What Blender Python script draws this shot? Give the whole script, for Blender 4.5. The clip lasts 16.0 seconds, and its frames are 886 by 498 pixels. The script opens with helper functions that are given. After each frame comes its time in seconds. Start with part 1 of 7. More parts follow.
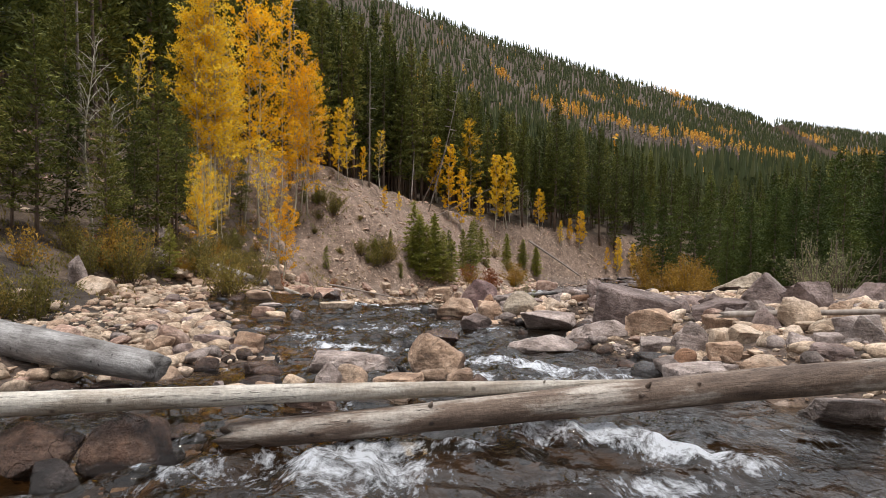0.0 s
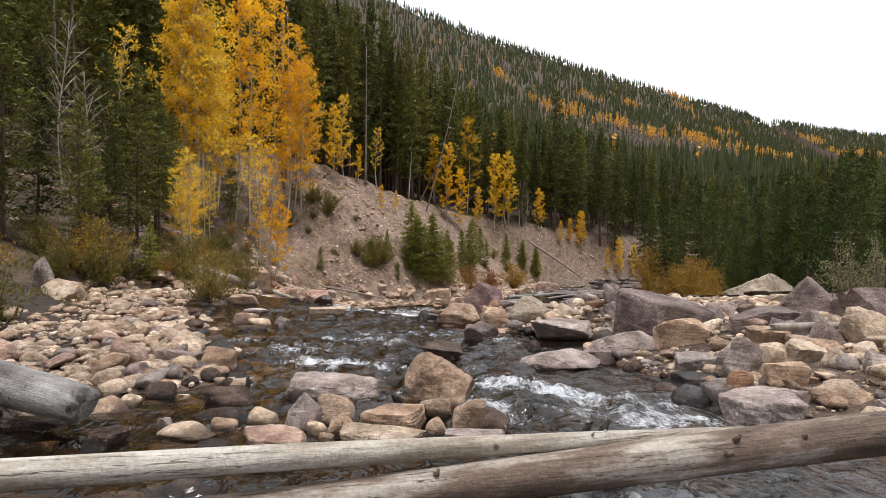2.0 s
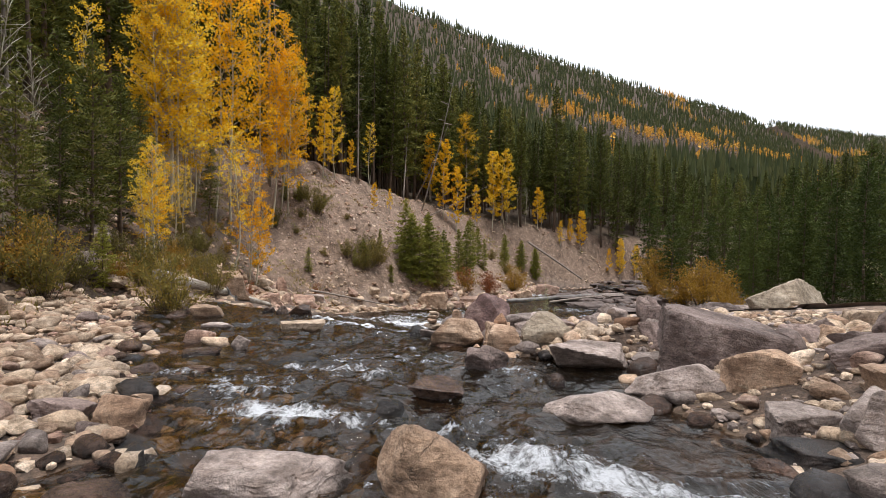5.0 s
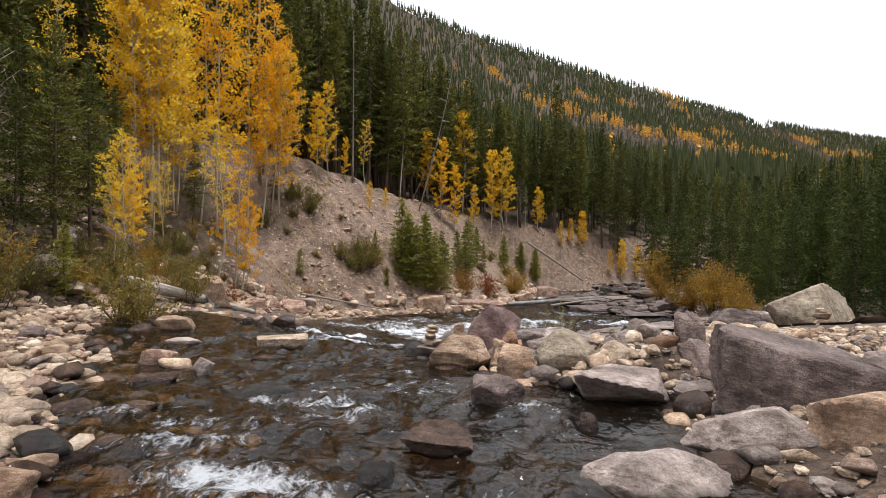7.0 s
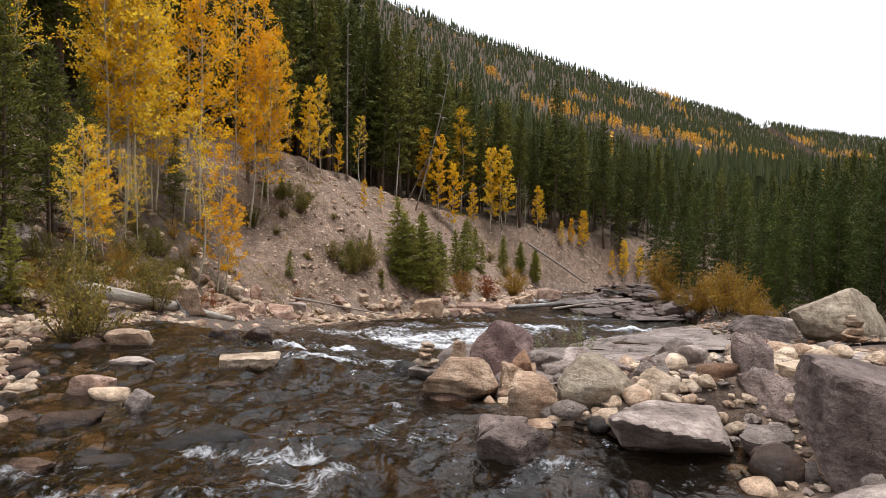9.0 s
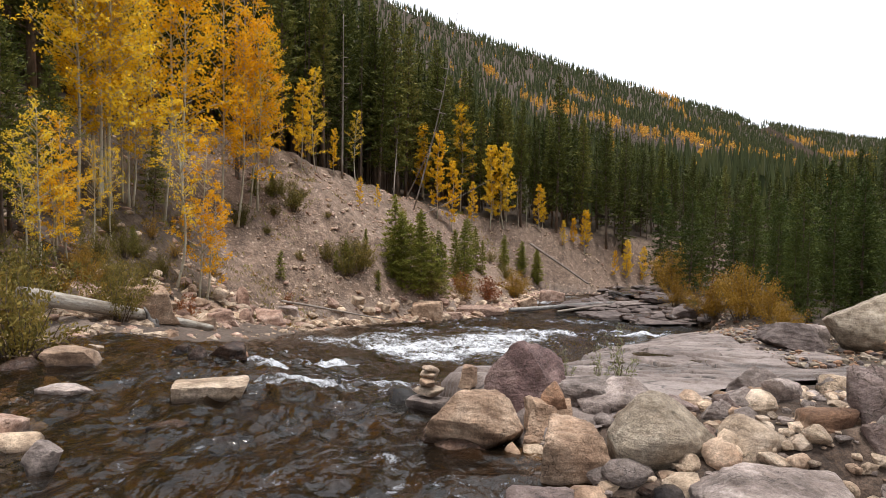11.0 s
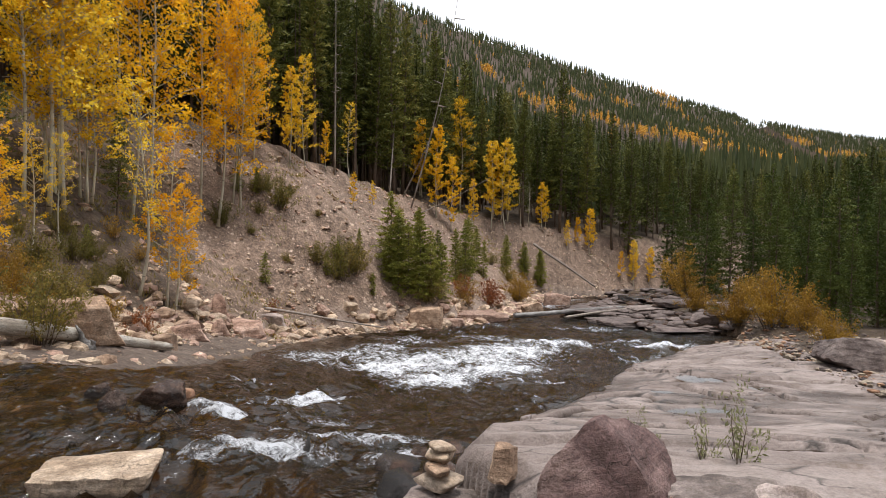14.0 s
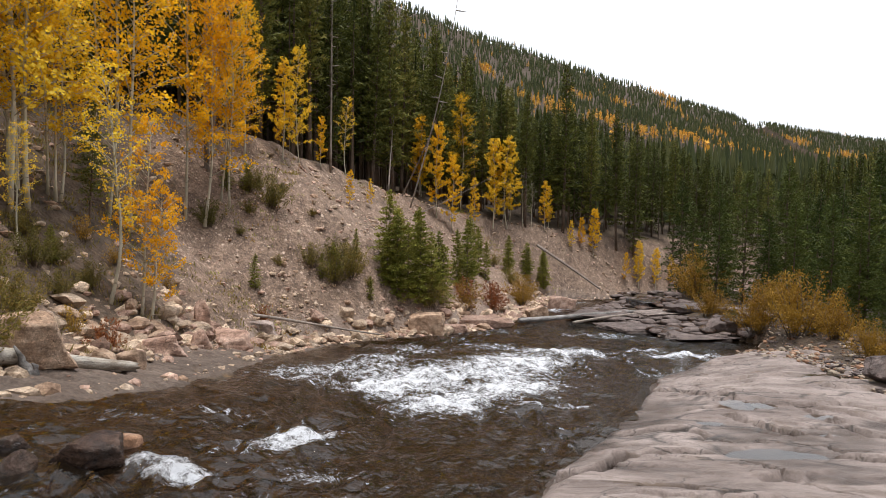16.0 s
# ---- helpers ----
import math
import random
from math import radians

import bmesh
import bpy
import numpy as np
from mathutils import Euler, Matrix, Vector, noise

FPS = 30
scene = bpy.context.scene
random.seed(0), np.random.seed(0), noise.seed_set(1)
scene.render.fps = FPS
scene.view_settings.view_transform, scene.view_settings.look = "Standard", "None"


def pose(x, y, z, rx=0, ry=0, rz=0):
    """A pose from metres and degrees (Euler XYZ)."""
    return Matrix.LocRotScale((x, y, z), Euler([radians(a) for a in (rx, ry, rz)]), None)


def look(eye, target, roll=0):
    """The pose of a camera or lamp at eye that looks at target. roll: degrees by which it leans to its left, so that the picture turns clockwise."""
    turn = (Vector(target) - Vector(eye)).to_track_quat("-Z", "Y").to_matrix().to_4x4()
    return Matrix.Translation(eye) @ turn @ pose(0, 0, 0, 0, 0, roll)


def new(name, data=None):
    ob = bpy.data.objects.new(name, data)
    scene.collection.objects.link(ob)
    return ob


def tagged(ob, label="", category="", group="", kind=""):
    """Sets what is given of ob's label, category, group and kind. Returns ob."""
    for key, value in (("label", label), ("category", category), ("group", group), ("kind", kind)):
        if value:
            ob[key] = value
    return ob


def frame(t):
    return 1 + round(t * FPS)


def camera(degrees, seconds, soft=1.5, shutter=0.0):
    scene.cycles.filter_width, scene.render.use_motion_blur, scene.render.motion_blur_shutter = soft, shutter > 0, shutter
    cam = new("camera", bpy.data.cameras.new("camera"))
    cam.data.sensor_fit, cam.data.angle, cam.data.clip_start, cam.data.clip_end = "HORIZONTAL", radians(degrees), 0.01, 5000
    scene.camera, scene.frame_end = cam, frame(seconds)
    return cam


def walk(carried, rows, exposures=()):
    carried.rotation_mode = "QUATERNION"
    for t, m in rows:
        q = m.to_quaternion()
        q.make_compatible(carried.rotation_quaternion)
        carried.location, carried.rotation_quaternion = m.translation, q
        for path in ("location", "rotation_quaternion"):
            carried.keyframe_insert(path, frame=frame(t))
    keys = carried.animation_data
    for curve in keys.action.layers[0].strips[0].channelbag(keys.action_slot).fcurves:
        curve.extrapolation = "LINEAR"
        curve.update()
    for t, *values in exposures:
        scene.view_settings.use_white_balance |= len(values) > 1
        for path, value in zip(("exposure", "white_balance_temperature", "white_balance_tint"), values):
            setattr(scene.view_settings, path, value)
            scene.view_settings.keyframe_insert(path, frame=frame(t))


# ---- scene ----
cam = camera(75, 16.0, 0.8)
ROWS = [
    (0, 0, 0, 2, 0.029, -2.2, -0.62),
    (0.5, -0.011, 0.282, 1.99, -0.036, -2.2, -0.62),
    (1, -0.026, 0.585, 1.979, -0.094, -2.178, -0.62),
    (1.5, -0.051, 0.915, 1.972, -0.166, -2.171, -0.61),
    (2, -0.073, 1.271, 1.96, -0.239, -2.157, -0.63),
    (2.5, -0.073, 1.639, 1.957, -0.304, -2.149, -0.66),
    (3, -0.069, 2.01, 1.948, -0.369, -2.149, -0.67),
    (3.5, -0.055, 2.391, 1.944, -0.419, -2.135, -0.66),
    (4, -0.054, 2.776, 1.941, -0.477, -2.128, -0.69),
    (6.5, -0.062, 4.712, 1.95, -0.824, -2.113, -0.75),
    (7, -0.092, 5.114, 1.966, -0.897, -2.106, -0.76),
    (7.5, -0.086, 5.528, 1.971, -0.969, -2.106, -0.77),
    (8, -0.063, 5.945, 1.96, -1.02, -2.084, -0.76),
    (8.5, -0.044, 6.36, 1.959, -1.07, -2.092, -0.79),
    (9, -0.058, 6.792, 1.949, -1.128, -2.077, -0.8),
    (11.5, -0.147, 8.969, 1.901, -1.388, -2.07, -0.84),
    (12, -0.168, 9.418, 1.9, -1.439, -2.077, -0.85),
    (12.5, -0.187, 9.872, 1.898, -1.482, -2.07, -0.85),
    (13, -0.203, 10.327, 1.897, -1.526, -2.077, -0.88),
    (13.5, -0.215, 10.764, 1.887, -1.591, -2.077, -0.85),
    (14, -0.241, 11.197, 1.875, -1.641, -2.07, -0.83),
    (14.5, -0.277, 11.636, 1.869, -1.692, -2.048, -0.81),
    (15, -0.31, 12.07, 1.871, -1.743, -2.063, -0.85),
    (15.5, -0.353, 12.516, 1.886, -1.786, -2.07, -0.88),
    (16, -0.384, 12.964, 1.911, -1.837, -2.077, -0.91),
]
walk(cam, [(t, pose(x, y, z, 90 + pitch, roll, yaw)) for t, x, y, z, yaw, pitch, roll in ROWS])

# ---- light: a bright overcast with one thin place in the cloud ----
world = bpy.data.worlds.new("overcast")
scene.world = world
world.use_nodes = True
wn, wl = world.node_tree.nodes, world.node_tree.links
wn.clear()
sky = wn.new("ShaderNodeTexSky")
sky.sky_type, sky.sun_disc = "NISHITA", False
sky.sun_elevation, sky.sun_rotation = radians(64), radians(215)
clear = wn.new("ShaderNodeBackground")
clear.inputs["Strength"].default_value = 0.13
wl.new(sky.outputs[0], clear.inputs["Color"])
cloud = wn.new("ShaderNodeBackground")
cloud.inputs["Color"].default_value = (0.94, 0.97, 1.03, 1)
wco = wn.new("ShaderNodeTexCoord")
wse, wmr = wn.new("ShaderNodeSeparateXYZ"), wn.new("ShaderNodeMapRange")  # an overcast sky is brightest overhead
wmr.inputs["To Min"].default_value, wmr.inputs["To Max"].default_value = 1.28, 1.5
wl.new(wco.outputs["Generated"], wse.inputs[0])
wl.new(wse.outputs["Z"], wmr.inputs["Value"])
wl.new(wmr.outputs[0], cloud.inputs["Strength"])
wno = wn.new("ShaderNodeTexNoise")
wno.inputs["Scale"].default_value, wno.inputs["Detail"].default_value = 2.1, 5
wl.new(wco.outputs["Generated"], wno.inputs["Vector"])
wra = wn.new("ShaderNodeValToRGB")
wra.color_ramp.elements[0].position, wra.color_ramp.elements[0].color = 0.30, (0.25, 0.25, 0.25, 1)
wra.color_ramp.elements[1].position, wra.color_ramp.elements[1].color = 0.42, (1, 1, 1, 1)
wl.new(wno.outputs["Fac"], wra.inputs["Fac"])
wmx, wou = wn.new("ShaderNodeMixShader"), wn.new("ShaderNodeOutputWorld")
wl.new(wra.outputs["Color"], wmx.inputs["Fac"])
wl.new(clear.outputs[0], wmx.inputs[1]), wl.new(cloud.outputs[0], wmx.inputs[2])
wl.new(wmx.outputs[0], wou.inputs["Surface"])
sun = new("sun", bpy.data.lights.new("sun", "SUN"))
sun.data.energy, sun.data.angle, sun.data.color = 3.4, radians(11), (1.0, 0.955, 0.90)
sun.matrix_world = look((5, 8, 70), (0, 12, 0))


# ---- materials ----
def material(name):
    m = bpy.data.materials.new(name)
    m.use_nodes = True
    return m, m.node_tree.nodes, m.node_tree.links, m.node_tree.nodes["Principled BSDF"]


def noise_node(nodes, links, vector, scale, detail=5, rough=0.6):
    n = nodes.new("ShaderNodeTexNoise")
    n.inputs["Scale"].default_value, n.inputs["Detail"].default_value, n.inputs["Roughness"].default_value = scale, detail, rough
    links.new(vector, n.inputs["Vector"])
    return n.outputs["Fac"]


def ramp(nodes, links, fac, *stops):
    r = nodes.new("ShaderNodeValToRGB")
    while len(r.color_ramp.elements) < len(stops):
        r.color_ramp.elements.new(0.5)
    for e, (p, c) in zip(r.color_ramp.elements, stops):
        e.position, e.color = p, (*c, 1) if len(c) == 3 else c
    links.new(fac, r.inputs["Fac"])
    return r.outputs["Color"]


def mixed(nodes, links, fac, a, b, how="MIX"):
    m = nodes.new("ShaderNodeMix")
    m.data_type, m.blend_type = "RGBA", how
    for sock, v in ((m.inputs[0], fac), (m.inputs[6], a), (m.inputs[7], b)):
        if isinstance(v, (int, float)):
            sock.default_value = v
        elif isinstance(v, tuple):
            sock.default_value = (*v, 1)
        else:
            links.new(v, sock)
    return m.outputs[2]


def relief(nodes, links, bsdf, height, strength, distance):
    b = nodes.new("ShaderNodeBump")
    b.inputs["Strength"].default_value, b.inputs["Distance"].default_value = strength, distance
    links.new(height, b.inputs["Height"])
    links.new(b.outputs[0], bsdf.inputs["Normal"])
    return b


def grey(v):
    return (v, v, v)


def rock_material(name, dark, mid, light, rough=0.85, lichen=0.0, grain=1.0, plain=0.15, gain=1.1):
    dark, mid, light = (tuple(min(((1 - plain) * c + plain * (.3 * v[0] + .6 * v[1] + .1 * v[2]) ) * gain, .78) for c in v) for v in (dark, mid, light))
    m, n, l, p = material(name)
    co = n.new("ShaderNodeTexCoord").outputs["Object"]
    info = n.new("ShaderNodeObjectInfo")
    off = n.new("ShaderNodeVectorMath")
    off.operation = "ADD"
    sc = n.new("ShaderNodeVectorMath")
    sc.operation = "SCALE"
    comb = n.new("ShaderNodeCombineXYZ")
    for k in range(3):
        l.new(info.outputs["Random"], comb.inputs[k])
    sc.inputs["Scale"].default_value = 37.0
    l.new(comb.outputs[0], sc.inputs[0])
    l.new(co, off.inputs[0]), l.new(sc.outputs[0], off.inputs[1])
    v = off.outputs[0]
    big = noise_node(n, l, v, 2.2, 6, 0.62)
    fine = noise_node(n, l, v, 26, 6, 0.7)
    col = ramp(n, l, big, (0.30, dark), (0.5, mid), (0.68, light))
    col = mixed(n, l, 0.5 * grain, col, ramp(n, l, fine, (0.34, grey(0.38)), (0.5, grey(1.0)), (0.66, grey(1.5))), "MULTIPLY")
    beds = n.new("ShaderNodeMapping")  # bedding streaks
    beds.inputs["Scale"].default_value, beds.inputs["Rotation"].default_value = (1.1, 1.1, 8.0), (0.25, 0.3, 0.0)
    l.new(v, beds.inputs["Vector"])
    streak = noise_node(n, l, beds.outputs[0], 2.4, 5, 0.65)
    col = mixed(n, l, 0.6 * grain, col, ramp(n, l, streak, (0.34, (0.62, 0.58, 0.55)), (0.5, grey(1.0)), (0.66, (1.24, 1.22, 1.2))), "MULTIPLY")
    if lichen:
        spots = n.new("ShaderNodeTexVoronoi")
        spots.inputs["Scale"].default_value = 9
        l.new(v, spots.inputs["Vector"])
        s = mixed(n, l, 1.0, ramp(n, l, spots.outputs["Distance"], (0.12, grey(lichen)), (0.3, grey(0))), ramp(n, l, big, (0.5, grey(0)), (0.6, grey(1))), "MULTIPLY")
        col = mixed(n, l, s, col, (0.36, 0.36, 0.27))
    crack = n.new("ShaderNodeTexVoronoi")
    crack.feature = "DISTANCE_TO_EDGE"
    crack.inputs["Scale"].default_value = 2.1
    bent = n.new("ShaderNodeVectorMath")
    bent.operation = "ADD"
    wob = n.new("ShaderNodeTexNoise")
    wob.inputs["Scale"].default_value, wob.inputs["Detail"].default_value = 3.0, 5
    l.new(v, wob.inputs["Vector"]), l.new(v, bent.inputs[0]), l.new(wob.outputs["Color"], bent.inputs[1])
    l.new(bent.outputs[0], crack.inputs["Vector"])
    lines = ramp(n, l, crack.outputs["Distance"], (0.0, grey(0.12)), (0.014, grey(1)))
    lines = mixed(n, l, ramp(n, l, noise_node(n, l, v, 1.3, 3), (0.47, grey(0)), (0.58, grey(1))), grey(1.0), lines)
    col = mixed(n, l, 0.6, col, lines, "MULTIPLY")
    col = mixed(n, l, 0.4 * grain, col, ramp(n, l, noise_node(n, l, v, 70, 4, 0.7), (0.36, grey(0.45)), (0.5, grey(1.0)), (0.64, grey(1.4))), "MULTIPLY")
    stain = noise_node(n, l, v, 5.5, 5, 0.65)
    col = mixed(n, l, 0.7 * grain, col, ramp(n, l, stain, (0.36, (0.48, 0.43, 0.39)), (0.52, grey(1.0)), (0.68, (1.28, 1.27, 1.25))), "MULTIPLY")
    hue = n.new("ShaderNodeHueSaturation")
    vary = n.new("ShaderNodeMapRange")
    vary.inputs["To Min"].default_value, vary.inputs["To Max"].default_value = 0.72, 1.22
    l.new(info.outputs["Random"], vary.inputs["Value"])
    l.new(vary.outputs[0], hue.inputs["Value"]), l.new(col, hue.inputs["Color"])
    wet = n.new("ShaderNodeAttribute")
    wet.attribute_name = "wet"
    l.new(mixed(n, l, wet.outputs["Fac"], hue.outputs[0], (0.24, 0.20, 0.17), "MULTIPLY"), p.inputs["Base Color"])
    shine = n.new("ShaderNodeMapRange")
    shine.inputs["To Min"].default_value, shine.inputs["To Max"].default_value = rough, min(rough, 0.3)
    l.new(wet.outputs["Fac"], shine.inputs["Value"])
    l.new(shine.outputs[0], p.inputs["Roughness"])
    h = mixed(n, l, 0.4, mixed(n, l, 0.5, noise_node(n, l, v, 6, 9, 0.72), streak), fine)
    h = mixed(n, l, 0.45, h, lines, "MULTIPLY")
    relief(n, l, p, h, 1.0, 0.085 * grain)
    return m


TAN = rock_material("tan_stone", (0.173, 0.101, 0.062), (0.383, 0.252, 0.167), (0.546, 0.405, 0.296), plain=0.05)
PALE = rock_material("pale_stone", (0.246, 0.163, 0.103), (0.473, 0.350, 0.244), (0.62, 0.49, 0.38), 0.8, plain=0.08)
GREY = rock_material("grey_stone", (0.107, 0.079, 0.066), (0.265, 0.205, 0.181), (0.405, 0.325, 0.292), 0.85, 0.25)
PURPLE = rock_material("plum_stone", (0.070, 0.046, 0.039), (0.162, 0.114, 0.101), (0.258, 0.194, 0.176), 0.8, 0.15, plain=0.08, gain=1.3)
LEDGEROCK = rock_material("dark_ledge_rock", (0.055, 0.037, 0.032), (0.125, 0.088, 0.078), (0.21, 0.158, 0.142), 0.7, 0.1, gain=0.95)
PINK = rock_material("pinkish_stone", (0.182, 0.100, 0.069), (0.355, 0.221, 0.164), (0.52, 0.37, 0.295), plain=0.08)
OLIVE = rock_material("olive_stone", (0.18, 0.135, 0.088), (0.37, 0.29, 0.205), (0.50, 0.41, 0.31), 0.85, 0.1, gain=0.9)
WET = rock_material("wet_brown_stone", (0.027, 0.013, 0.008), (0.086, 0.042, 0.025), (0.179, 0.102, 0.066), 0.22, gain=0.75)
BLACK = rock_material("wet_dark_stone", (0.006, 0.005, 0.005), (0.020, 0.015, 0.014), (0.055, 0.040, 0.035), 0.25, gain=1.0)
RUST = rock_material("rusty_stone", (0.148, 0.066, 0.031), (0.281, 0.140, 0.070), (0.381, 0.241, 0.148))
RED = rock_material("plum_red_stone", (0.11, 0.06, 0.056), (0.25, 0.15, 0.14), (0.40, 0.27, 0.245), plain=0.05, gain=0.78)


def slab_material():
    """Worn bedrock: pinkish-grey sheets with dark joints, brown stains and pale scuffed patches."""
    m, n, l, p = material("slab_rock")
    co = n.new("ShaderNodeTexCoord").outputs["Object"]
    lie = n.new("ShaderNodeMapping")
    lie.inputs["Scale"].default_value, lie.inputs["Rotation"].default_value = (0.55, 1.25, 1.0), (0.0, 0.0, 0.2)
    l.new(co, lie.inputs["Vector"])
    wob = n.new("ShaderNodeTexNoise")
    wob.inputs["Scale"].default_value, wob.inputs["Detail"].default_value = 1.6, 6
    l.new(lie.outputs[0], wob.inputs["Vector"])
    bend = n.new("ShaderNodeVectorMath")
    bend.operation = "MULTIPLY_ADD"
    bend.inputs[1].default_value = (0.8, 0.8, 0.0)
    l.new(wob.outputs["Color"], bend.inputs[0]), l.new(lie.outputs[0], bend.inputs[2])
    big = noise_node(n, l, bend.outputs[0], 0.7, 6, 0.65)
    mid = noise_node(n, l, bend.outputs[0], 3.2, 7, 0.7)
    fine = noise_node(n, l, co, 34, 5, 0.7)
    col = ramp(n, l, big, (0.32, (0.13, 0.098, 0.086)), (0.47, (0.225, 0.178, 0.160)), (0.62, (0.315, 0.258, 0.236)))
    col = mixed(n, l, 0.75, col, ramp(n, l, mid, (0.34, (0.52, 0.47, 0.43)), (0.5, grey(1.0)), (0.66, (1.24, 1.23, 1.22))), "MULTIPLY")
    col = mixed(n, l, 0.4, col, ramp(n, l, fine, (0.35, grey(0.55)), (0.5, grey(1.0)), (0.65, grey(1.35))), "MULTIPLY")
    dirt = ramp(n, l, noise_node(n, l, co, 1.1, 7, 0.72), (0.56, grey(0)), (0.66, grey(0.75)))
    col = mixed(n, l, dirt, col, (0.125, 0.085, 0.058))
    lines = None
    for size, wide, dark in ((0.62, 0.034, 0.08), (1.7, 0.022, 0.2)):
        joint = n.new("ShaderNodeTexVoronoi")
        joint.feature = "DISTANCE_TO_EDGE"
        joint.inputs["Scale"].default_value = size
        l.new(bend.outputs[0], joint.inputs["Vector"])
        here = ramp(n, l, noise_node(n, l, co, size * .8, 3), (0.44, grey(0)), (0.54, grey(1)))
        line = mixed(n, l, here, grey(1.0), ramp(n, l, joint.outputs["Distance"], (0.0, grey(dark)), (wide, grey(1))))
        lines = line if lines is None else mixed(n, l, 1.0, lines, line, "MULTIPLY")
    col = mixed(n, l, 0.85, col, lines, "MULTIPLY")
    wet = n.new("ShaderNodeAttribute")
    wet.attribute_name = "wet"
    l.new(mixed(n, l, wet.outputs["Fac"], col, (0.26, 0.215, 0.18), "MULTIPLY"), p.inputs["Base Color"])
    shine = n.new("ShaderNodeMapRange")
    shine.inputs["To Min"].default_value, shine.inputs["To Max"].default_value = 0.68, 0.22
    l.new(wet.outputs["Fac"], shine.inputs["Value"])
    l.new(shine.outputs[0], p.inputs["Roughness"])
    h = mixed(n, l, 0.35, mixed(n, l, 0.5, mid, fine), lines, "MULTIPLY")
    relief(n, l, p, h, 1.0, 0.05)
    return m


SLABROCK = slab_material()


def puddle_material():
    m, n, l, p = material("still_puddle_water")
    n.remove(p)
    clear, shine, gloss = n.new("ShaderNodeBsdfTransparent"), n.new("ShaderNodeBsdfGlossy"), n.new("ShaderNodeFresnel")
    clear.inputs["Color"].default_value = (0.55, 0.48, 0.40, 1)
    shine.inputs["Roughness"].default_value = 0.01
    gloss.inputs["IOR"].default_value = 2.0
    mix = n.new("ShaderNodeMixShader")
    l.new(gloss.outputs[0], mix.inputs["Fac"]), l.new(clear.outputs[0], mix.inputs[1]), l.new(shine.outputs[0], mix.inputs[2])
    l.new(mix.outputs[0], n["Material Output"].inputs["Surface"])
    return m


POOLWATER = puddle_material()


def ground_material():
    """Reddish gravel and earth, bare rock on the slab, needle litter in the woods."""
    m, n, l, p = material("earth_and_rock")
    co = n.new("ShaderNodeTexCoord").outputs["Object"]
    big, mid, fine = noise_node(n, l, co, 0.35, 5), noise_node(n, l, co, 2.6, 6, 0.65), noise_node(n, l, co, 17, 5, 0.7)
    scree = ramp(n, l, mid, (0.32, (0.060, 0.036, 0.024)), (0.5, (0.210, 0.134, 0.094)), (0.68, (0.44, 0.315, 0.235)))
    scree = mixed(n, l, 0.45, scree, ramp(n, l, big, (0.34, (0.105, 0.075, 0.052)), (0.62, (0.30, 0.215, 0.165))))
    stone = n.new("ShaderNodeTexVoronoi")
    stone.inputs["Scale"].default_value = 7.5
    l.new(co, stone.inputs["Vector"])
    pebble = ramp(n, l, stone.outputs["Distance"], (0.2, grey(1.15)), (0.75, grey(0.55)))
    scree = mixed(n, l, 0.6, scree, pebble, "MULTIPLY")
    scree = mixed(n, l, 0.75, scree, ramp(n, l, fine, (0.34, grey(0.4)), (0.5, grey(1.0)), (0.66, grey(1.55))), "MULTIPLY")
    for size, share, seen in ((4.2, 0.74, 0.9), (10.5, 0.6, 0.85)):  # single stones bedded in the earth
        cell = n.new("ShaderNodeTexVoronoi")
        cell.inputs["Scale"].default_value = size
        bend = n.new("ShaderNodeVectorMath")
        bend.operation = "MULTIPLY_ADD"
        bend.inputs[1].default_value = grey(0.35 / size)
        warp = n.new("ShaderNodeTexNoise")
        warp.inputs["Scale"].default_value, warp.inputs["Detail"].default_value = size * 1.4, 3
        l.new(co, warp.inputs["Vector"]), l.new(warp.outputs["Color"], bend.inputs[0]), l.new(co, bend.inputs[2])
        l.new(bend.outputs[0], cell.inputs["Vector"])
        pick = n.new("ShaderNodeSeparateColor")
        l.new(cell.outputs["Color"], pick.inputs[0])
        mask = mixed(n, l, 1.0, ramp(n, l, pick.outputs[0], (share, grey(0)), (share + .03, grey(seen))), ramp(n, l, cell.outputs["Distance"], (0.26, grey(1)), (0.40, grey(0))), "MULTIPLY")
        tone = ramp(n, l, pick.outputs[1], (0.0, (0.17, 0.115, 0.085)), (0.4, (0.36, 0.25, 0.19)), (1.0, (0.60, 0.47, 0.38)))
        scree = mixed(n, l, mask, scree, tone)
    grit = noise_node(n, l, co, 55, 4, 0.7)
    scree = mixed(n, l, 0.7, scree, ramp(n, l, grit, (0.38, grey(0.45)), (0.5, grey(1.0)), (0.62, grey(1.5))), "MULTIPLY")
    slab = ramp(n, l, mid, (0.25, (0.12, 0.082, 0.064)), (0.5, (0.235, 0.172, 0.138)), (0.75, (0.335, 0.262, 0.218)))
    slab = mixed(n, l, 0.5, slab, ramp(n, l, noise_node(n, l, co, 0.9, 6, 0.7), (0.3, (0.172, 0.126, 0.102)), (0.7, (0.351, 0.298, 0.257))))
    slab = mixed(n, l, 0.8, slab, ramp(n, l, fine, (0.32, grey(0.5)), (0.5, grey(1.0)), (0.7, grey(1.35))), "MULTIPLY")
    slab = mixed(n, l, 0.5, slab, ramp(n, l, mid, (0.36, (0.5, 0.42, 0.36)), (0.55, grey(1.0))), "MULTIPLY")
    # needle litter, its brown deepened to carry the shade under dense trees
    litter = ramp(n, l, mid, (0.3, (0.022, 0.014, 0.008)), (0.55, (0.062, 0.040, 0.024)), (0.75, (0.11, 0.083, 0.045)))
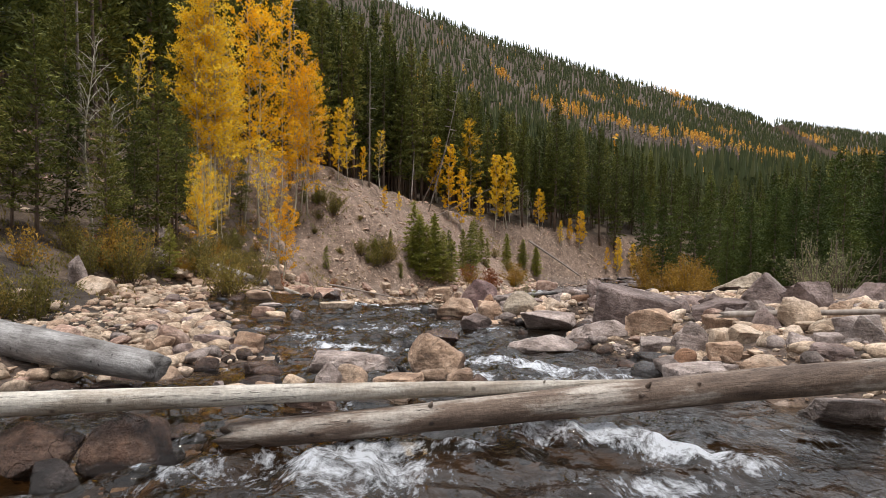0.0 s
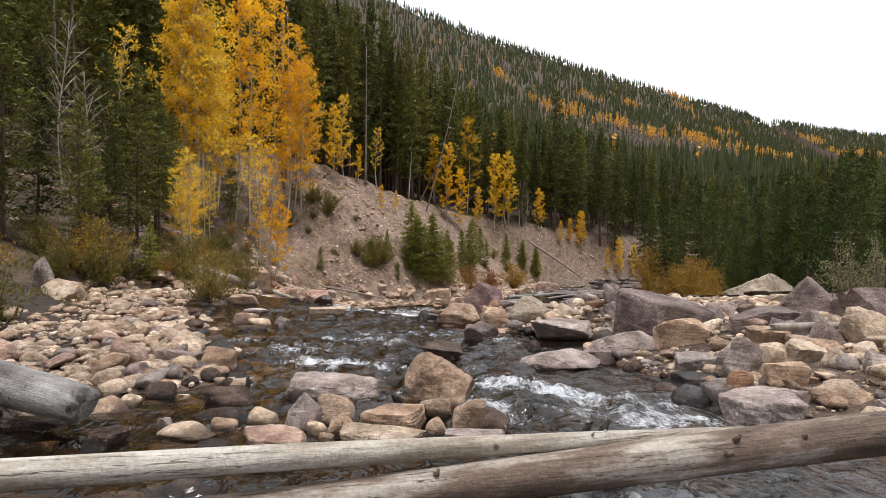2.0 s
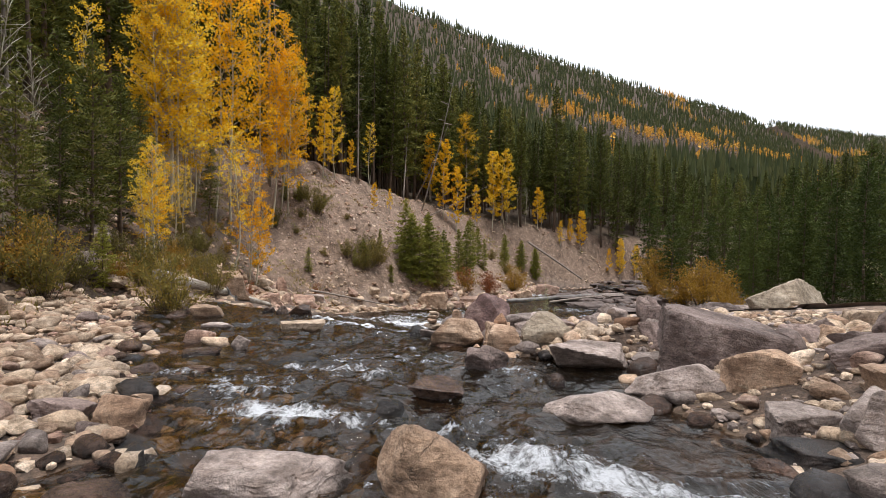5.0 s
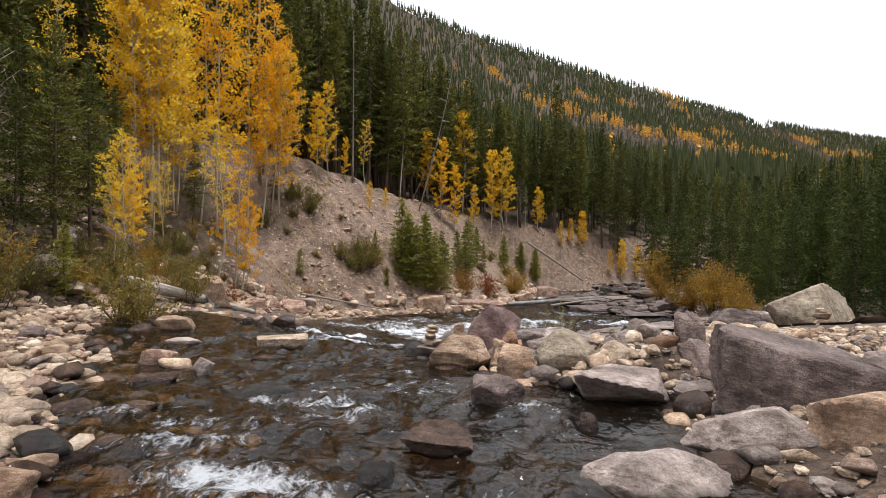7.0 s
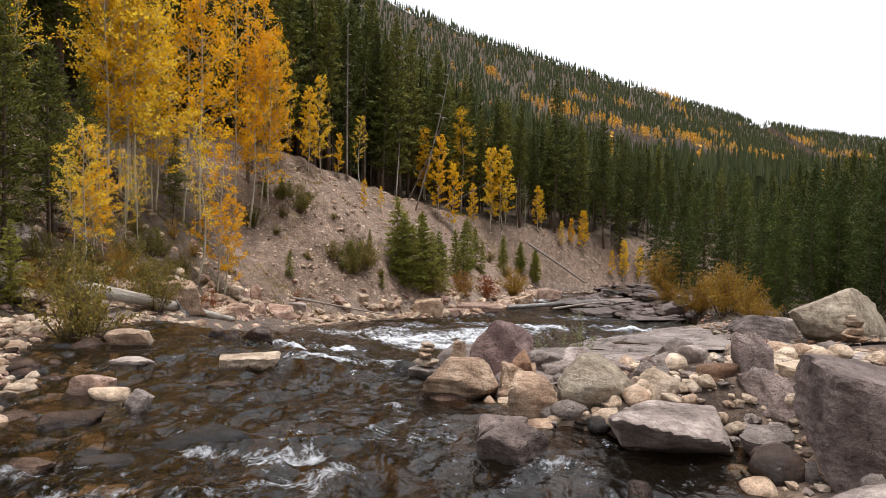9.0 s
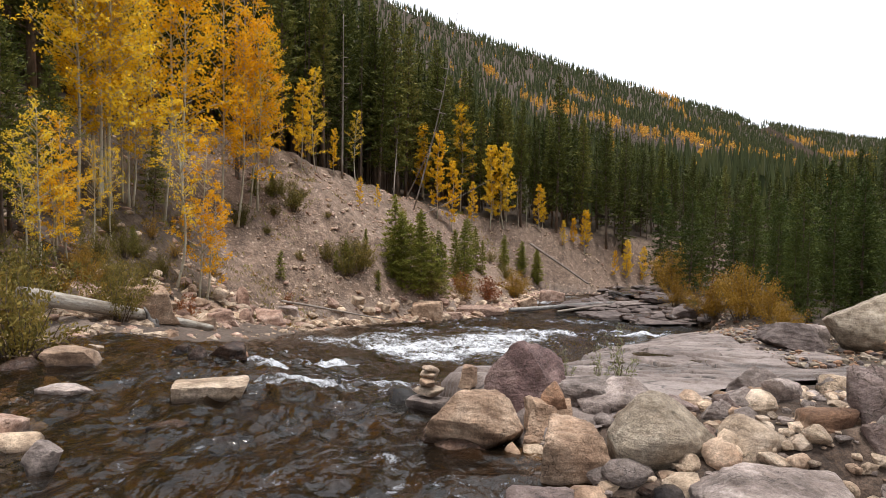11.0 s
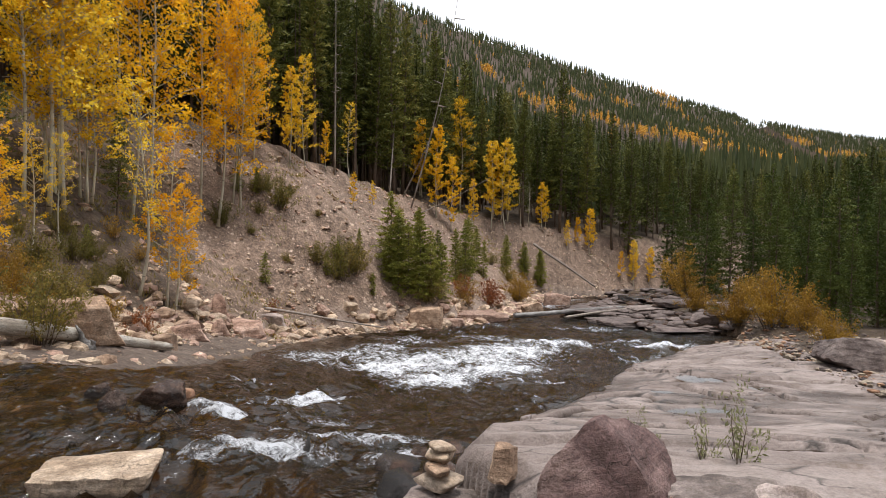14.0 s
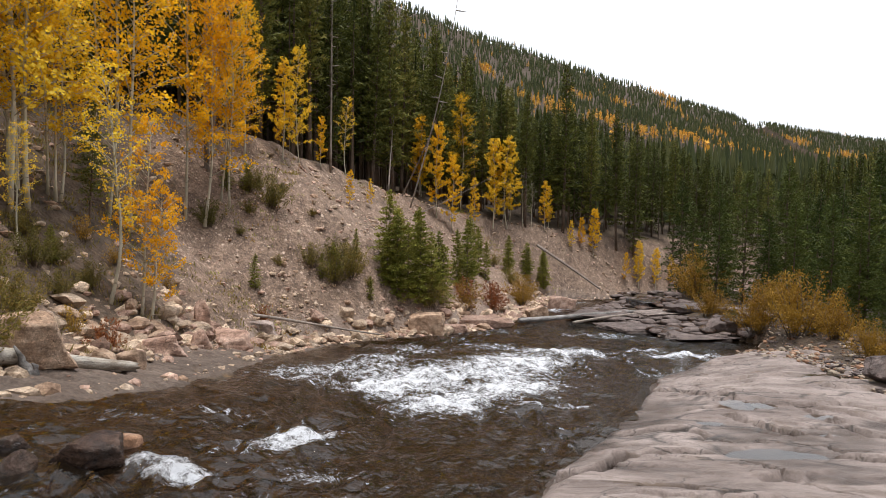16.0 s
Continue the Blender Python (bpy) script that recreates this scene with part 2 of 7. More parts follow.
    bed = ramp(n, l, mid, (0.3, (0.014, 0.009, 0.005)), (0.5, (0.055, 0.032, 0.013)), (0.7, (0.17, 0.098, 0.036)))

    def layer(name):
        a = n.new("ShaderNodeAttribute")
        a.attribute_name = name
        return a.outputs["Fac"]
    col = mixed(n, l, layer("slab"), scree, slab)
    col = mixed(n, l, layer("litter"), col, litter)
    # wet shore, and painted shade in the gaps between bar stones
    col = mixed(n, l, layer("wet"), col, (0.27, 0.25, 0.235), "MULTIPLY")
    col = mixed(n, l, layer("bed"), col, bed)
    l.new(col, p.inputs["Base Color"])
    p.inputs["Roughness"].default_value = 0.9
    h = mixed(n, l, 0.5, mid, mixed(n, l, 0.5, fine, ramp(n, l, stone.outputs["Distance"], (0.1, grey(1)), (0.7, grey(0)))))
    relief(n, l, p, h, 1.0, 0.11)
    return m


EARTH = ground_material()


def water_material():
    m, n, l, p = material("brown_stream_water")
    co = n.new("ShaderNodeTexCoord").outputs["Object"]
    bent = n.new("ShaderNodeVectorMath")
    bent.operation = "MULTIPLY_ADD"
    wob = n.new("ShaderNodeTexNoise")
    wob.inputs["Scale"].default_value, wob.inputs["Detail"].default_value = 0.9, 3
    bent.inputs[1].default_value = (0.7, 0.7, 0)
    l.new(co, wob.inputs["Vector"]), l.new(wob.outputs["Color"], bent.inputs[0]), l.new(co, bent.inputs[2])
    stretch = n.new("ShaderNodeMapping")
    stretch.inputs["Scale"].default_value = (1.0, 0.6, 1.0)
    l.new(bent.outputs[0], stretch.inputs["Vector"])
    v = stretch.outputs[0]
    # what is seen into the water: murky amber over the bed
    n.remove(p)
    murk = n.new("ShaderNodeBsdfDiffuse")
    murk.inputs["Color"].default_value = (0.013, 0.009, 0.0055, 1)
    clear = n.new("ShaderNodeBsdfTransparent")
    clear.inputs["Color"].default_value = (0.47, 0.335, 0.19, 1)
    under = n.new("ShaderNodeMixShader")
    under.inputs["Fac"].default_value = 0.62
    l.new(murk.outputs[0], under.inputs[1]), l.new(clear.outputs[0], under.inputs[2])
    # what is mirrored on it
    ripples = mixed(n, l, 0.35, noise_node(n, l, v, 3.4, 2, 0.5), noise_node(n, l, v, 10, 3, 0.55))
    rip = n.new("ShaderNodeBump")
    rip.inputs["Strength"].default_value, rip.inputs["Distance"].default_value = 1.0, 0.115
    l.new(ripples, rip.inputs["Height"])
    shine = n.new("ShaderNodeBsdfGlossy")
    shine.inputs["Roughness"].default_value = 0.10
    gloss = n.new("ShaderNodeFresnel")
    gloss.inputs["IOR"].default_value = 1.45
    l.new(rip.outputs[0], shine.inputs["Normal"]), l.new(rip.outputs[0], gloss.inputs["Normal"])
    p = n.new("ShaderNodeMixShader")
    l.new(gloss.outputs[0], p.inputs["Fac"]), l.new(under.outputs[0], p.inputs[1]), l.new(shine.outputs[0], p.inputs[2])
    foam = n.new("ShaderNodeBsdfPrincipled")
    foam.inputs["Base Color"].default_value = (0.80, 0.82, 0.87, 1)
    foam.inputs["Roughness"].default_value = 0.5
    fb = n.new("ShaderNodeBump")
    fb.inputs["Strength"].default_value, fb.inputs["Distance"].default_value = 1.0, 0.12
    l.new(noise_node(n, l, co, 9, 8, 0.75), fb.inputs["Height"])
    l.new(fb.outputs[0], foam.inputs["Normal"])
    a = n.new("ShaderNodeAttribute")
    a.attribute_name = "foam"
    lace = mixed(n, l, 0.42, noise_node(n, l, v, 4.2, 8, 0.75), noise_node(n, l, v, 19, 6, 0.75))
    lace = ramp(n, l, lace, (0.38, grey(0)), (0.62, grey(1)))
    add = n.new("ShaderNodeMath")
    add.operation = "MULTIPLY_ADD"
    add.inputs[1].default_value = 0.95
    l.new(lace, add.inputs[0]), l.new(a.outputs["Fac"], add.inputs[2])
    half = n.new("ShaderNodeMath")
    half.operation = "MULTIPLY"
    half.inputs[1].default_value = 0.5
    l.new(add.outputs[0], half.inputs[0])
    fac = ramp(n, l, half.outputs[0], (0.45, grey(0)), (0.55, grey(0.32)), (0.72, grey(1)))
    mix = n.new("ShaderNodeMixShader")
    l.new(fac, mix.inputs["Fac"]), l.new(p.outputs[0], mix.inputs[1]), l.new(foam.outputs[0], mix.inputs[2])
    l.new(mix.outputs[0], n["Material Output"].inputs["Surface"])
    return m


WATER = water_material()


def leaf_material(name, stops, through_light=0.35):
    """Leaves that let light through, each of its own shade."""
    m, n, l, p = material(name)
    geo, info = n.new("ShaderNodeNewGeometry"), n.new("ShaderNodeObjectInfo")
    mean = n.new("ShaderNodeMath")
    mean.operation = "MULTIPLY_ADD"
    mean.inputs[1].default_value = 0.5
    half = n.new("ShaderNodeMath")
    half.operation = "MULTIPLY"
    half.inputs[1].default_value = 0.5
    l.new(info.outputs["Random"], half.inputs[0])
    l.new(geo.outputs["Random Per Island"], mean.inputs[0]), l.new(half.outputs[0], mean.inputs[2])
    col = ramp(n, l, mean.outputs[0], *stops)
    l.new(col, p.inputs["Base Color"])
    p.inputs["Roughness"].default_value = 0.6
    p.inputs["Specular IOR Level"].default_value = 0.12
    tr = n.new("ShaderNodeBsdfTranslucent")
    l.new(col, tr.inputs["Color"])
    mix = n.new("ShaderNodeMixShader")
    mix.inputs["Fac"].default_value = through_light
    l.new(p.outputs[0], mix.inputs[1]), l.new(tr.outputs[0], mix.inputs[2])
    l.new(mix.outputs[0], n["Material Output"].inputs["Surface"])
    return m


PINEGREEN = leaf_material("pine_needles", ((0.0, (0.020, 0.031, 0.008)), (0.45, (0.055, 0.076, 0.017)), (0.8, (0.100, 0.120, 0.026)), (1.0, (0.155, 0.160, 0.042))), 0.22)
NEEDLES = leaf_material("dark_needles", ((0.0, (0.020, 0.026, 0.008)), (0.4, (0.080, 0.094, 0.022)), (0.75, (0.185, 0.185, 0.042)), (1.0, (0.29, 0.25, 0.07))), 0.2)
YOUNG = leaf_material("young_needles", ((0.0, (0.08, 0.095, 0.018)), (0.5, (0.22, 0.225, 0.042)), (1.0, (0.38, 0.35, 0.08))), 0.3)
GOLD = leaf_material("golden_leaves", ((0.0, (0.66, 0.37, 0.02)), (0.3, (0.84, 0.54, 0.028)), (0.65, (0.92, 0.65, 0.045)), (1.0, (0.94, 0.74, 0.12))), 0.55)
AMBER = leaf_material("amber_leaves", ((0.0, (0.72, 0.35, 0.014)), (0.4, (0.88, 0.50, 0.02)), (0.75, (0.93, 0.58, 0.03)), (1.0, (0.95, 0.66, 0.06))), 0.55)
YELLOW = leaf_material("bright_yellow_leaves", ((0.0, (0.74, 0.42, 0.02)), (0.5, (0.86, 0.58, 0.035)), (1.0, (0.88, 0.70, 0.10))), 0.5)
WILLOW = leaf_material("willow_leaves", ((0.0, (0.075, 0.075, 0.02)), (0.5, (0.17, 0.145, 0.04)), (1.0, (0.34, 0.24, 0.06))), 0.35)
OCHRE = leaf_material("ochre_leaves", ((0.0, (0.16, 0.08, 0.014)), (0.5, (0.33, 0.19, 0.03)), (1.0, (0.46, 0.31, 0.065))), 0.35)
SAGE = leaf_material("grey_green_leaves", ((0.0, (0.16, 0.165, 0.085)), (0.5, (0.26, 0.26, 0.13)), (1.0, (0.38, 0.35, 0.17))), 0.35)
REDLEAF = leaf_material("russet_leaves", ((0.0, (0.12, 0.035, 0.015)), (0.5, (0.26, 0.085, 0.03)), (1.0, (0.36, 0.16, 0.05))), 0.3)


def bark_material(name, dark, light, scale, mark=None):
    m, n, l, p = material(name)
    co = n.new("ShaderNodeTexCoord").outputs["Object"]
    st = n.new("ShaderNodeMapping")
    st.inputs["Scale"].default_value = (1, 1, 0.22)
    l.new(co, st.inputs["Vector"])
    f = noise_node(n, l, st.outputs[0], scale, 6, 0.7)
    col = ramp(n, l, f, (0.3, dark), (0.7, light))
    if mark:
        ring = n.new("ShaderNodeMapping")
        ring.inputs["Scale"].default_value = (2, 2, 9)
        l.new(co, ring.inputs["Vector"])
        col = mixed(n, l, ramp(n, l, noise_node(n, l, ring.outputs[0], 1.6, 4, 0.7), (0.60, grey(0)), (0.66, grey(0.85))), col, mark)
    l.new(col, p.inputs["Base Color"])
    p.inputs["Roughness"].default_value = 0.85
    relief(n, l, p, f, 0.6, 0.02)
    return m


BARK = bark_material("conifer_bark", (0.05, 0.034, 0.024), (0.18, 0.125, 0.09), 9)
GREYBARK = bark_material("dead_grey_bark", (0.14, 0.11, 0.09), (0.36, 0.31, 0.27), 9)
ASPEN = bark_material("aspen_bark", (0.36, 0.32, 0.24), (0.58, 0.54, 0.44), 5, (0.06, 0.05, 0.04))
TWIG = bark_material("twig_bark", (0.07, 0.05, 0.035), (0.20, 0.15, 0.11), 12)


def log_material(name, dark, mid, light, worn=0.5):
    """Weathered barkless wood: brown patches and bleached ones, drying cracks along the grain, small knots."""
    m, n, l, p = material(name)
    co = n.new("ShaderNodeTexCoord").outputs["Object"]
    st = n.new("ShaderNodeMapping")
    st.inputs["Scale"].default_value, st.inputs["Rotation"].default_value = (0.12, 2.4, 2.4), (0.0, 0.0, 0.035)
    l.new(co, st.inputs["Vector"])
    grain = noise_node(n, l, st.outputs[0], 16, 8, 0.7)
    lay = n.new("ShaderNodeMapping")
    lay.inputs["Scale"].default_value = (0.45, 2.0, 2.0)
    l.new(co, lay.inputs["Vector"])
    patch = noise_node(n, l, lay.outputs[0], 2.6, 7, 0.68)
    col = ramp(n, l, patch, (worn - .16, dark), (worn, mid), (worn + .12, light))
    col = mixed(n, l, 0.6, col, ramp(n, l, grain, (0.3, grey(0.55)), (0.5, grey(1.0)), (0.7, grey(1.35))), "MULTIPLY")
    fleck = noise_node(n, l, co, 38, 5, 0.7)
    col = mixed(n, l, 0.45, col, ramp(n, l, fleck, (0.36, grey(0.5)), (0.52, grey(1.0)), (0.66, grey(1.3))), "MULTIPLY")
    split = noise_node(n, l, st.outputs[0], 6.5, 4, 0.55)
    crack = ramp(n, l, split, (0.492, grey(0)), (0.5, grey(1)), (0.508, grey(0)))
    crack = mixed(n, l, 1.0, crack, ramp(n, l, noise_node(n, l, co, 1.4, 3), (0.42, grey(0)), (0.52, grey(0.9))), "MULTIPLY")
    knot = n.new("ShaderNodeTexVoronoi")
    knot.inputs["Scale"].default_value = 4.0
    l.new(co, knot.inputs["Vector"])
    eye = ramp(n, l, knot.outputs["Distance"], (0.05, grey(0.85)), (0.10, grey(0)))
    deep = (dark[0] * .25, dark[1] * .22, dark[2] * .2)
    col = mixed(n, l, eye, mixed(n, l, crack, col, deep), deep)
    l.new(col, p.inputs["Base Color"])
    p.inputs["Roughness"].default_value = 0.75
    h = mixed(n, l, 0.5, grain, fleck)
    h = mixed(n, l, crack, h, grey(0.0))
    relief(n, l, p, h, 0.9, 0.022)
    return m


BLEACHED = log_material("bleached_log_wood", (0.15, 0.105, 0.072), (0.32, 0.275, 0.225), (0.50, 0.46, 0.405), 0.47)
BROWNLOG = log_material("brown_log_wood", (0.062, 0.038, 0.026), (0.145, 0.10, 0.073), (0.37, 0.325, 0.28), 0.52)
SILVER = log_material("silver_log_wood", (0.085, 0.074, 0.068), (0.20, 0.187, 0.18), (0.34, 0.325, 0.315), 0.50)
CHAR = log_material("black_wet_wood", (0.008, 0.006, 0.005), (0.022, 0.017, 0.014), (0.06, 0.05, 0.042))


# ---- the lie of the land ----
def vnoise(x, y, seed=0):
    """Smooth value noise of a plan place, 0 to 1."""
    x, y = np.asarray(x, float), np.asarray(y, float)
    xi, yi = np.floor(x), np.floor(y)
    fx, fy = x - xi, y - yi
    fx, fy = fx * fx * (3 - 2 * fx), fy * fy * (3 - 2 * fy)

    def corner(a, b):
        v = np.sin(a * 127.1 + b * 311.7 + seed * 74.7) * 43758.5453
        return v - np.floor(v)
    low = corner(xi, yi) * (1 - fx) + corner(xi + 1, yi) * fx
    high = corner(xi, yi + 1) * (1 - fx) + corner(xi + 1, yi + 1) * fx
    return low * (1 - fy) + high * fy


def fbm(x, y, octaves=4, seed=0):
    """Layered noise, about -1 to 1."""
    total, gain, size = 0.0, 0.5, 1.0
    for k in range(octaves):
        total = total + gain * (2 * vnoise(x * size, y * size, seed + 7 * k) - 1)
        gain, size = gain * 0.5, size * 2.03
    return total


def smooth(v, a, b):
    s = np.clip((v - a) / (b - a), 0, 1)
    return s * s * (3 - 2 * s)


FALL_Y = (-40, 0, 4, 9.2, 13, 16, 17, 19, 21, 24.5, 30, 36, 42, 49, 60, 80, 140, 400)
FALL_Z = (2.5, .6, .38, -.03, -.2, -.36, -.58, -.95, -1.3, -1.8, -2.6, -3.1, -3.55, -3.85, -4.4, -5.4, -8, -20)
LEFT_Y = (-30, 0, 5, 6.6, 7.4, 8, 9.3, 12, 14.3, 16.5, 19, 20.7, 22, 26, 30, 34, 38, 41, 44, 52, 62, 66, 72, 78, 85, 95, 160)
LEFT_X = (-8, -4.2, -4.5, -4.2, -3.2, -2.7, -2.95, -4.7, -5.6, -6.9, -7.0, -6.0, -5.4, -5.05, -5.0, -5.0, -4.0, -.9, 3.4, 7, 11, 13, 26, 45, 70, 110, 300)
RIGHT_Y = (-30, 0, 4, 6, 7.2, 8.6, 9.7, 11.4, 12.3, 12.9, 14.2, 14.7, 15.3, 16.2, 17.5, 19.6, 21, 24.5, 27.7, 30.5, 34, 37.5, 39.5, 41, 42, 46, 50, 52, 57, 63, 66, 70, 75, 85, 160)
RIGHT_X = (8, 5.5, 4.6, 3.6, 2.85, 2.9, 2.6, 2.9, 3.2, 1.3, .9, .62, .32, -.12, .3, 1.1, 1.9, 3.9, 5.6, 6.8, 10.4, 14.2, 15.8, 15.5, 12, 12.2, 10, 9.6, 13, 17.3, 24, 40, 65, 110, 330)


def river(x, y):
    """Height of the water's face; the pool under the slope lies level further down the valley."""
    return np.interp(y + np.clip((x + 1) * .8, -5, 0) * smooth(y, 14, 18) * (1 - smooth(y, 30, 40)), FALL_Y, FALL_Z)


def left_edge(y):
    return np.interp(y, LEFT_Y, LEFT_X)


def right_edge(y):
    return np.interp(y, RIGHT_Y, RIGHT_X)


def far_hill(x, y):
    """The wooded valley side up to its ridge."""
    rho = (x + 17) * .457 - (y - 400) * .89
    u = (x + 17) * .89 + (y - 400) * .457
    top = np.interp(u, (-500, -250, -100, 0, 74, 188, 333, 522, 900, 1500), (270, 205, 166, 148, 137, 126, 112, 112, 120, 110))
    bump = fbm(x / 90, y / 90, 3, 5)
    up = 1 - rho / 322
    z = np.where(rho > 0, -7 + np.where(up > 0, (top + 7) * np.maximum(up, 0) ** 1.7, 150 * up), top * (1 + rho / 500))
    return z + 5 * bump * np.clip(up * 2, 0, 1)


def plates(x, y, sx, sy, seed):
    """Broken plates of rock: height of the nearest plate, and how near its edge is."""
    u, v = x / sx + .25 * y / sy, y / sy
    iu, iv = np.floor(u), np.floor(v)
    best, second, height = np.full(u.shape, 9.0), np.full(u.shape, 9.0), np.zeros(u.shape)
    for du in (-1, 0, 1):
        for dv in (-1, 0, 1):
            a, b = iu + du, iv + dv
            h = [np.modf(np.abs(np.sin(a * 127.1 + b * 311.7 + seed * 7.3 + k * 41.7) * 43758.5453))[0] for k in range(3)]
            d = np.hypot(u - a - .1 - .8 * h[0], v - b - .1 - .8 * h[1])
            nearer = d < best
            second = np.where(nearer, best, np.minimum(second, d))
            height = np.where(nearer, h[2], height)
            best = np.where(nearer, d, best)
    return height, second - best


def land(x, y):
    """Height of the ground or river bed."""
    x, y = np.asarray(x, float), np.asarray(y, float)
    w = river(x, y)
    ragged = .35 * fbm(x * .9, y * .9, 3, 3) * (1 - .75 * smooth(y, 13.5, 14.5) * (1 - smooth(y, 19, 24)))
    sl, sr = left_edge(y) - x + ragged, x - right_edge(y) + ragged
    skew = 1 - .3 * smooth(y, 30, 42) - .2 * smooth(y, 64, 80)
    d = np.maximum(sl, 0) * skew
    # bed
    deep = np.maximum(-np.maximum(sl, sr), 0)
    z = w - .06 - .48 * smooth(deep, 0, np.interp(y, (13, 17, 36, 40), (1.4, 3.2, 3.2, 1.4))) + .1 * fbm(x * 1.3, y * 1.3, 3, 11)
    # the near gravel bar and, past it, the rock shelf and steep cut bank
    width = np.interp(y, (0, 8, 12, 16, 20, 22, 26, 30, 34, 40, 50, 70), (4.5, 5.5, 4.2, 2.6, 2.3, 2.6, 2.9, 2.7, 2.1, 1.1, 1.2, 1.5))
    rise = np.interp(y, (0, 10, 16, 22, 30, 40), (.09, .07, .09, .09, .10, .12))
    steep = np.interp(y, (0, 14, 20, 28, 36, 58, 66, 74, 90), (.4, .42, .55, .85, 1.2, 1.2, 1.5, 1.2, .6))
    crest = np.interp(y, (0, 18, 28, 36, 47, 58, 76, 95, 160), (9, 7, 6.8, 7.0, 6.5, 4.6, .8, -1.2, -3))
    crest = crest + .6 * fbm(x * .22, y * .22, 2, 8)
    bank = w + .04 + np.minimum(d, width) * rise + np.maximum(d - width, 0) * steep
    bank = bank + (.22 * fbm(x * .55, y * .55, 4, 21) + .07 * fbm(x * 2.4, y * 2.4, 3, 22)) * smooth(d, .3, 2.5) - .3 * smooth(d, 2, 5) * smooth(.22 - np.abs(fbm(x * .12 + y * .5, y * .05 - x * .1, 3, 25)), 0, .22)
    shelf = smooth(y, 18, 20) * (1 - smooth(y, 34, 38)) * smooth(d, .05, .4) * (1 - smooth(d, width * .8, width))
    h, rim = plates(x + .3 * fbm(x, y, 2, 44), y + .3 * fbm(x + 5, y, 2, 45), 2.6, .8, 7)
    bank = bank + shelf * (.12 * (h - .35) - .08 * (1 - smooth(rim, .02, .12)))
    past = np.maximum(bank - crest, 0)
    bank = np.minimum(bank, crest) + past * .3
    hill = far_hill(x, y)
    bank = np.maximum(bank, hill)
    z = np.where(sl > 0, np.maximum(bank, z), z)
    # the boulder bar and the bare rock slab
    e = np.maximum(sr, 0)
    bar = w + .04 + .27 * np.minimum(e, 2.0) + .03 * np.maximum(e - 2.0, 0)
    slab = np.interp(y, (14, 15.6, 17, 19, 21, 25, 32, 45, 60), (.05, .03, -.3, -.8, -1.12, -1.3, -1.85, -2.6, -3.3)) - .03 * np.clip(x - 1, 0, 13)
    n = slab + .15 * fbm(x * .16 + y * .07, y * .3, 3, 31)
    step = .14
    k = np.floor(n / step)
    f = n / step - k
    terrace = n + .12 * ((k + smooth(f, .90, 1.0)) * step - n) + .015 * fbm(x * 2, y * 2, 3, 33)
    terrace = np.minimum(terrace, w + .03 + e * np.interp(y, (17.3, 19.5), (1.0, .13)))
    terrace = np.maximum(terrace, w + .03 + np.minimum(e, .6) * .12)
    ground = bar + (terrace - bar) * smooth(y - .15 * x, 13.7, 14.6)
    floor_r = np.maximum(slab + .25 + .035 * np.maximum(x - 14, 0), w + .5)
    ground = ground + (floor_r - ground) * smooth(x + .25 * fbm(x * .5, y * .5, 2, 40) - .3 * np.clip(y - 20, 0, 12), 10.5, 13) * (1 - smooth(y, 60, 66))
    ground = ground + .07 * fbm(x * .8, y * .8, 3, 41) * (1 - smooth(y - .15 * x, 13, 14.4))
    ledge = w + .18 + .3 * np.floor(np.clip(e, 0, 6) / 1.6 + .5 * fbm(x * .3, y * .5, 2, 43))
    ground = np.where((y > 40.5) & (y < 60), np.maximum(np.minimum(ground, ledge + .1), w + .08 + .1 * np.minimum(e, 1)), ground)
    ground = np.maximum(ground, hill)
    z = np.where(sr > 0, np.maximum(ground, z), z)
    # unseen slope behind and right of the camera, added to block low sky light
    away = .6 * x - .8 * y - 34
    return z + .6 * np.maximum(away, 0)


POOLS = ((4.55, 20.65, .85, .3), (3.45, 16.75, .32, .13), (5.75, 23.85, .26, .26), (6.2, 23.85, .24, .18), (6.9, 23.15, .26, .14), (6.05, 21.85, .24, .12), (.75, 17.5, .26, .12), (10.5, 27.5, 1.2, .4), (4.5, 22.5, .2, .1))
LEDGES = ((4.6, 20.75, 5.6, 19.9), (5.4, 26.4, 5.9, 24.6), (2.8, 22.0, 3.9, 21.85), (2.7, 20.5, 3.8, 20.5), (1.2, 19.1, 2.3, 20.3), (6.9, 22.8, 7.1, 21.7), (6.8, 27.8, 9.1, 27.4), (5.1, 22.9, 5.8, 21.7), (9.0, 26.0, 10.3, 25.5), (6.9, 23.5, 7.2, 22.7), (1.6, 17.6, 2.9, 18.0), (3.2, 17.2, 4.6, 16.6))


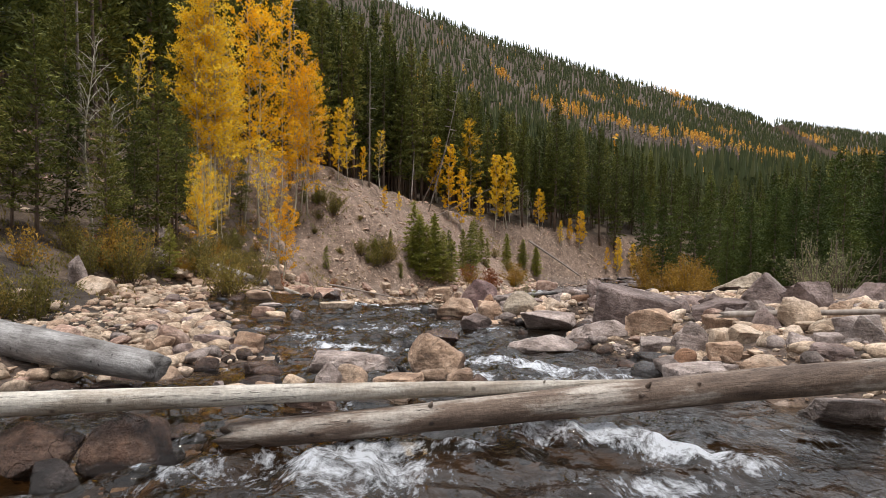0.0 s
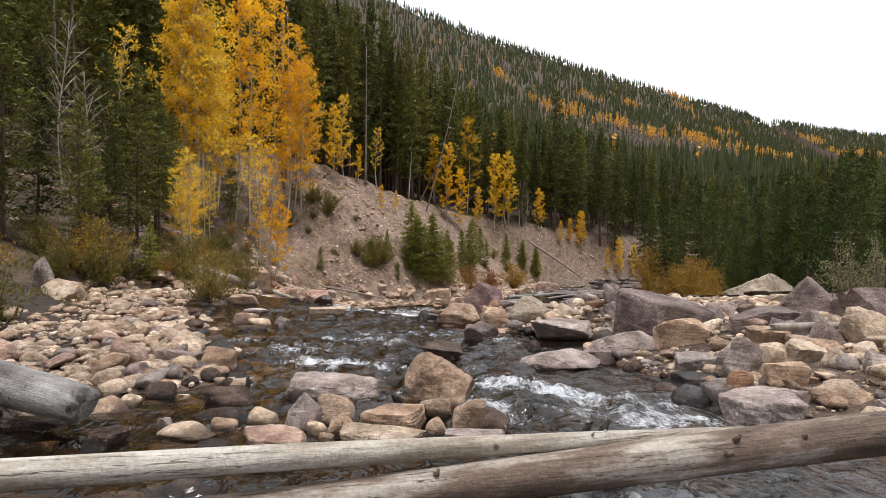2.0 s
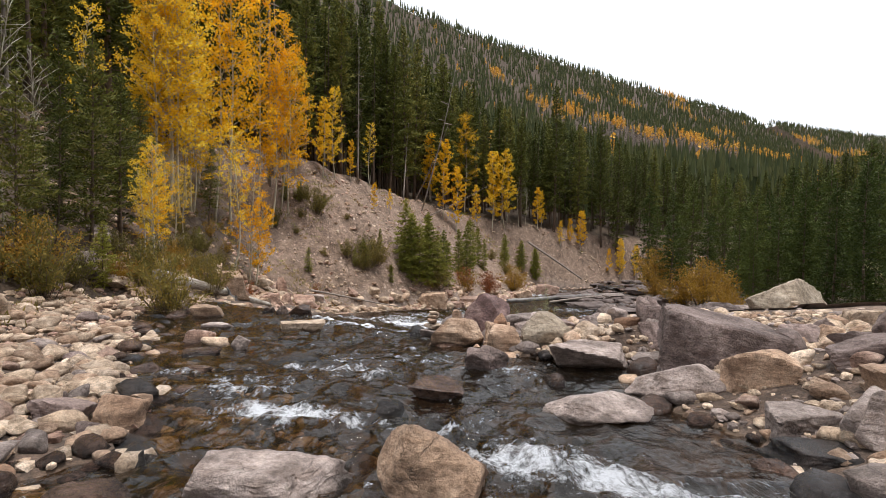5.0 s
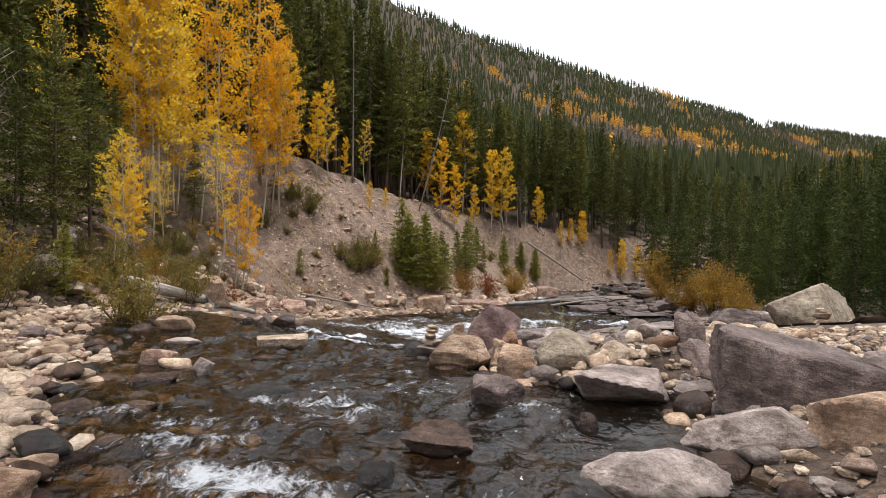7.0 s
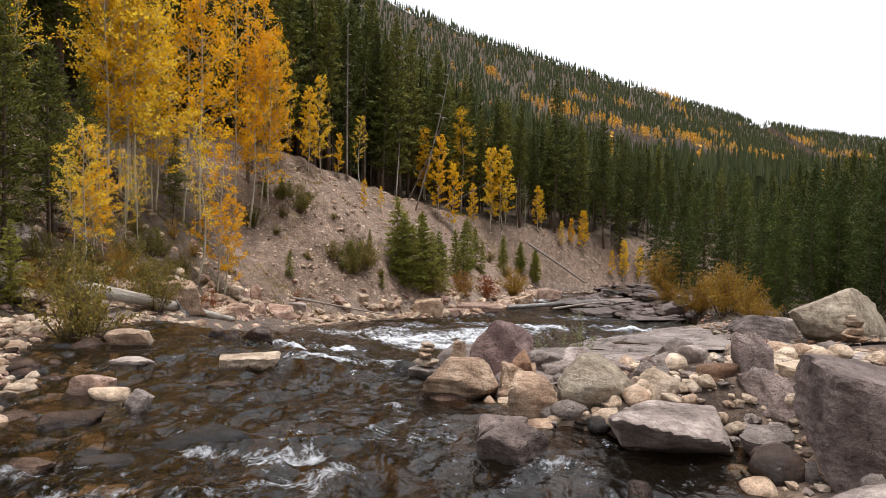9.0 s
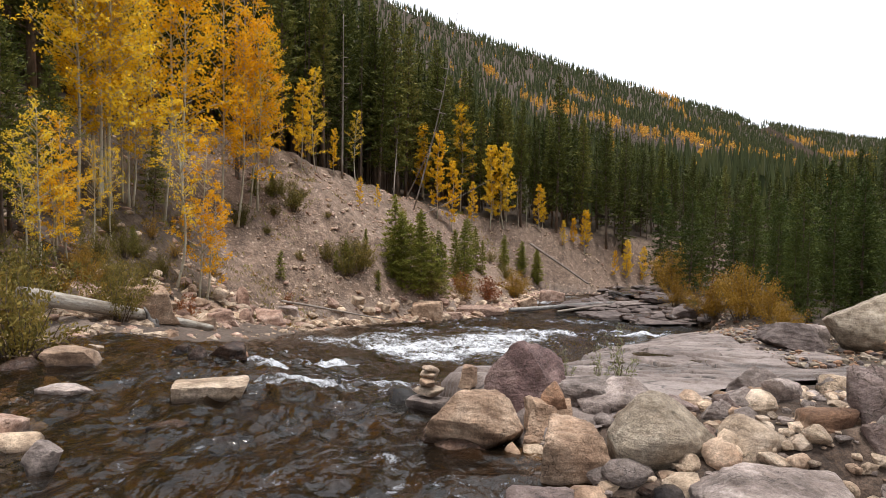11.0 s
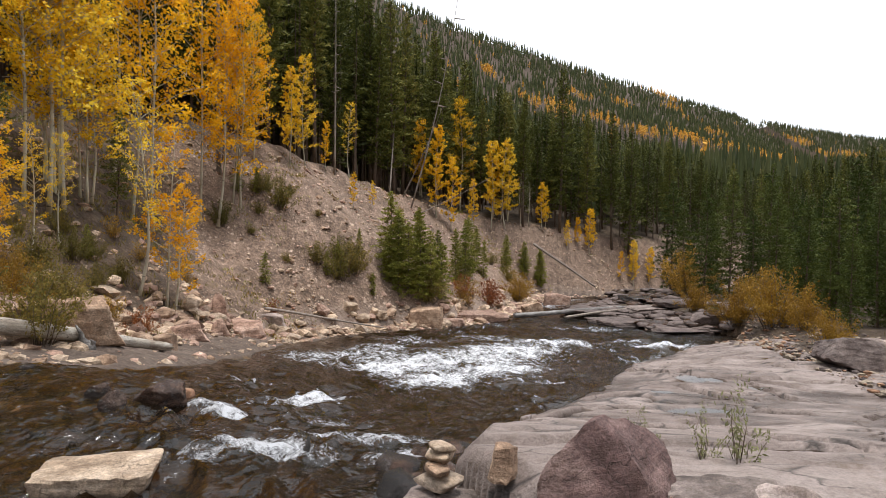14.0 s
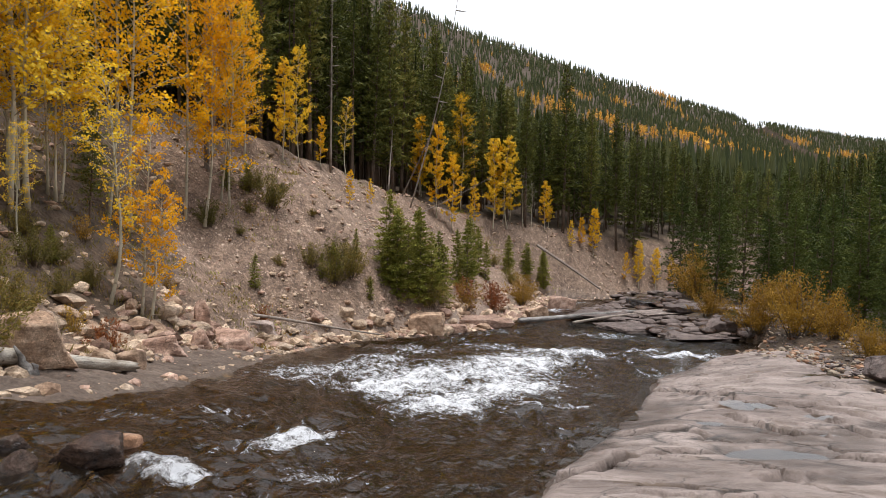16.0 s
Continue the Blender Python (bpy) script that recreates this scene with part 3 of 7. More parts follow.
def slab_face(x, y):
    """The bare rock beside the stream: thin beds broken back in ragged ledges, cracks and hollows."""
    x, y = np.asarray(x, float), np.asarray(y, float)
    base = land(x, y)
    wx, wy = x + .5 * fbm(x * 1.1, y * 1.1, 5, 83), y + .3 * fbm(x * 1.3 + 7, y * 1.3, 5, 84)
    z = base + .02
    # beds: each lies as a thin sheet over part of the one below
    for k, (sx, sy, high) in enumerate(((.10, .26, .07), (.17, .38, .055), (.13, .3, .05), (.3, .6, .03), (.6, 1.1, .014))):
        field = fbm(wx * sx + .25 * wy * sy + 3 * k, wy * sy + 5 * k, 3, 110 + k)
        edge = smooth(field, .0, .009 * (1 + sx))
        z = z + high * (edge - .5) - .10 * np.exp(-((field + .008) / .010) ** 2) * smooth(fbm(x * .6, y * .6, 2, 130 + k), .0, .3)
    # cracks
    for k, (ang, sp) in enumerate(((18, .45), (-35, .33), (74, .27))):
        c, d = math.cos(radians(ang)), math.sin(radians(ang))
        line = (wx * c + wy * d) * sp + .7 * fbm(x * .25, y * .25, 2, 140 + k)
        gap = np.abs(line - np.round(line)) / sp
        z = z - .11 * (1 - smooth(gap, .008, .03)) * smooth(fbm(x * .5 + 9, y * .5, 2, 150 + k), .08, .25)
    for x0, y0, x1, y1 in LEDGES:
        long = math.hypot(x1 - x0, y1 - y0)
        ux, uy = (x1 - x0) / long, (y1 - y0) / long
        s = (wx - x0) * ux + (wy - y0) * uy
        c = (wy - y0) * ux - (wx - x0) * uy + .07 * fbm(x * 2.3, y * 2.3, 2, 92)
        c = c if ux > 0 else -c
        ends = smooth(s, -.25, .1) * (1 - smooth(s, long - .1, long + .25))
        z = z + ends * (.09 * np.exp(-np.abs(c) / .5) * (c > 0) - .13 * (1 - smooth(np.abs(c + .03), .01, .075)))
    z = z + .022 * fbm(x * 1.1, y * 1.1, 3, 90) + .008 * fbm(x * 5, y * 5, 3, 94)
    for px, py, rx, ry in POOLS:
        q = ((x - px) / rx) ** 2 + ((y - py) / ry) ** 2
        floor_z = float(land(px, py)) - .10
        z = z + (np.minimum(z, floor_z) - z) * np.exp(-(q * .8) ** 2)
    return z


# ---- mesh helpers ----
def mesh_of(name, verts, faces, mat, flat=False):
    me = bpy.data.meshes.new(name)
    me.from_pydata([tuple(v) for v in verts] if not isinstance(verts, np.ndarray) else verts.tolist(), [], faces if isinstance(faces, list) else faces.tolist())
    if not flat:
        me.polygons.foreach_set("use_smooth", np.ones(len(me.polygons), bool))
    me.materials.append(mat)
    me.update()
    return me


def attribute(me, name, values):
    a = me.attributes.new(name, "FLOAT", "POINT")
    a.data.foreach_set("value", np.asarray(values, np.float32))


def part(name, me, parent, label=""):
    ob = new(name, me)
    ob.parent = parent
    if label:
        ob["label"] = label
    return ob


def tube(points, radii, sides=7, seed=0):
    """Verts and faces of a tapered limb along points."""
    pts = np.asarray(points, float)
    verts, faces = [], []
    for i, p in enumerate(pts):
        t = pts[min(i + 1, len(pts) - 1)] - pts[max(i - 1, 0)]
        t = t / (np.linalg.norm(t) + 1e-9)
        side = np.cross(t, (0.31, 0.95, 0.05) if abs(t[2]) > .8 else (0, 0, 1))
        side /= np.linalg.norm(side) + 1e-9
        up = np.cross(side, t)
        for k in range(sides):
            a = 2 * math.pi * k / sides
            verts.append(p + radii[i] * (math.cos(a) * side + math.sin(a) * up))
    for i in range(len(pts) - 1):
        for k in range(sides):
            a, b = i * sides + k, i * sides + (k + 1) % sides
            faces.append((a, b, b + sides, a + sides))
    faces.append(tuple(range(sides))[::-1])
    faces.append(tuple((len(pts) - 1) * sides + k for k in range(sides)))
    return verts, faces


class Bag:
    """Collects pieces into one mesh."""

    def __init__(self):
        self.v, self.f, self.n = [], [], 0

    def add(self, verts, faces):
        self.v.append(np.asarray(verts, float))
        self.f += [tuple(i + self.n for i in f) for f in faces]
        self.n += len(verts)

    def quads(self, centre, along, across):
        """Many loose leaf blades at once."""
        c, a, b = (np.asarray(v, float) for v in (centre, along, across))
        m = len(c)
        self.v.append(np.stack([c - a, c + b * .9, c + a, c - b * .9], 1).reshape(-1, 3))
        i = self.n + 4 * np.arange(m)
        self.f += np.stack([i, i + 1, i + 2, i + 3], 1).tolist()
        self.n += 4 * m

    def mesh(self, name, mat, flat=False):
        return mesh_of(name, np.concatenate(self.v), self.f, mat, flat)


# ---- ground: one sheet to beyond the ridge ----
def ground_sheet():
    front = np.linspace(-52, 52, 481)
    angles = np.radians(np.concatenate([front, np.linspace(56, 304, 63)]))
    radii = np.concatenate([np.linspace(.3, 6, 24), np.geomspace(6.15, 75, 250), np.geomspace(76.5, 1500, 80)])
    r, a = np.meshgrid(radii, angles, indexing="ij")
    x, y = -0.2 + r * np.sin(a), 6 + r * np.cos(a)
    z = land(x, y)
    past = x - .3 * np.clip(y - 20, 0, 12)
    z = z - .35 * smooth(x - right_edge(y), -.5, -.1) * (1 - smooth(past, 8.8, 9.6)) * smooth(y - .15 * x, 14.0, 14.5) * (1 - smooth(y, 38.5, 39.5))
    rows, cols = r.shape
    v = np.stack([x, y, z], -1).reshape(-1, 3)
    i = np.arange(rows - 1)[:, None] * cols + np.arange(cols)[None]
    j = np.arange(rows - 1)[:, None] * cols + (np.arange(cols)[None] + 1) % cols
    f = np.stack([i, j, j + cols, i + cols], -1).reshape(-1, 4)
    f = np.concatenate([f, np.array([[0, cols // 3, 2 * cols // 3, cols - 1]])])
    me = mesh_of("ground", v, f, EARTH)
    X, Y, Z = v.T
    w = river(X, Y)
    sl, sr = left_edge(Y) - X, X - right_edge(Y)
    attribute(me, "bed", 1 - smooth(Z - w, -.04, .05))
    bare = smooth(Y - .15 * X, 13.9, 14.8) * (sr > -.3) * (1 - smooth(Y, 55, 60)) * (1 - smooth(X - .3 * np.clip(Y - 20, 0, 12), 9.2, 10))
    shelf = (sl > -.3) * smooth(Y, 17, 20) * (1 - smooth(sl, 2.2, 3.2)) * .8
    attribute(me, "slab", np.maximum(bare, shelf))
    crest = np.interp(Y, (0, 18, 28, 36, 47, 58, 76, 95, 160), (9, 7, 6.8, 7.0, 6.5, 4.6, .8, -1.2, -3))
    # litter under the woods; its dark colour also paints their shade
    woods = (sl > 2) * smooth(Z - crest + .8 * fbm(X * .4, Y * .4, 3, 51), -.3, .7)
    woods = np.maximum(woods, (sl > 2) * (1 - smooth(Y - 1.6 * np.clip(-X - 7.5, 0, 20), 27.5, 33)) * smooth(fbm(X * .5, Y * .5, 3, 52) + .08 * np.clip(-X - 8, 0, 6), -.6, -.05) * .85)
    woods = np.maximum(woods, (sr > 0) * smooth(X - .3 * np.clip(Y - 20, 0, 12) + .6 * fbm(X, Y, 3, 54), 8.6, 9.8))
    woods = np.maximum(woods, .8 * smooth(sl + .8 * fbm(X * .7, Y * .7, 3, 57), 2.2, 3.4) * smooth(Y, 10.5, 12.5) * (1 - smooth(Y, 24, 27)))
    # dark forest colour for the added unseen slope
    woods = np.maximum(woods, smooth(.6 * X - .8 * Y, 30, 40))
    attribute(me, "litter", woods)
    # wet near the waterline; on the near bars, gap shade put into the colour
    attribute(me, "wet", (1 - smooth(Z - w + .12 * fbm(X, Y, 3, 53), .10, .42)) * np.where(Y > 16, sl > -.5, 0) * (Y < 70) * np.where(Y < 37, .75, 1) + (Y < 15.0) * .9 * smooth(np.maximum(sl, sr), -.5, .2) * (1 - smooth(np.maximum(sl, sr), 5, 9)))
    return tagged(new("ground", me), "reddish gravel banks, bare rock slab and forest floor of a mountain valley", "ground", kind="structure")


ground_sheet()


def rock_slab():
    xs, ys = np.concatenate([np.arange(-.9, 7, .04), np.arange(7, 15, .07)]), np.concatenate([np.arange(13.5, 24, .03), np.arange(24, 40.5, .065)])
    x, y = np.meshgrid(xs, ys)
    z = slab_face(x, y)
    e = x - right_edge(y)
    z = np.where(e < .15, np.minimum(z, river(x, y) + .35 * e), z)
    rows, cols = x.shape
    ok = (e > -.7) & (x - .3 * np.clip(y - 20, 0, 12) < 9.9) & (y - .15 * x > 13.8)
    i = (np.arange(rows - 1)[:, None] * cols + np.arange(cols - 1)[None])
    good = (ok[:-1, :-1] & ok[1:, :-1] & ok[:-1, 1:] & ok[1:, 1:]).reshape(-1)
    f = np.stack([i, i + 1, i + cols + 1, i + cols], -1).reshape(-1, 4)[good]
    used = np.unique(f)
    back = np.zeros(rows * cols, int)
    back[used] = np.arange(len(used))
    v = np.stack([x, y, z], -1).reshape(-1, 3)[used]
    me = mesh_of("rock_slab", v, back[f], SLABROCK)
    attribute(me, "wet", .85 * (1 - smooth(v[:, 2] - river(v[:, 0], v[:, 1]) + .16 * fbm(v[:, 0] * 1.1, v[:, 1] * 1.1, 3, 53), .06, .2)))
    tagged(new("rock_slab", me), "bare pinkish-grey bedrock slab with worn ledges and cracks", "rock slab", kind="structure")
    for px, py, rx, ry in POOLS:
        level = float(slab_face(np.array(px), np.array(py))) + .05
        a = np.linspace(0, 2 * math.pi, 29)[:-1]
        wob = 1 + .22 * fbm(np.cos(a) * 2 + px, np.sin(a) * 2 + py, 2, 91)
        v = [(px + 1.25 * rx * c * k, py + 1.25 * ry * s * k, level) for c, s, k in zip(np.cos(a), np.sin(a), wob)]
        tagged(new("puddle", mesh_of("puddle", v, [tuple(range(28))], POOLWATER)), "still puddle in a hollow of the slab", "puddle")


rock_slab()


# ---- the stream ----
def foam_at(x, y):
    """How white the water is: rapids below boulders and down the rock slide."""
    total = np.zeros_like(x)
    for cx, cy, rx, ry, turn, much in FOAM:
        c, s = math.cos(radians(turn)), math.sin(radians(turn))
        u, v = ((x - cx) * c + (y - cy) * s) / (1.3 * rx), (-(x - cx) * s + (y - cy) * c) / (1.3 * ry)
        total = np.maximum(total, much * np.exp(-(u * u + v * v) ** 1.4))
    return total


FOAM = (
    (-.6, 3.72, .5, .42, 0, 1.0), (-.33, 4.11, .3, .16, 10, .7), (-1.35, 3.6, .5, .14, 12, .5), (-1.7, 3.4, .4, .12, 0, .4), (.21, 4.2, .18, .16, 0, .9), (1.2, 4.45, .5, .24, -10, .92), (1.7, 4.15, .55, .28, -30, .88), (2.0, 3.8, .3, .14, -20, .6), (1.3, 3.44, .45, .12, 5, .6),
    (.72, 7.95, .55, .32, -35, 1.0), (1.2, 7.55, .55, .28, -30, 1.0), (1.75, 7.15, .5, .22, -20, .85), (1.85, 6.6, .6, .25, -10, .72), (2.3, 6.5, .4, .3, 0, .68), (.45, 6.8, .25, .3, 10, .6),
    (-1.67, 9.56, .55, .3, -12, 1.0), (-1.05, 9.2, .6, .12, -14, .6), (-.1, 8.95, .35, .14, 10, .6), (-2.45, 10.35, .6, .2, 10, .6), (-3.6, 11.4, .5, .16, 10, .45), (-2.4, 11.0, .5, .16, 0, .5),
    (-1.32, 12.05, .34, .24, 35, .9), (-1.0, 11.4, .4, .2, 20, .45), (-2.05, 12.1, .3, .12, 0, .5), (1.03, 11.72, .3, .14, 10, .55), (-.57, 13.85, .3, .14, 0, .4), (-.35, 13.2, .7, .25, 0, .25),
    (-2.87, 18.8, .36, .26, -10, .95), (-1.8, 17.25, .5, .4, 25, .9), (-2.3, 16.8, .3, .2, 20, .6), (-1.15, 18.4, .8, .24, 8, .85), (-.45, 17.5, .4, .22, 15, .7), (-2.2, 21.2, .3, .9, -22, .95), (-3.7, 22.2, .5, .3, 10, .5), (-1.6, 19.6, .5, .2, 20, .5),
    (-2.5, 30.5, 1.3, 3.0, -22, .72), (-.1, 30.0, 1.6, 3.0, -22, 1.0), (.35, 25.8, 1.1, 1.6, -20, 1.0), (-.9, 27.6, 1.3, 1.7, -25, .95), (1.9, 28.0, 1.1, 2.0, -20, .95), (3.1, 33.6, 1.6, 2.2, -30, .92), (5.4, 36.2, 1.6, 1.2, -20, .85), (2.3, 24.9, .8, .3, 10, .6), (-1.8, 33.9, .8, 1.2, -15, .7), (2.6, 37.8, 1.2, .8, -20, .6),
    (1.4, 31.0, 2.0, 3.0, -22, .85), (-3.3, 27.6, .9, 1.0, -20, .55), (-1.0, 36.5, 1.4, 1.0, 0, .5), (-4.3, 21.2, .6, .3, 10, .35), (9.85, 35.4, 1.2, .5, 8, .92), (8.9, 36.8, .8, .3, 0, .7), (8.6, 42.4, 2.0, .5, 0, .45), (9.0, 56.5, 1.4, 2.0, -20, .7), (12.5, 64, 1.6, 1.4, 0, .6),
)


def stream():
    ys = np.concatenate([np.arange(-3, 15, .06), np.arange(15, 30, .085), np.arange(30, 46, .16), np.arange(46, 100, .5)])
    s = np.linspace(-.02, 1.02, 191)
    y = np.repeat(ys[:, None], len(s), 1)
    lo, hi = left_edge(ys) - .9, right_edge(ys) + .9
    x = lo[:, None] + (hi - lo)[:, None] * s[None]
    foam = foam_at(x, y)
    z = river(x, y)
    lively = .5 + 1.3 * foam
    chop = .35 + .65 * smooth(fbm(x * .35, y * .25, 2, 69), -.35, .35)
    far = 1 + .6 * smooth(y, 18, 40)
    z = z + .06 * lively * fbm(x * 1.3, y * .9, 2, 61) + .16 * foam * fbm(x * 3.4, y * 2.6, 4, 63) + .06 * foam
    wx, wy = x + .3 * fbm(x * .8, y * .8, 2, 66), y + .3 * fbm(x * .8 + 9, y * .8, 2, 68)
    z = z + .075 * chop * far * (1 - 2 * np.abs(2 * vnoise(wx * 2.6 / far, wy * 2.0 / far, 67) - 1))
    z = z + .03 * chop * (1 - 2 * np.abs(2 * vnoise(wx * 6.1 / far, wy * 4.6 / far, 70) - 1))
    edge = np.minimum(x - left_edge(y), right_edge(y) - x)
    z = z - .1 * (1 - smooth(edge, -.9, .1))
    rows, cols = x.shape
    i = np.arange(rows - 1)[:, None] * cols + np.arange(cols - 1)[None]
    f = np.stack([i, i + 1, i + cols + 1, i + cols], -1).reshape(-1, 4)
    me = mesh_of("water", np.stack([x, y, z], -1).reshape(-1, 3), f, WATER)
    crestness = fbm(x * 1.7, y * 1.3, 4, 65)
    attribute(me, "foam", np.clip(.78 * foam + .30 * crestness * (.3 + foam) + .10, 0, .95).reshape(-1))
    ob = tagged(new("water", me), "clear brown mountain stream with white rapids", "water", kind="structure")
    ob.visible_shadow = False
    return ob


stream()


# ---- stones ----
ICO = {}


def icosphere(level):
    if level not in ICO:
        bm = bmesh.new()
        bmesh.ops.create_icosphere(bm, subdivisions=level, radius=1)
        bm.verts.ensure_lookup_table()
        ICO[level] = (np.array([v.co for v in bm.verts]), [tuple(v.index for v in f.verts) for f in bm.faces])
        bm.free()
    return ICO[level]


def stone_shape(level, rng, cuts, lump, edge, top=None):
    """A unit stone: flat broken faces meeting at worn edges. edge: how crisp they meet."""
    d, f = icosphere(level)
    turn = np.linalg.qr(rng.normal(size=(3, 3)))[0] if top is None else np.eye(3)
    planes = []
    for k in range(3):
        for side in (1, -1):
            n = turn[k] * side + rng.normal(0, .09 if edge > 35 else .42 if edge > 30 else .2, 3)
            planes.append((n / np.linalg.norm(n), rng.uniform(.62, .85)))
    for k in range(cuts):
        n = rng.normal(size=3)
        planes.append((n / np.linalg.norm(n), rng.uniform(.72, .96)))
    if top is not None:
        n = np.array([rng.normal(0, .14), rng.normal(0, .14), 1.0])
        planes.append((n / np.linalg.norm(n), top))
    reach = sum(np.maximum(d @ n / at, 0) ** edge for n, at in planes) ** (-1 / edge)
    v = d * reach[:, None]
    o = rng.uniform(-50, 50, 3)
    bumps = fbm(v[:, 0] * 1.9 + o[0] + v[:, 2] * 1.1, v[:, 1] * 1.9 + o[1] - v[:, 2] * 1.3, 3, 3)
    beds = v @ (turn[2] + rng.normal(0, .25, 3)) * 5 + .8 * bumps
    step = beds - np.floor(beds)
    fine = fbm(v[:, 0] * 6 + v[:, 2] * 5 + o[2], v[:, 1] * 6 - v[:, 2] * 4 + o[0], 4, 9)
    chips = np.abs(fbm(v[:, 0] * 3 - v[:, 2] * 2.6 + o[1], v[:, 1] * 3 + v[:, 2] * 2.2, 3, 15))
    v = v * (1 + lump * bumps + lump * .55 * fine - lump * .9 * chips + (.035 * (smooth(step, .75, 1) - step) if edge > 12 else 0))[:, None]
    for k in range(3):
        span = v[:, k].max() - v[:, k].min()
        v[:, k] = (v[:, k] - v[:, k].min()) / span * 2 - 1
    return v, f


KINDS = {"ledge": (2, .07, 26, .42), "slabby": (2, .05, 40, .8), "sharp": (9, .07, 32), "blocky": (3, .06, 28, .74), "round": (5, .06, 5), "flat": (4, .08, 22, .55)}
WORDS = {}


def boulder(x, y, z, wide, high, kind, mat, label, turn=None, tilt=0.0, deep=.8, level=4):
    """One boulder; z is the lowest height at which it is seen, and it is bedded a little below that."""
    seed = int(abs(x * 971 + y * 577) * 10) % 99991
    rng = np.random.default_rng(seed)
    v, f = stone_shape(level, rng, *KINDS[kind])
    sunk = .5 * high
    if wide < 1.5:
        v[:, :2] *= 1 + .3 * np.clip(-v[:, 2:] - .05, 0, 1)  # broad at the foot
    v = v * (wide / 2, wide * deep / 2, (high + sunk) / 2)
    me = mesh_of("boulder", v, f, mat)
    if kind != "round":
        me.set_sharp_from_angle(angle=radians(38))
    ob = new("boulder", me)
    ob.matrix_world = pose(x, y, z + (high - sunk) / 2, 0, tilt, rng.uniform(-20, 20) if turn is None else turn)
    m = np.array(ob.matrix_world)
    place = v @ m[:3, :3].T + m[:3, 3]
    line = river(place[:, 0], place[:, 1])
    attribute(me, "wet", 1 - smooth(place[:, 2] - line + .05 * fbm(place[:, 0] * 5, place[:, 1] * 5, 2, 99), .02, .10))
    return tagged(ob, label, "boulder")


# ---- boulders one by one ----
boulder(-4.01, 7.80, 0.23, 0.23, 0.21, "round", TAN, "rounded tan cobble on the gravel bar", deep=0.8, level=4)
boulder(-4.06, 8.57, 0.17, 0.59, 0.34, "round", PINK, "rounded pinkish boulder on the gravel bar", deep=0.8, level=4)
boulder(-3.55, 9.02, 0.08, 0.55, 0.22, "flat", PURPLE, "flat plum-grey stone on the gravel bar", deep=0.8, level=4)
boulder(-2.99, 8.94, 0.05, 0.48, 0.30, "sharp", TAN, "angular tan stone at the water's edge", deep=0.75, level=4)
boulder(-3.01, 7.36, 0.12, 0.30, 0.18, "round", WET, "wet red-brown stone at the water's edge", deep=0.8, level=4)
boulder(-2.19, 7.10, 0.14, 0.50, 0.18, "blocky", WET, "wet brown boulder at the water's edge", deep=0.7, level=5)
boulder(-2.03, 6.43, 0.19, 0.48, 0.14, "round", WET, "smooth wet brown boulder in the shallows", deep=0.8, level=5)
boulder(-1.64, 6.34, 0.20, 0.26, 0.15, "round", PALE, "pale rounded stone in the shallows", deep=0.8, level=4)
boulder(-2.12, 5.91, 0.23, 0.40, 0.11, "round", PALE, "pale rounded stone in the shallows", deep=0.8, level=5)
boulder(-2.32, 6.03, 0.22, 0.20, 0.14, "sharp", GREY, "angular grey stone in the shallows", deep=0.75, level=4)
boulder(-3.15, 6.94, 0.15, 0.21, 0.12, "round", PALE, "pale rounded stone at the water's edge", deep=0.8, level=4)
boulder(-3.18, 6.66, 0.17, 0.26, 0.16, "round", TAN, "tan stone at the water's edge", deep=0.8, level=4)
boulder(-1.22, 7.43, 0.13, 0.95, 0.24, "flat", GREY, "broad flat-topped grey boulder in midstream", deep=0.8, level=5)
boulder(-0.07, 7.35, 0.13, 0.76, 0.53, "sharp", TAN, "tall angular tan boulder in midstream", deep=0.75, level=5)
boulder(-1.23, 6.12, 0.22, 0.34, 0.33, "sharp", GREY, "angular grey stone leaning in midstream", deep=0.75, level=4)
boulder(-0.98, 6.40, 0.20, 0.35, 0.26, "round", TAN, "rounded tan boulder with cracks", deep=0.8, level=4)
boulder(-0.88, 6.02, 0.23, 0.24, 0.18, "round", TAN, "rounded tan stone beside larger boulders", deep=0.8, level=4)
boulder(-0.49, 6.32, 0.21, 0.56, 0.16, "flat", TAN, "flat tan boulder in midstream", deep=0.8, level=5)
boulder(-0.09, 6.60, 0.18, 0.31, 0.19, "blocky", TAN, "blocky tan stone in midstream", deep=0.7, level=4)
boulder(0.18, 6.18, 0.21, 0.34, 0.25, "blocky", TAN, "blocky tan boulder in midstream", deep=0.7, level=4)
boulder(0.39, 6.06, 0.22, 0.24, 0.23, "round", WET, "wet brown stone in midstream", deep=0.8, level=4)
boulder(-0.52, 9.52, -0.04, 0.33, 0.17, "blocky", BLACK, "small wet black rock in midstream", deep=0.7, level=4)
boulder(-0.02, 10.39, -0.08, 0.67, 0.20, "flat", WET, "low wet brown rock in midstream", deep=0.8, level=4)
boulder(1.66, 9.52, -0.06, 1.15, 0.26, "sharp", GREY, "low flat grey rock in the channel", deep=0.6, level=5)
boulder(0.70, 12.48, -0.17, 0.63, 0.26, "blocky", PURPLE, "low dark plum rock in the channel", deep=0.7, level=4)
boulder(0.37, 14.43, -0.26, 1.02, 0.50, "sharp", TAN, "angular tan boulder at the water's edge", deep=0.75, level=5)
boulder(1.08, 14.40, -0.14, 0.40, 0.32, "blocky", TAN, "blocky tan stone at the water's edge", deep=0.7, level=4)
boulder(1.17, 13.30, -0.21, 0.67, 0.50, "blocky", TAN, "blocky tan boulder at the water's edge", deep=0.7, level=5)
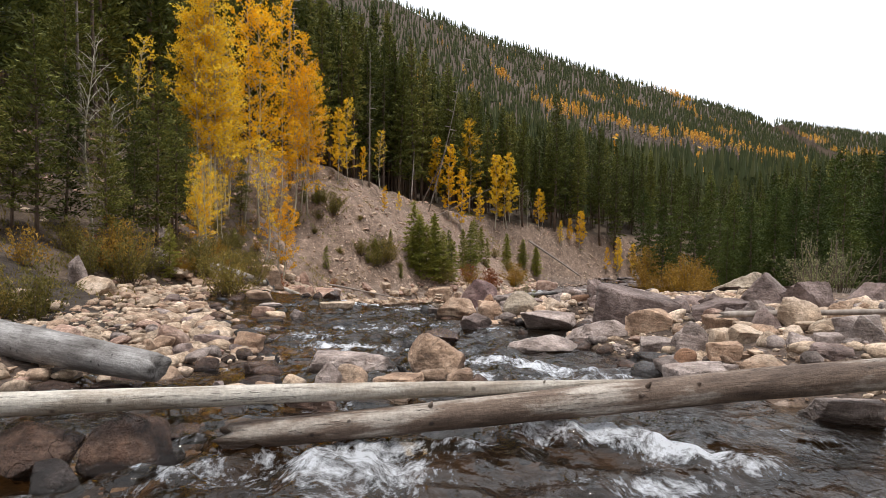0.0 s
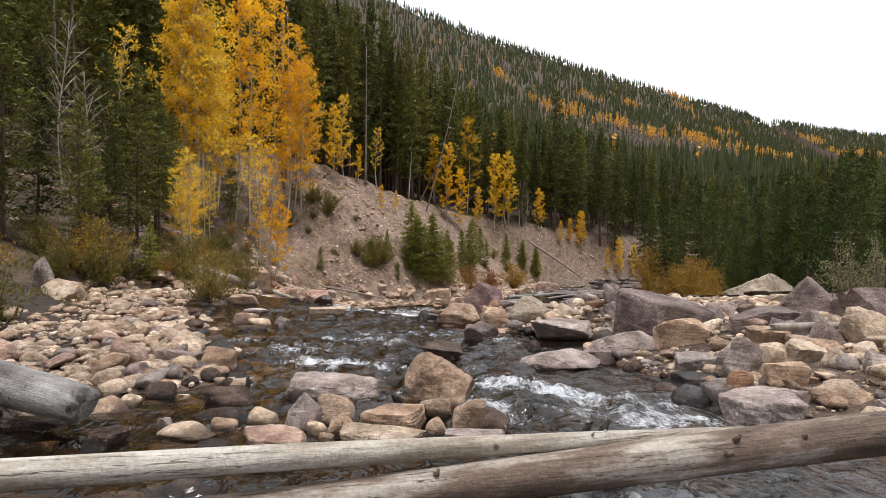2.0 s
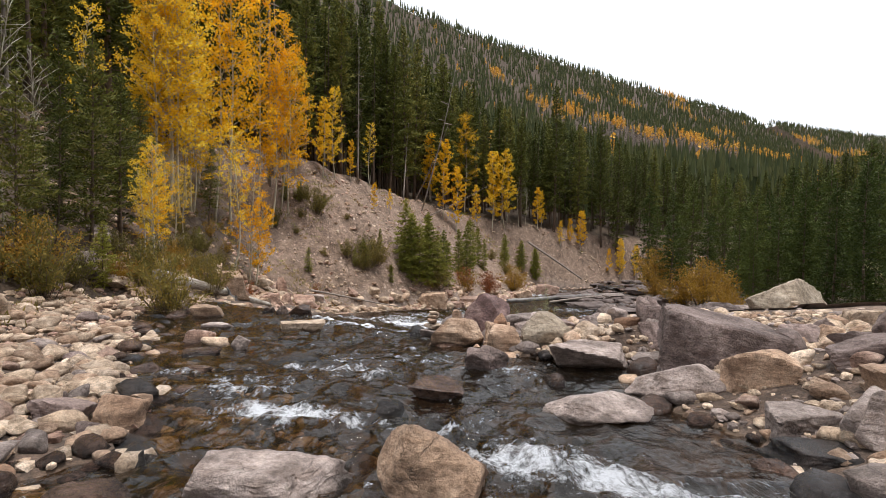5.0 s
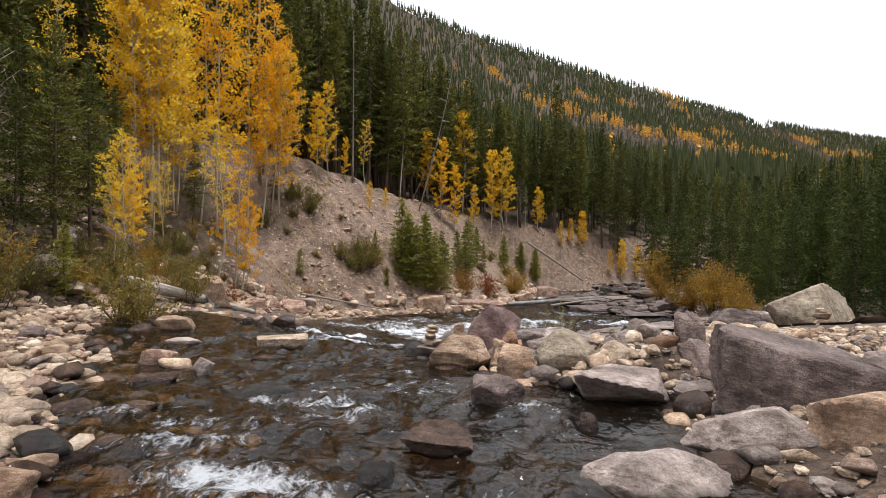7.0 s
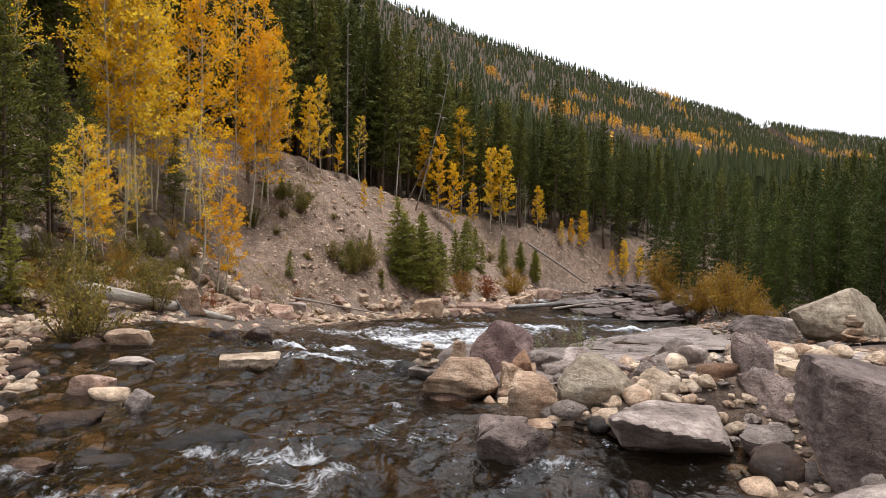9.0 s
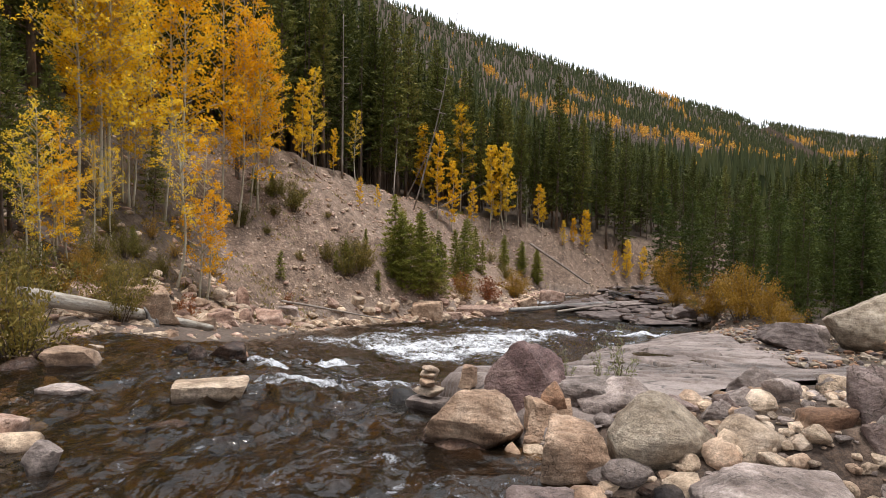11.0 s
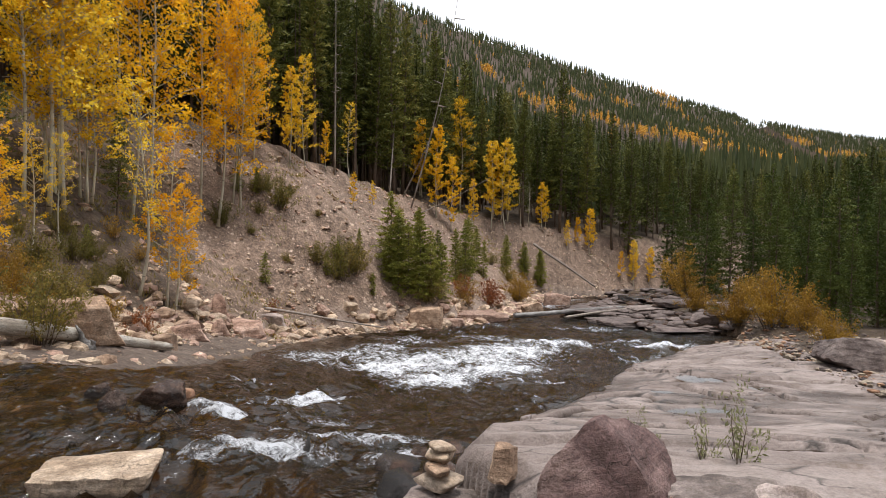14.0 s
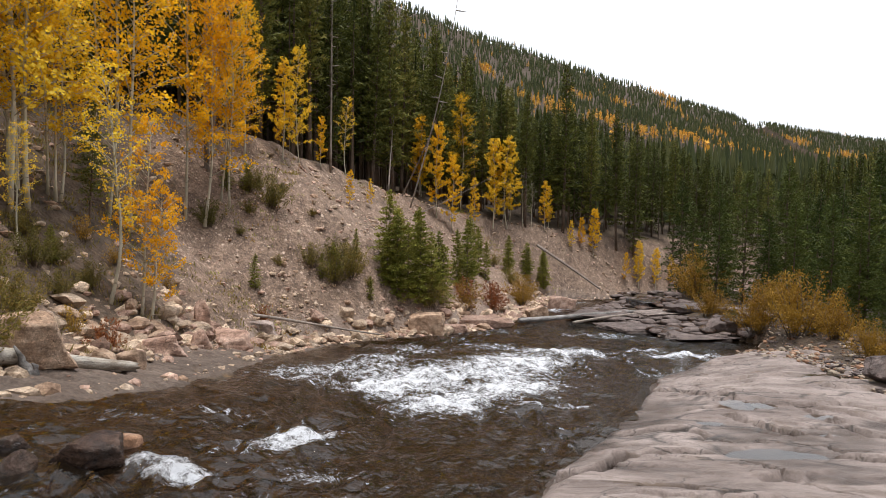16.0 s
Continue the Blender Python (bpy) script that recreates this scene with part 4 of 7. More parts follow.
boulder(1.85, 13.29, -0.02, 0.91, 0.56, "round", OLIVE, "large rounded olive-tan boulder", deep=0.8, level=5)
boulder(2.53, 13.06, 0.15, 0.55, 0.26, "round", PALE, "smooth pale rounded boulder on the bar", deep=0.8, level=4)
boulder(2.31, 12.38, -0.16, 1.57, 0.40, "sharp", GREY, "long angular grey boulder at the water's edge", deep=0.75, level=5)
boulder(0.70, 11.97, -0.15, 0.66, 0.36, "sharp", PURPLE, "dark plum-brown rock standing in the stream", deep=0.75, level=5)
boulder(1.62, 14.73, 0.02, 0.74, 0.30, "flat", GREY, "flat grey stone on the slab", deep=0.8, level=4)
boulder(3.44, 12.94, 0.32, 0.39, 0.55, "sharp", PURPLE, "upright plum-grey stone on the bar", deep=0.75, level=4)
boulder(3.60, 12.73, 0.09, 0.77, 0.40, "sharp", PURPLE, "tilted plum boulder on the bar", deep=0.75, level=5)
boulder(3.15, 12.11, -0.12, 0.53, 0.23, "flat", GREY, "pale grey flat stone on the bar", deep=0.8, level=4)
boulder(3.14, 13.12, 0.33, 0.40, 0.18, "round", RUST, "small orange-tan stone between boulders", deep=0.8, level=4)
boulder(2.79, 13.77, 0.24, 0.48, 0.17, "sharp", PURPLE, "small plum stone between larger boulders", deep=0.75, level=4)
boulder(3.21, 13.81, 0.35, 0.41, 0.21, "sharp", GREY, "small grey stone between boulders", deep=0.75, level=4)
boulder(3.95, 12.87, 0.32, 0.59, 0.24, "flat", PALE, "pale tan flat stone on the bar", deep=0.8, level=4)
boulder(3.72, 11.2, 0.12, 1.56, 0.70, "slabby", PURPLE, "huge flat-sided plum-brown boulder", turn=-12, tilt=11, deep=0.7, level=5)
boulder(2.94, 10.28, 0.04, 1.29, 0.34, "sharp", GREY, "long tilted grey boulder at the water's edge", deep=0.6, level=5)
boulder(3.57, 9.87, 0.23, 0.75, 0.42, "flat", TAN, "tan slab leaning on other boulders", deep=0.8, level=4)
boulder(4.05, 10.04, 0.37, 0.39, 0.26, "round", PALE, "pale rounded stone between boulders", deep=0.8, level=4)
boulder(4.71, 11.13, 0.41, 0.61, 0.33, "sharp", PURPLE, "plum-grey angular stone on the bar", deep=0.75, level=4)
boulder(4.64, 9.70, 0.53, 0.89, 0.32, "sharp", PURPLE, "brown-plum angular boulder on the bar", deep=0.75, level=5)
boulder(3.51, 8.16, 0.27, 0.56, 0.42, "sharp", GREY, "angular grey boulder on the boulder bar", deep=0.75, level=4)
boulder(3.28, 8.79, 0.12, 0.66, 0.23, "flat", GREY, "flat grey boulder at the water's edge", deep=0.8, level=5)
boulder(3.02, 8.08, 0.11, 0.66, 0.13, "flat", BLACK, "wet dark rock at the water's edge", deep=0.8, level=5)
boulder(3.09, 7.32, 0.23, 0.34, 0.27, "round", RUST, "rounded reddish boulder at the water's edge", deep=0.8, level=4)
boulder(2.87, 6.39, 0.20, 0.72, 0.29, "flat", GREY, "broad cracked grey boulder at the water's edge", deep=0.8, level=5)
boulder(6.21, 10.98, 0.53, 0.97, 0.66, "sharp", PURPLE, "large plum boulder on the boulder bar", deep=0.75, level=5)
boulder(5.49, 11.81, 0.45, 0.55, 0.29, "sharp", PURPLE, "plum stone between larger boulders", deep=0.75, level=4)
boulder(6.91, 12.71, 0.45, 0.85, 0.27, "flat", PALE, "flat pale stone between boulders", deep=0.6, level=4)
boulder(4.38, 8.91, 0.42, 0.65, 0.25, "blocky", TAN, "tan boulder lying among other boulders", deep=0.7, level=4)
boulder(4.20, 8.00, 0.44, 0.49, 0.23, "flat", PALE, "flat pale tan stone on the bar", deep=0.8, level=4)
boulder(3.58, 7.29, 0.36, 0.43, 0.22, "blocky", TAN, "tan stone on the boulder bar", deep=0.7, level=4)
boulder(4.75, 8.74, 0.55, 0.46, 0.40, "sharp", GREY, "grey boulder on the boulder bar", deep=0.75, level=4)
boulder(6.24, 9.83, 0.59, 0.80, 0.57, "sharp", PURPLE, "large plum boulder on the boulder bar", deep=0.75, level=4)
boulder(6.05, 8.75, 0.61, 0.43, 0.36, "sharp", TAN, "tan stone on the boulder bar", deep=0.75, level=4)
boulder(9.25, 12.55, 0.51, 0.83, 0.39, "blocky", PURPLE, "plum boulder on the boulder bar", deep=0.7, level=4)
boulder(5.09, 6.85, 0.69, 0.42, 0.31, "sharp", GREY, "grey boulder on the boulder bar", deep=0.75, level=4)
boulder(3.29, 7.08, 0.21, 0.78, 0.16, "flat", GREY, "flat grey boulder at the water's edge", deep=0.6, level=5)
boulder(3.83, 6.73, 0.34, 0.62, 0.18, "round", TAN, "tan stone beside the log", deep=0.6, level=4)
boulder(3.70, 5.17, 0.30, 0.63, 0.22, "flat", GREY, "grey rock under the log", deep=0.8, level=5)
boulder(13.81, 25.71, -1.51, 3.43, 1.68, "sharp", OLIVE, "broad pale olive boulder far along the bar", deep=0.75, level=5)
boulder(12.35, 27.22, -1.81, 1.24, 0.71, "blocky", GREY, "dark grey boulder by the bushes", deep=0.7, level=4)
boulder(13.22, 26.11, -1.72, 1.14, 0.38, "flat", GREY, "low grey boulder by the bushes", deep=0.6, level=4)
boulder(-2.93, 16.0, -0.40, 0.98, 0.30, "slabby", PALE, "flat-topped pale boulder in midstream", deep=0.7, level=5)
boulder(-5.53, 17.38, -0.25, 0.77, 0.27, "blocky", TAN, "tan boulder at the water's edge", deep=0.7, level=4)
boulder(-4.71, 15.86, -0.29, 0.65, 0.15, "flat", GREY, "flat grey stone in the shallows", deep=0.6, level=4)
boulder(-4.46, 14.40, -0.26, 0.55, 0.25, "flat", PINK, "flat pinkish stone at the water's edge", deep=0.8, level=4)
boulder(-4.10, 14.11, -0.25, 0.52, 0.15, "round", PALE, "pale stone at the water's edge", deep=0.8, level=4)
boulder(-3.41, 13.48, -0.22, 0.34, 0.26, "sharp", GREY, "grey stone in the shallows", deep=0.75, level=4)
boulder(-2.26, 12.45, -0.17, 0.88, 0.13, "round", BLACK, "low black rock just awash", deep=0.6, level=5)
boulder(-2.87, 11.73, -0.14, 0.67, 0.08, "round", BLACK, "low black rock just awash", deep=0.6, level=5)
boulder(-3.88, 12.90, -0.19, 0.60, 0.11, "flat", WET, "brown rock just awash", deep=0.8, level=4)
boulder(-3.37, 11.57, -0.13, 0.37, 0.10, "flat", WET, "brown rock just awash", deep=0.8, level=4)
boulder(-2.87, 14.65, -0.28, 0.38, 0.08, "flat", WET, "small brown rock just awash", deep=0.8, level=4)
boulder(1.58, 11.12, -0.12, 0.21, 0.16, "round", WET, "brown rock under the water", deep=0.8, level=4)
boulder(-7.05, 22.78, -0.47, 1.32, 0.90, "blocky", TAN, "angular pale pinkish boulder at the foot of the bank", deep=0.7, level=5)
boulder(-7.83, 32.56, -1.46, 0.56, 0.84, "sharp", PINK, "upright pinkish stone on the bank", deep=0.75, level=4)
boulder(-6.87, 29.94, -1.68, 0.54, 0.54, "round", PINK, "rounded pinkish stone at the foot of the bank", deep=0.8, level=4)
boulder(-6.36, 31.15, -1.90, 1.15, 0.55, "blocky", PINK, "pinkish stone at the foot of the bank", deep=0.7, level=4)
boulder(-7.01, 27.74, -1.32, 0.98, 0.43, "flat", PINK, "flat pinkish stone at the foot of the bank", deep=0.8, level=4)
boulder(-6.56, 25.31, -1.10, 0.52, 0.32, "blocky", TAN, "tan stone at the foot of the bank", deep=0.7, level=4)
boulder(-0.19, 42.33, -3.47, 2.16, 1.09, "blocky", TAN, "large tan boulder at the foot of the bank", deep=0.7, level=4)
boulder(-6.90, 36.24, -2.42, 1.21, 0.53, "blocky", GREY, "grey stone at the foot of the bank", deep=0.7, level=4)
boulder(-7.36, 25.63, -0.89, 0.51, 0.35, "sharp", PINK, "pinkish stone at the foot of the bank", deep=0.75, level=4)
boulder(-6.73, 24.72, -0.93, 0.58, 0.31, "sharp", TAN, "tan stone at the foot of the bank", deep=0.75, level=4)
boulder(11.05, 26.05, -1.63, 2.14, 0.81, "sharp", LEDGEROCK, "dark grey boulder by the bushes", deep=0.75, level=5)
boulder(6.96, 50.12, -3.88, 1.67, 0.86, "blocky", TAN, "tan stone at the foot of the bank", deep=0.7, level=4)
boulder(10.34, 57.28, -4.23, 2.25, 1.01, "blocky", PINK, "pinkish stone at the foot of the bank", deep=0.7, level=4)
boulder(-2.12, 3.86, 0.37, 0.56, 0.33, "round", WET, "wet brown boulder below the logs", deep=0.8, level=5)
boulder(-2.72, 3.7, 0.40, 0.7, 0.32, "sharp", WET, "dark wet boulder below the logs", deep=0.7, level=5)
boulder(-2.25, 3.34, 0.42, 0.29, 0.17, "sharp", BLACK, "wet black rock below the logs", deep=0.75, level=4)
boulder(-4.37, 5.82, 0.24, 0.27, 0.16, "round", PALE, "pale stone beside the log", deep=0.8, level=4)
boulder(-3.95, 5.88, 0.24, 0.49, 0.10, "flat", WET, "brown stone beside the log", deep=0.6, level=4)
boulder(-3.43, 6.05, 0.22, 0.50, 0.12, "flat", WET, "brown stone beside the log", deep=0.6, level=4)
boulder(-2.00, 4.35, 0.36, 0.38, 0.08, "flat", WET, "brown rock just awash below the logs", deep=0.8, level=4)
boulder(-9.09, 15.02, 0.15, 1.09, 0.49, "sharp", PALE, "pale angular boulder by the willow scrub", deep=0.75, level=4)
boulder(-9.76, 15.27, 0.40, 0.67, 0.76, "sharp", GREY, "grey boulder by the willow scrub", deep=0.75, level=4)
boulder(-10.02, 19.93, 0.46, 0.81, 0.71, "sharp", GREY, "grey boulder among scrub", deep=0.75, level=4)
boulder(-10.88, 22.25, 1.43, 0.86, 0.64, "sharp", GREY, "grey boulder among scrub", deep=0.75, level=4)
boulder(14.17, 41.98, -3.47, 4.75, 0.25, "ledge", LEDGEROCK, "dark layered rock ledge at the water", deep=0.6, level=5)
boulder(12.48, 45.13, -3.63, 5.54, 0.28, "ledge", LEDGEROCK, "dark layered rock ledge at the water", deep=0.6, level=5)
boulder(15.36, 42.32, -3.01, 2.59, 0.44, "ledge", LEDGEROCK, "dark layered rock ledge below willows", deep=0.6, level=4)
boulder(11.72, 49.46, -3.71, 5.76, 0.36, "ledge", LEDGEROCK, "dark layered rock ledge at the water", deep=0.6, level=5)
boulder(14.94, 48.22, -3.33, 4.44, 0.33, "ledge", GREY, "grey layered rock ledge at the water", deep=0.6, level=5)
boulder(15.59, 52.54, -3.22, 3.47, 0.36, "ledge", BLACK, "dark rock ledge beside the far stream", deep=0.6, level=4)
boulder(16.13, 47.38, -2.89, 3.36, 0.39, "ledge", LEDGEROCK, "dark layered rock ledge below willows", deep=0.6, level=4)
boulder(2.94, 45.49, -3.56, 3.29, 0.50, "ledge", PINK, "reddish layered rock at the water", deep=0.6, level=4)
boulder(1.14, 43.09, -3.52, 1.76, 0.39, "ledge", PINK, "reddish layered rock at the water", deep=0.6, level=4)
boulder(1.93, 14.53, 0.01, 0.93, 0.36, "sharp", GREY, "broad tilted grey boulder on the bar", deep=0.75, level=5)
boulder(1.12, 14.33, -0.16, 0.46, 0.34, "blocky", TAN, "upright tan boulder on the bar", deep=0.7, level=4)
boulder(3.12, 14.17, 0.32, 0.46, 0.27, "sharp", GREY, "plum-grey boulder on the slab edge", deep=0.75, level=5)
boulder(2.72, 13.87, 0.21, 0.55, 0.24, "sharp", GREY, "pale grey boulder on the slab edge", deep=0.75, level=5)
boulder(2.37, 14.06, 0.11, 0.45, 0.18, "flat", PURPLE, "plum-grey boulder on the slab edge", deep=0.8, level=5)
boulder(0.81, 14.91, -0.10, 0.34, 0.23, "sharp", PURPLE, "small plum stone between larger boulders", deep=0.75, level=4)
boulder(3.69, 10.01, 0.27, 0.82, 0.26, "round", TAN, "tan rounded stone on the bar", deep=0.8, level=4)
boulder(3.51, 8.00, 0.29, 0.50, 0.43, "sharp", GREY, "angular grey boulder on the bar", deep=0.75, level=4)
boulder(3.76, 7.72, 0.38, 0.34, 0.28, "blocky", PALE, "pale stone on the bar", deep=0.7, level=4)
boulder(4.51, 8.28, 0.48, 0.56, 0.18, "flat", PALE, "flat pale stone on the bar", deep=0.8, level=4)
boulder(5.14, 8.29, 0.65, 0.60, 0.41, "sharp", PALE, "upright pale boulder on the bar", deep=0.75, level=4)
boulder(4.69, 8.32, 0.54, 0.40, 0.34, "sharp", PURPLE, "plum stone on the boulder bar", deep=0.75, level=4)
boulder(5.18, 7.09, 0.72, 0.60, 0.27, "flat", GREY, "flat grey boulder on the bar", deep=0.8, level=4)
boulder(4.43, 7.09, 0.52, 0.35, 0.22, "sharp", GREY, "grey stone on the boulder bar", deep=0.75, level=4)
boulder(4.69, 6.92, 0.60, 0.40, 0.17, "flat", GREY, "flat grey stone on the bar", deep=0.8, level=4)
boulder(4.53, 6.67, 0.53, 0.65, 0.15, "flat", PURPLE, "flat plum-grey stone on the bar", deep=0.6, level=4)
boulder(4.97, 10.08, 0.54, 0.87, 0.29, "sharp", PURPLE, "plum angular boulder on the bar", deep=0.75, level=4)
boulder(4.52, 10.89, 0.40, 0.53, 0.29, "sharp", PURPLE, "plum stone on the boulder bar", deep=0.75, level=4)
boulder(-3.60, 18.56, -0.45, 0.62, 0.34, "sharp", WET, "dark wet brown rock standing in the stream", deep=0.7, level=5)
boulder(-4.46, 18.79, -0.36, 0.37, 0.17, "sharp", WET, "dark wet brown rock standing in the stream", deep=0.7, level=4)
boulder(-3.71, 19.52, -0.64, 0.34, 0.18, "round", RUST, "small amber wet stone in the stream", deep=0.8, level=4)
boulder(-3.92, 18.05, -0.35, 0.30, 0.27, "round", WET, "wet brown stone in the shallows", deep=0.8, level=4)
boulder(-0.54, 5.83, 0.25, 0.72, 0.09, "flat", PALE, "long pale boulder lying in midstream", deep=0.6, level=5)
boulder(-1.30, 5.61, 0.26, 0.56, 0.14, "flat", PINK, "smooth pinkish boulder in midstream", deep=0.6, level=5)
boulder(-1.52, 6.00, 0.23, 0.35, 0.07, "flat", PALE, "flat pale stone in midstream", deep=0.6, level=4)
boulder(-1.07, 6.05, 0.22, 0.20, 0.12, "round", PALE, "rounded pale stone between boulders", deep=0.8, level=4)
boulder(-0.96, 5.78, 0.24, 0.13, 0.09, "round", TAN, "small rounded tan stone in midstream", deep=0.8, level=4)
boulder(0.23, 5.83, 0.24, 0.50, 0.11, "blocky", GREY, "blocky grey boulder in midstream", deep=0.6, level=5)
boulder(-0.09, 6.07, 0.22, 0.18, 0.14, "round", TAN, "rounded tan stone in midstream", deep=0.8, level=4)
boulder(-0.26, 6.60, 0.18, 0.27, 0.09, "round", PALE, "rounded pale stone in midstream", deep=0.8, level=4)
boulder(-1.07, 7.63, 0.10, 0.35, 0.07, "flat", WET, "brown rock just awash", deep=0.8, level=4)
boulder(-1.88, 6.09, 0.22, 0.21, 0.11, "round", TAN, "rounded tan stone in the shallows", deep=0.8, level=4)
boulder(-2.15, 7.02, 0.15, 0.43, 0.15, "round", WET, "wet red-brown stone in the shallows", deep=0.8, level=4)
boulder(-3.02, 7.41, 0.12, 0.31, 0.18, "round", RUST, "rounded rusty stone at the water's edge", deep=0.8, level=4)
boulder(-3.18, 6.59, 0.18, 0.41, 0.17, "round", TAN, "rounded tan boulder at the water's edge", deep=0.8, level=4)
boulder(-3.13, 6.96, 0.15, 0.22, 0.13, "round", PALE, "rounded pale stone at the water's edge", deep=0.8, level=4)
boulder(-2.61, 5.64, 0.25, 0.32, 0.13, "flat", WET, "wet brown rock in the shallows", deep=0.8, level=4)
boulder(-1.77, 5.56, 0.26, 0.28, 0.09, "round", WET, "brown rock under the water", deep=0.8, level=4)


# ---- trees ----
def conifer_meshes(h, spread, bare, branches, tufts, blade, needles, seed):
    """Trunk and crown of a spruce or pine h tall. bare: the part of the trunk that carries no green."""
    rng = np.random.default_rng(seed)
    bag = Bag()
    bend = rng.normal(0, .012 * h, 2)
    zs = np.linspace(-.25, h, 9)
    axis = np.stack([bend[0] * np.sin(zs / h * 3), bend[1] * np.sin(zs / h * 2.2), zs], 1)
    bag.add(*tube(axis, np.linspace(.0105 * h, .0018 * h, 9), 8))
    cs, al, ac = [], [], []
    for k in range(branches):
        f = (k + rng.uniform(0, 1)) / branches
        z = h * (bare * .55 + (1 - bare * .55) * f ** .92)
        g = z / h
        dead = g < bare
        reach = spread * h * max(.06, (1 - g) ** .62) * min(1, .45 + 1.6 * max(g - bare * .5, 0)) * rng.uniform(.4, 1.2)
        a = k * 2.399 + rng.normal(0, .35)
        lift = rng.uniform(-.28, .12) + .5 * g
        d = np.array([math.cos(a), math.sin(a), lift])
        base = np.array([np.interp(z, zs, axis[:, 0]), np.interp(z, zs, axis[:, 1]), z])
        tip = base + d * reach
        if dead or k % 5 == 0:
            bag.add(*tube([base, (base + tip) / 2 + (0, 0, -.04 * reach), base + d * reach * .9], [.0022 * h, .0016 * h, .0006 * h], 3))
        if dead and rng.uniform() < .8:
            continue
        n = max(3, int(tufts * (reach / (spread * h)) * 1.5 + 2))
        s = rng.uniform(.12, 1.03, n) ** .75
        c = base + np.outer(s, d * reach)
        c[:, 2] -= .14 * reach * s * s
        c += rng.normal(0, 1, (n, 3)) * (.10 * reach + .02 * h * .25) * (1, 1, .45)
        v = d / np.linalg.norm(d) + rng.normal(0, .55, (n, 3)) + (0, 0, .25)
        v /= np.linalg.norm(v, axis=1)[:, None]
        w = np.cross(v, rng.normal(0, 1, (n, 3)))
        w /= np.linalg.norm(w, axis=1)[:, None] + 1e-9
        size = blade * rng.uniform(.65, 1.3, n)[:, None]
        cs.append(c), al.append(v * size), ac.append(w * size * .3)
    crown = Bag()
    crown.quads(np.concatenate(cs), np.concatenate(al), np.concatenate(ac))
    return bag.mesh("trunk", BARK), crown.mesh("crown", needles, True)


def aspen_meshes(h, spread, leaves, seed, low=.22, mat=None, stems=1, lean=0.0, blade=.055, limbs=26, thick=1.0):
    """Trunk and crown of an aspen h tall: rising limbs, each with twigs that end in sprays of small leaves."""
    rng = np.random.default_rng(seed)
    bag, cs = Bag(), []
    each = max(8, int(limbs / stems ** .5))
    for s in range(stems):
        hs = h * (1 if s == 0 else rng.uniform(.62, .95))
        zs = np.linspace(-.25, hs, 12)
        wob = rng.normal(0, .016 * h, 4)
        off = (0, 0) if s == 0 else rng.normal(0, .045 * h, 2)
        tilt = lean + (0 if s == 0 else rng.normal(0, .03))
        ax = np.stack([off[0] + wob[0] * np.sin(zs / hs * 4) + wob[2] * np.sin(zs / hs * 9) * .3 + tilt * zs,
                       off[1] + wob[1] * np.sin(zs / hs * 3) + wob[3] * np.sin(zs / hs * 8) * .3, zs], 1)
        bag.add(*tube(ax, np.interp(zs / hs, (-.03, 0, .3, 1), (.012 * h * thick, .0078 * h * thick, .006 * h * thick, .001 * h)), 8))
        for k in range(each):
            g = low + (1 - low) * ((k + rng.uniform()) / each) ** .85
            z = hs * min(g, .985)
            a = k * 2.399 + rng.normal(0, .6)
            wide = min(1.0, .5 + 2.2 * (g - low)) * (1 - g) ** .7 * 1.25
            reach = spread * h * wide * rng.uniform(.55, 1.1) + .018 * h
            up = rng.uniform(.35, .75) + .7 * g
            base = np.array([np.interp(z, zs, ax[:, 0]), np.interp(z, zs, ax[:, 1]), z])
            d = np.array([math.cos(a), math.sin(a), up])
            mid = base + d * reach * .5
            tip = mid + np.array([d[0], d[1], up * .9 - .15]) * reach * .5
            bag.add(*tube([base, mid, tip], [.0028 * h * thick, .0017 * h * thick, .0005 * h], 4))
            if not leaves:
                for j in range(3):
                    o = base + (tip - base) * rng.uniform(.3, .9)
                    bag.add(*tube([o, o + rng.normal(0, .3, 3) * reach + (0, 0, .25 * reach)], [.0010 * h, .0003 * h], 3))
                continue
            twigs = 3 + int(5 * min(reach / (spread * h), 1))
            for j in range(twigs):
                t = 1.0 if j == 0 else rng.uniform(.3, 1.0)
                o = mid + (tip - mid) * (2 * t - 1) if t > .5 else base + (mid - base) * 2 * t
                e = rng.normal(0, 1, 3) * (1, 1, .45) + d * .8
                e = e / np.linalg.norm(e) * (.03 * h + .22 * reach) * rng.uniform(.5, 1.1)
                if j % 2 == 0:
                    bag.add(*tube([o, o + e], [.0009 * h, .0003 * h], 3))
                n = max(3, int(leaves / (limbs * 5.2) / stems ** .5 * rng.uniform(.4, 1.6)))
                c = o + np.outer(rng.uniform(.15, 1.1, n), e) + rng.normal(0, .0085 * h, (n, 3)) * (1, 1, .8)
                cs.append(c)
    trunk = bag.mesh("trunk", ASPEN)
    if not leaves:
        return trunk, None
    c = np.concatenate(cs)
    n = len(c)
    v = rng.normal(0, 1, (n, 3))
    v /= np.linalg.norm(v, axis=1)[:, None]
    w = np.cross(v, rng.normal(0, 1, (n, 3)))
    w /= np.linalg.norm(w, axis=1)[:, None] + 1e-9
    size = blade * rng.uniform(.7, 1.3, n)[:, None]
    crown = Bag()
    crown.quads(c, v * size, w * size * .85)
    return trunk, crown.mesh("crown", mat or GOLD, True)


PLANTED = []


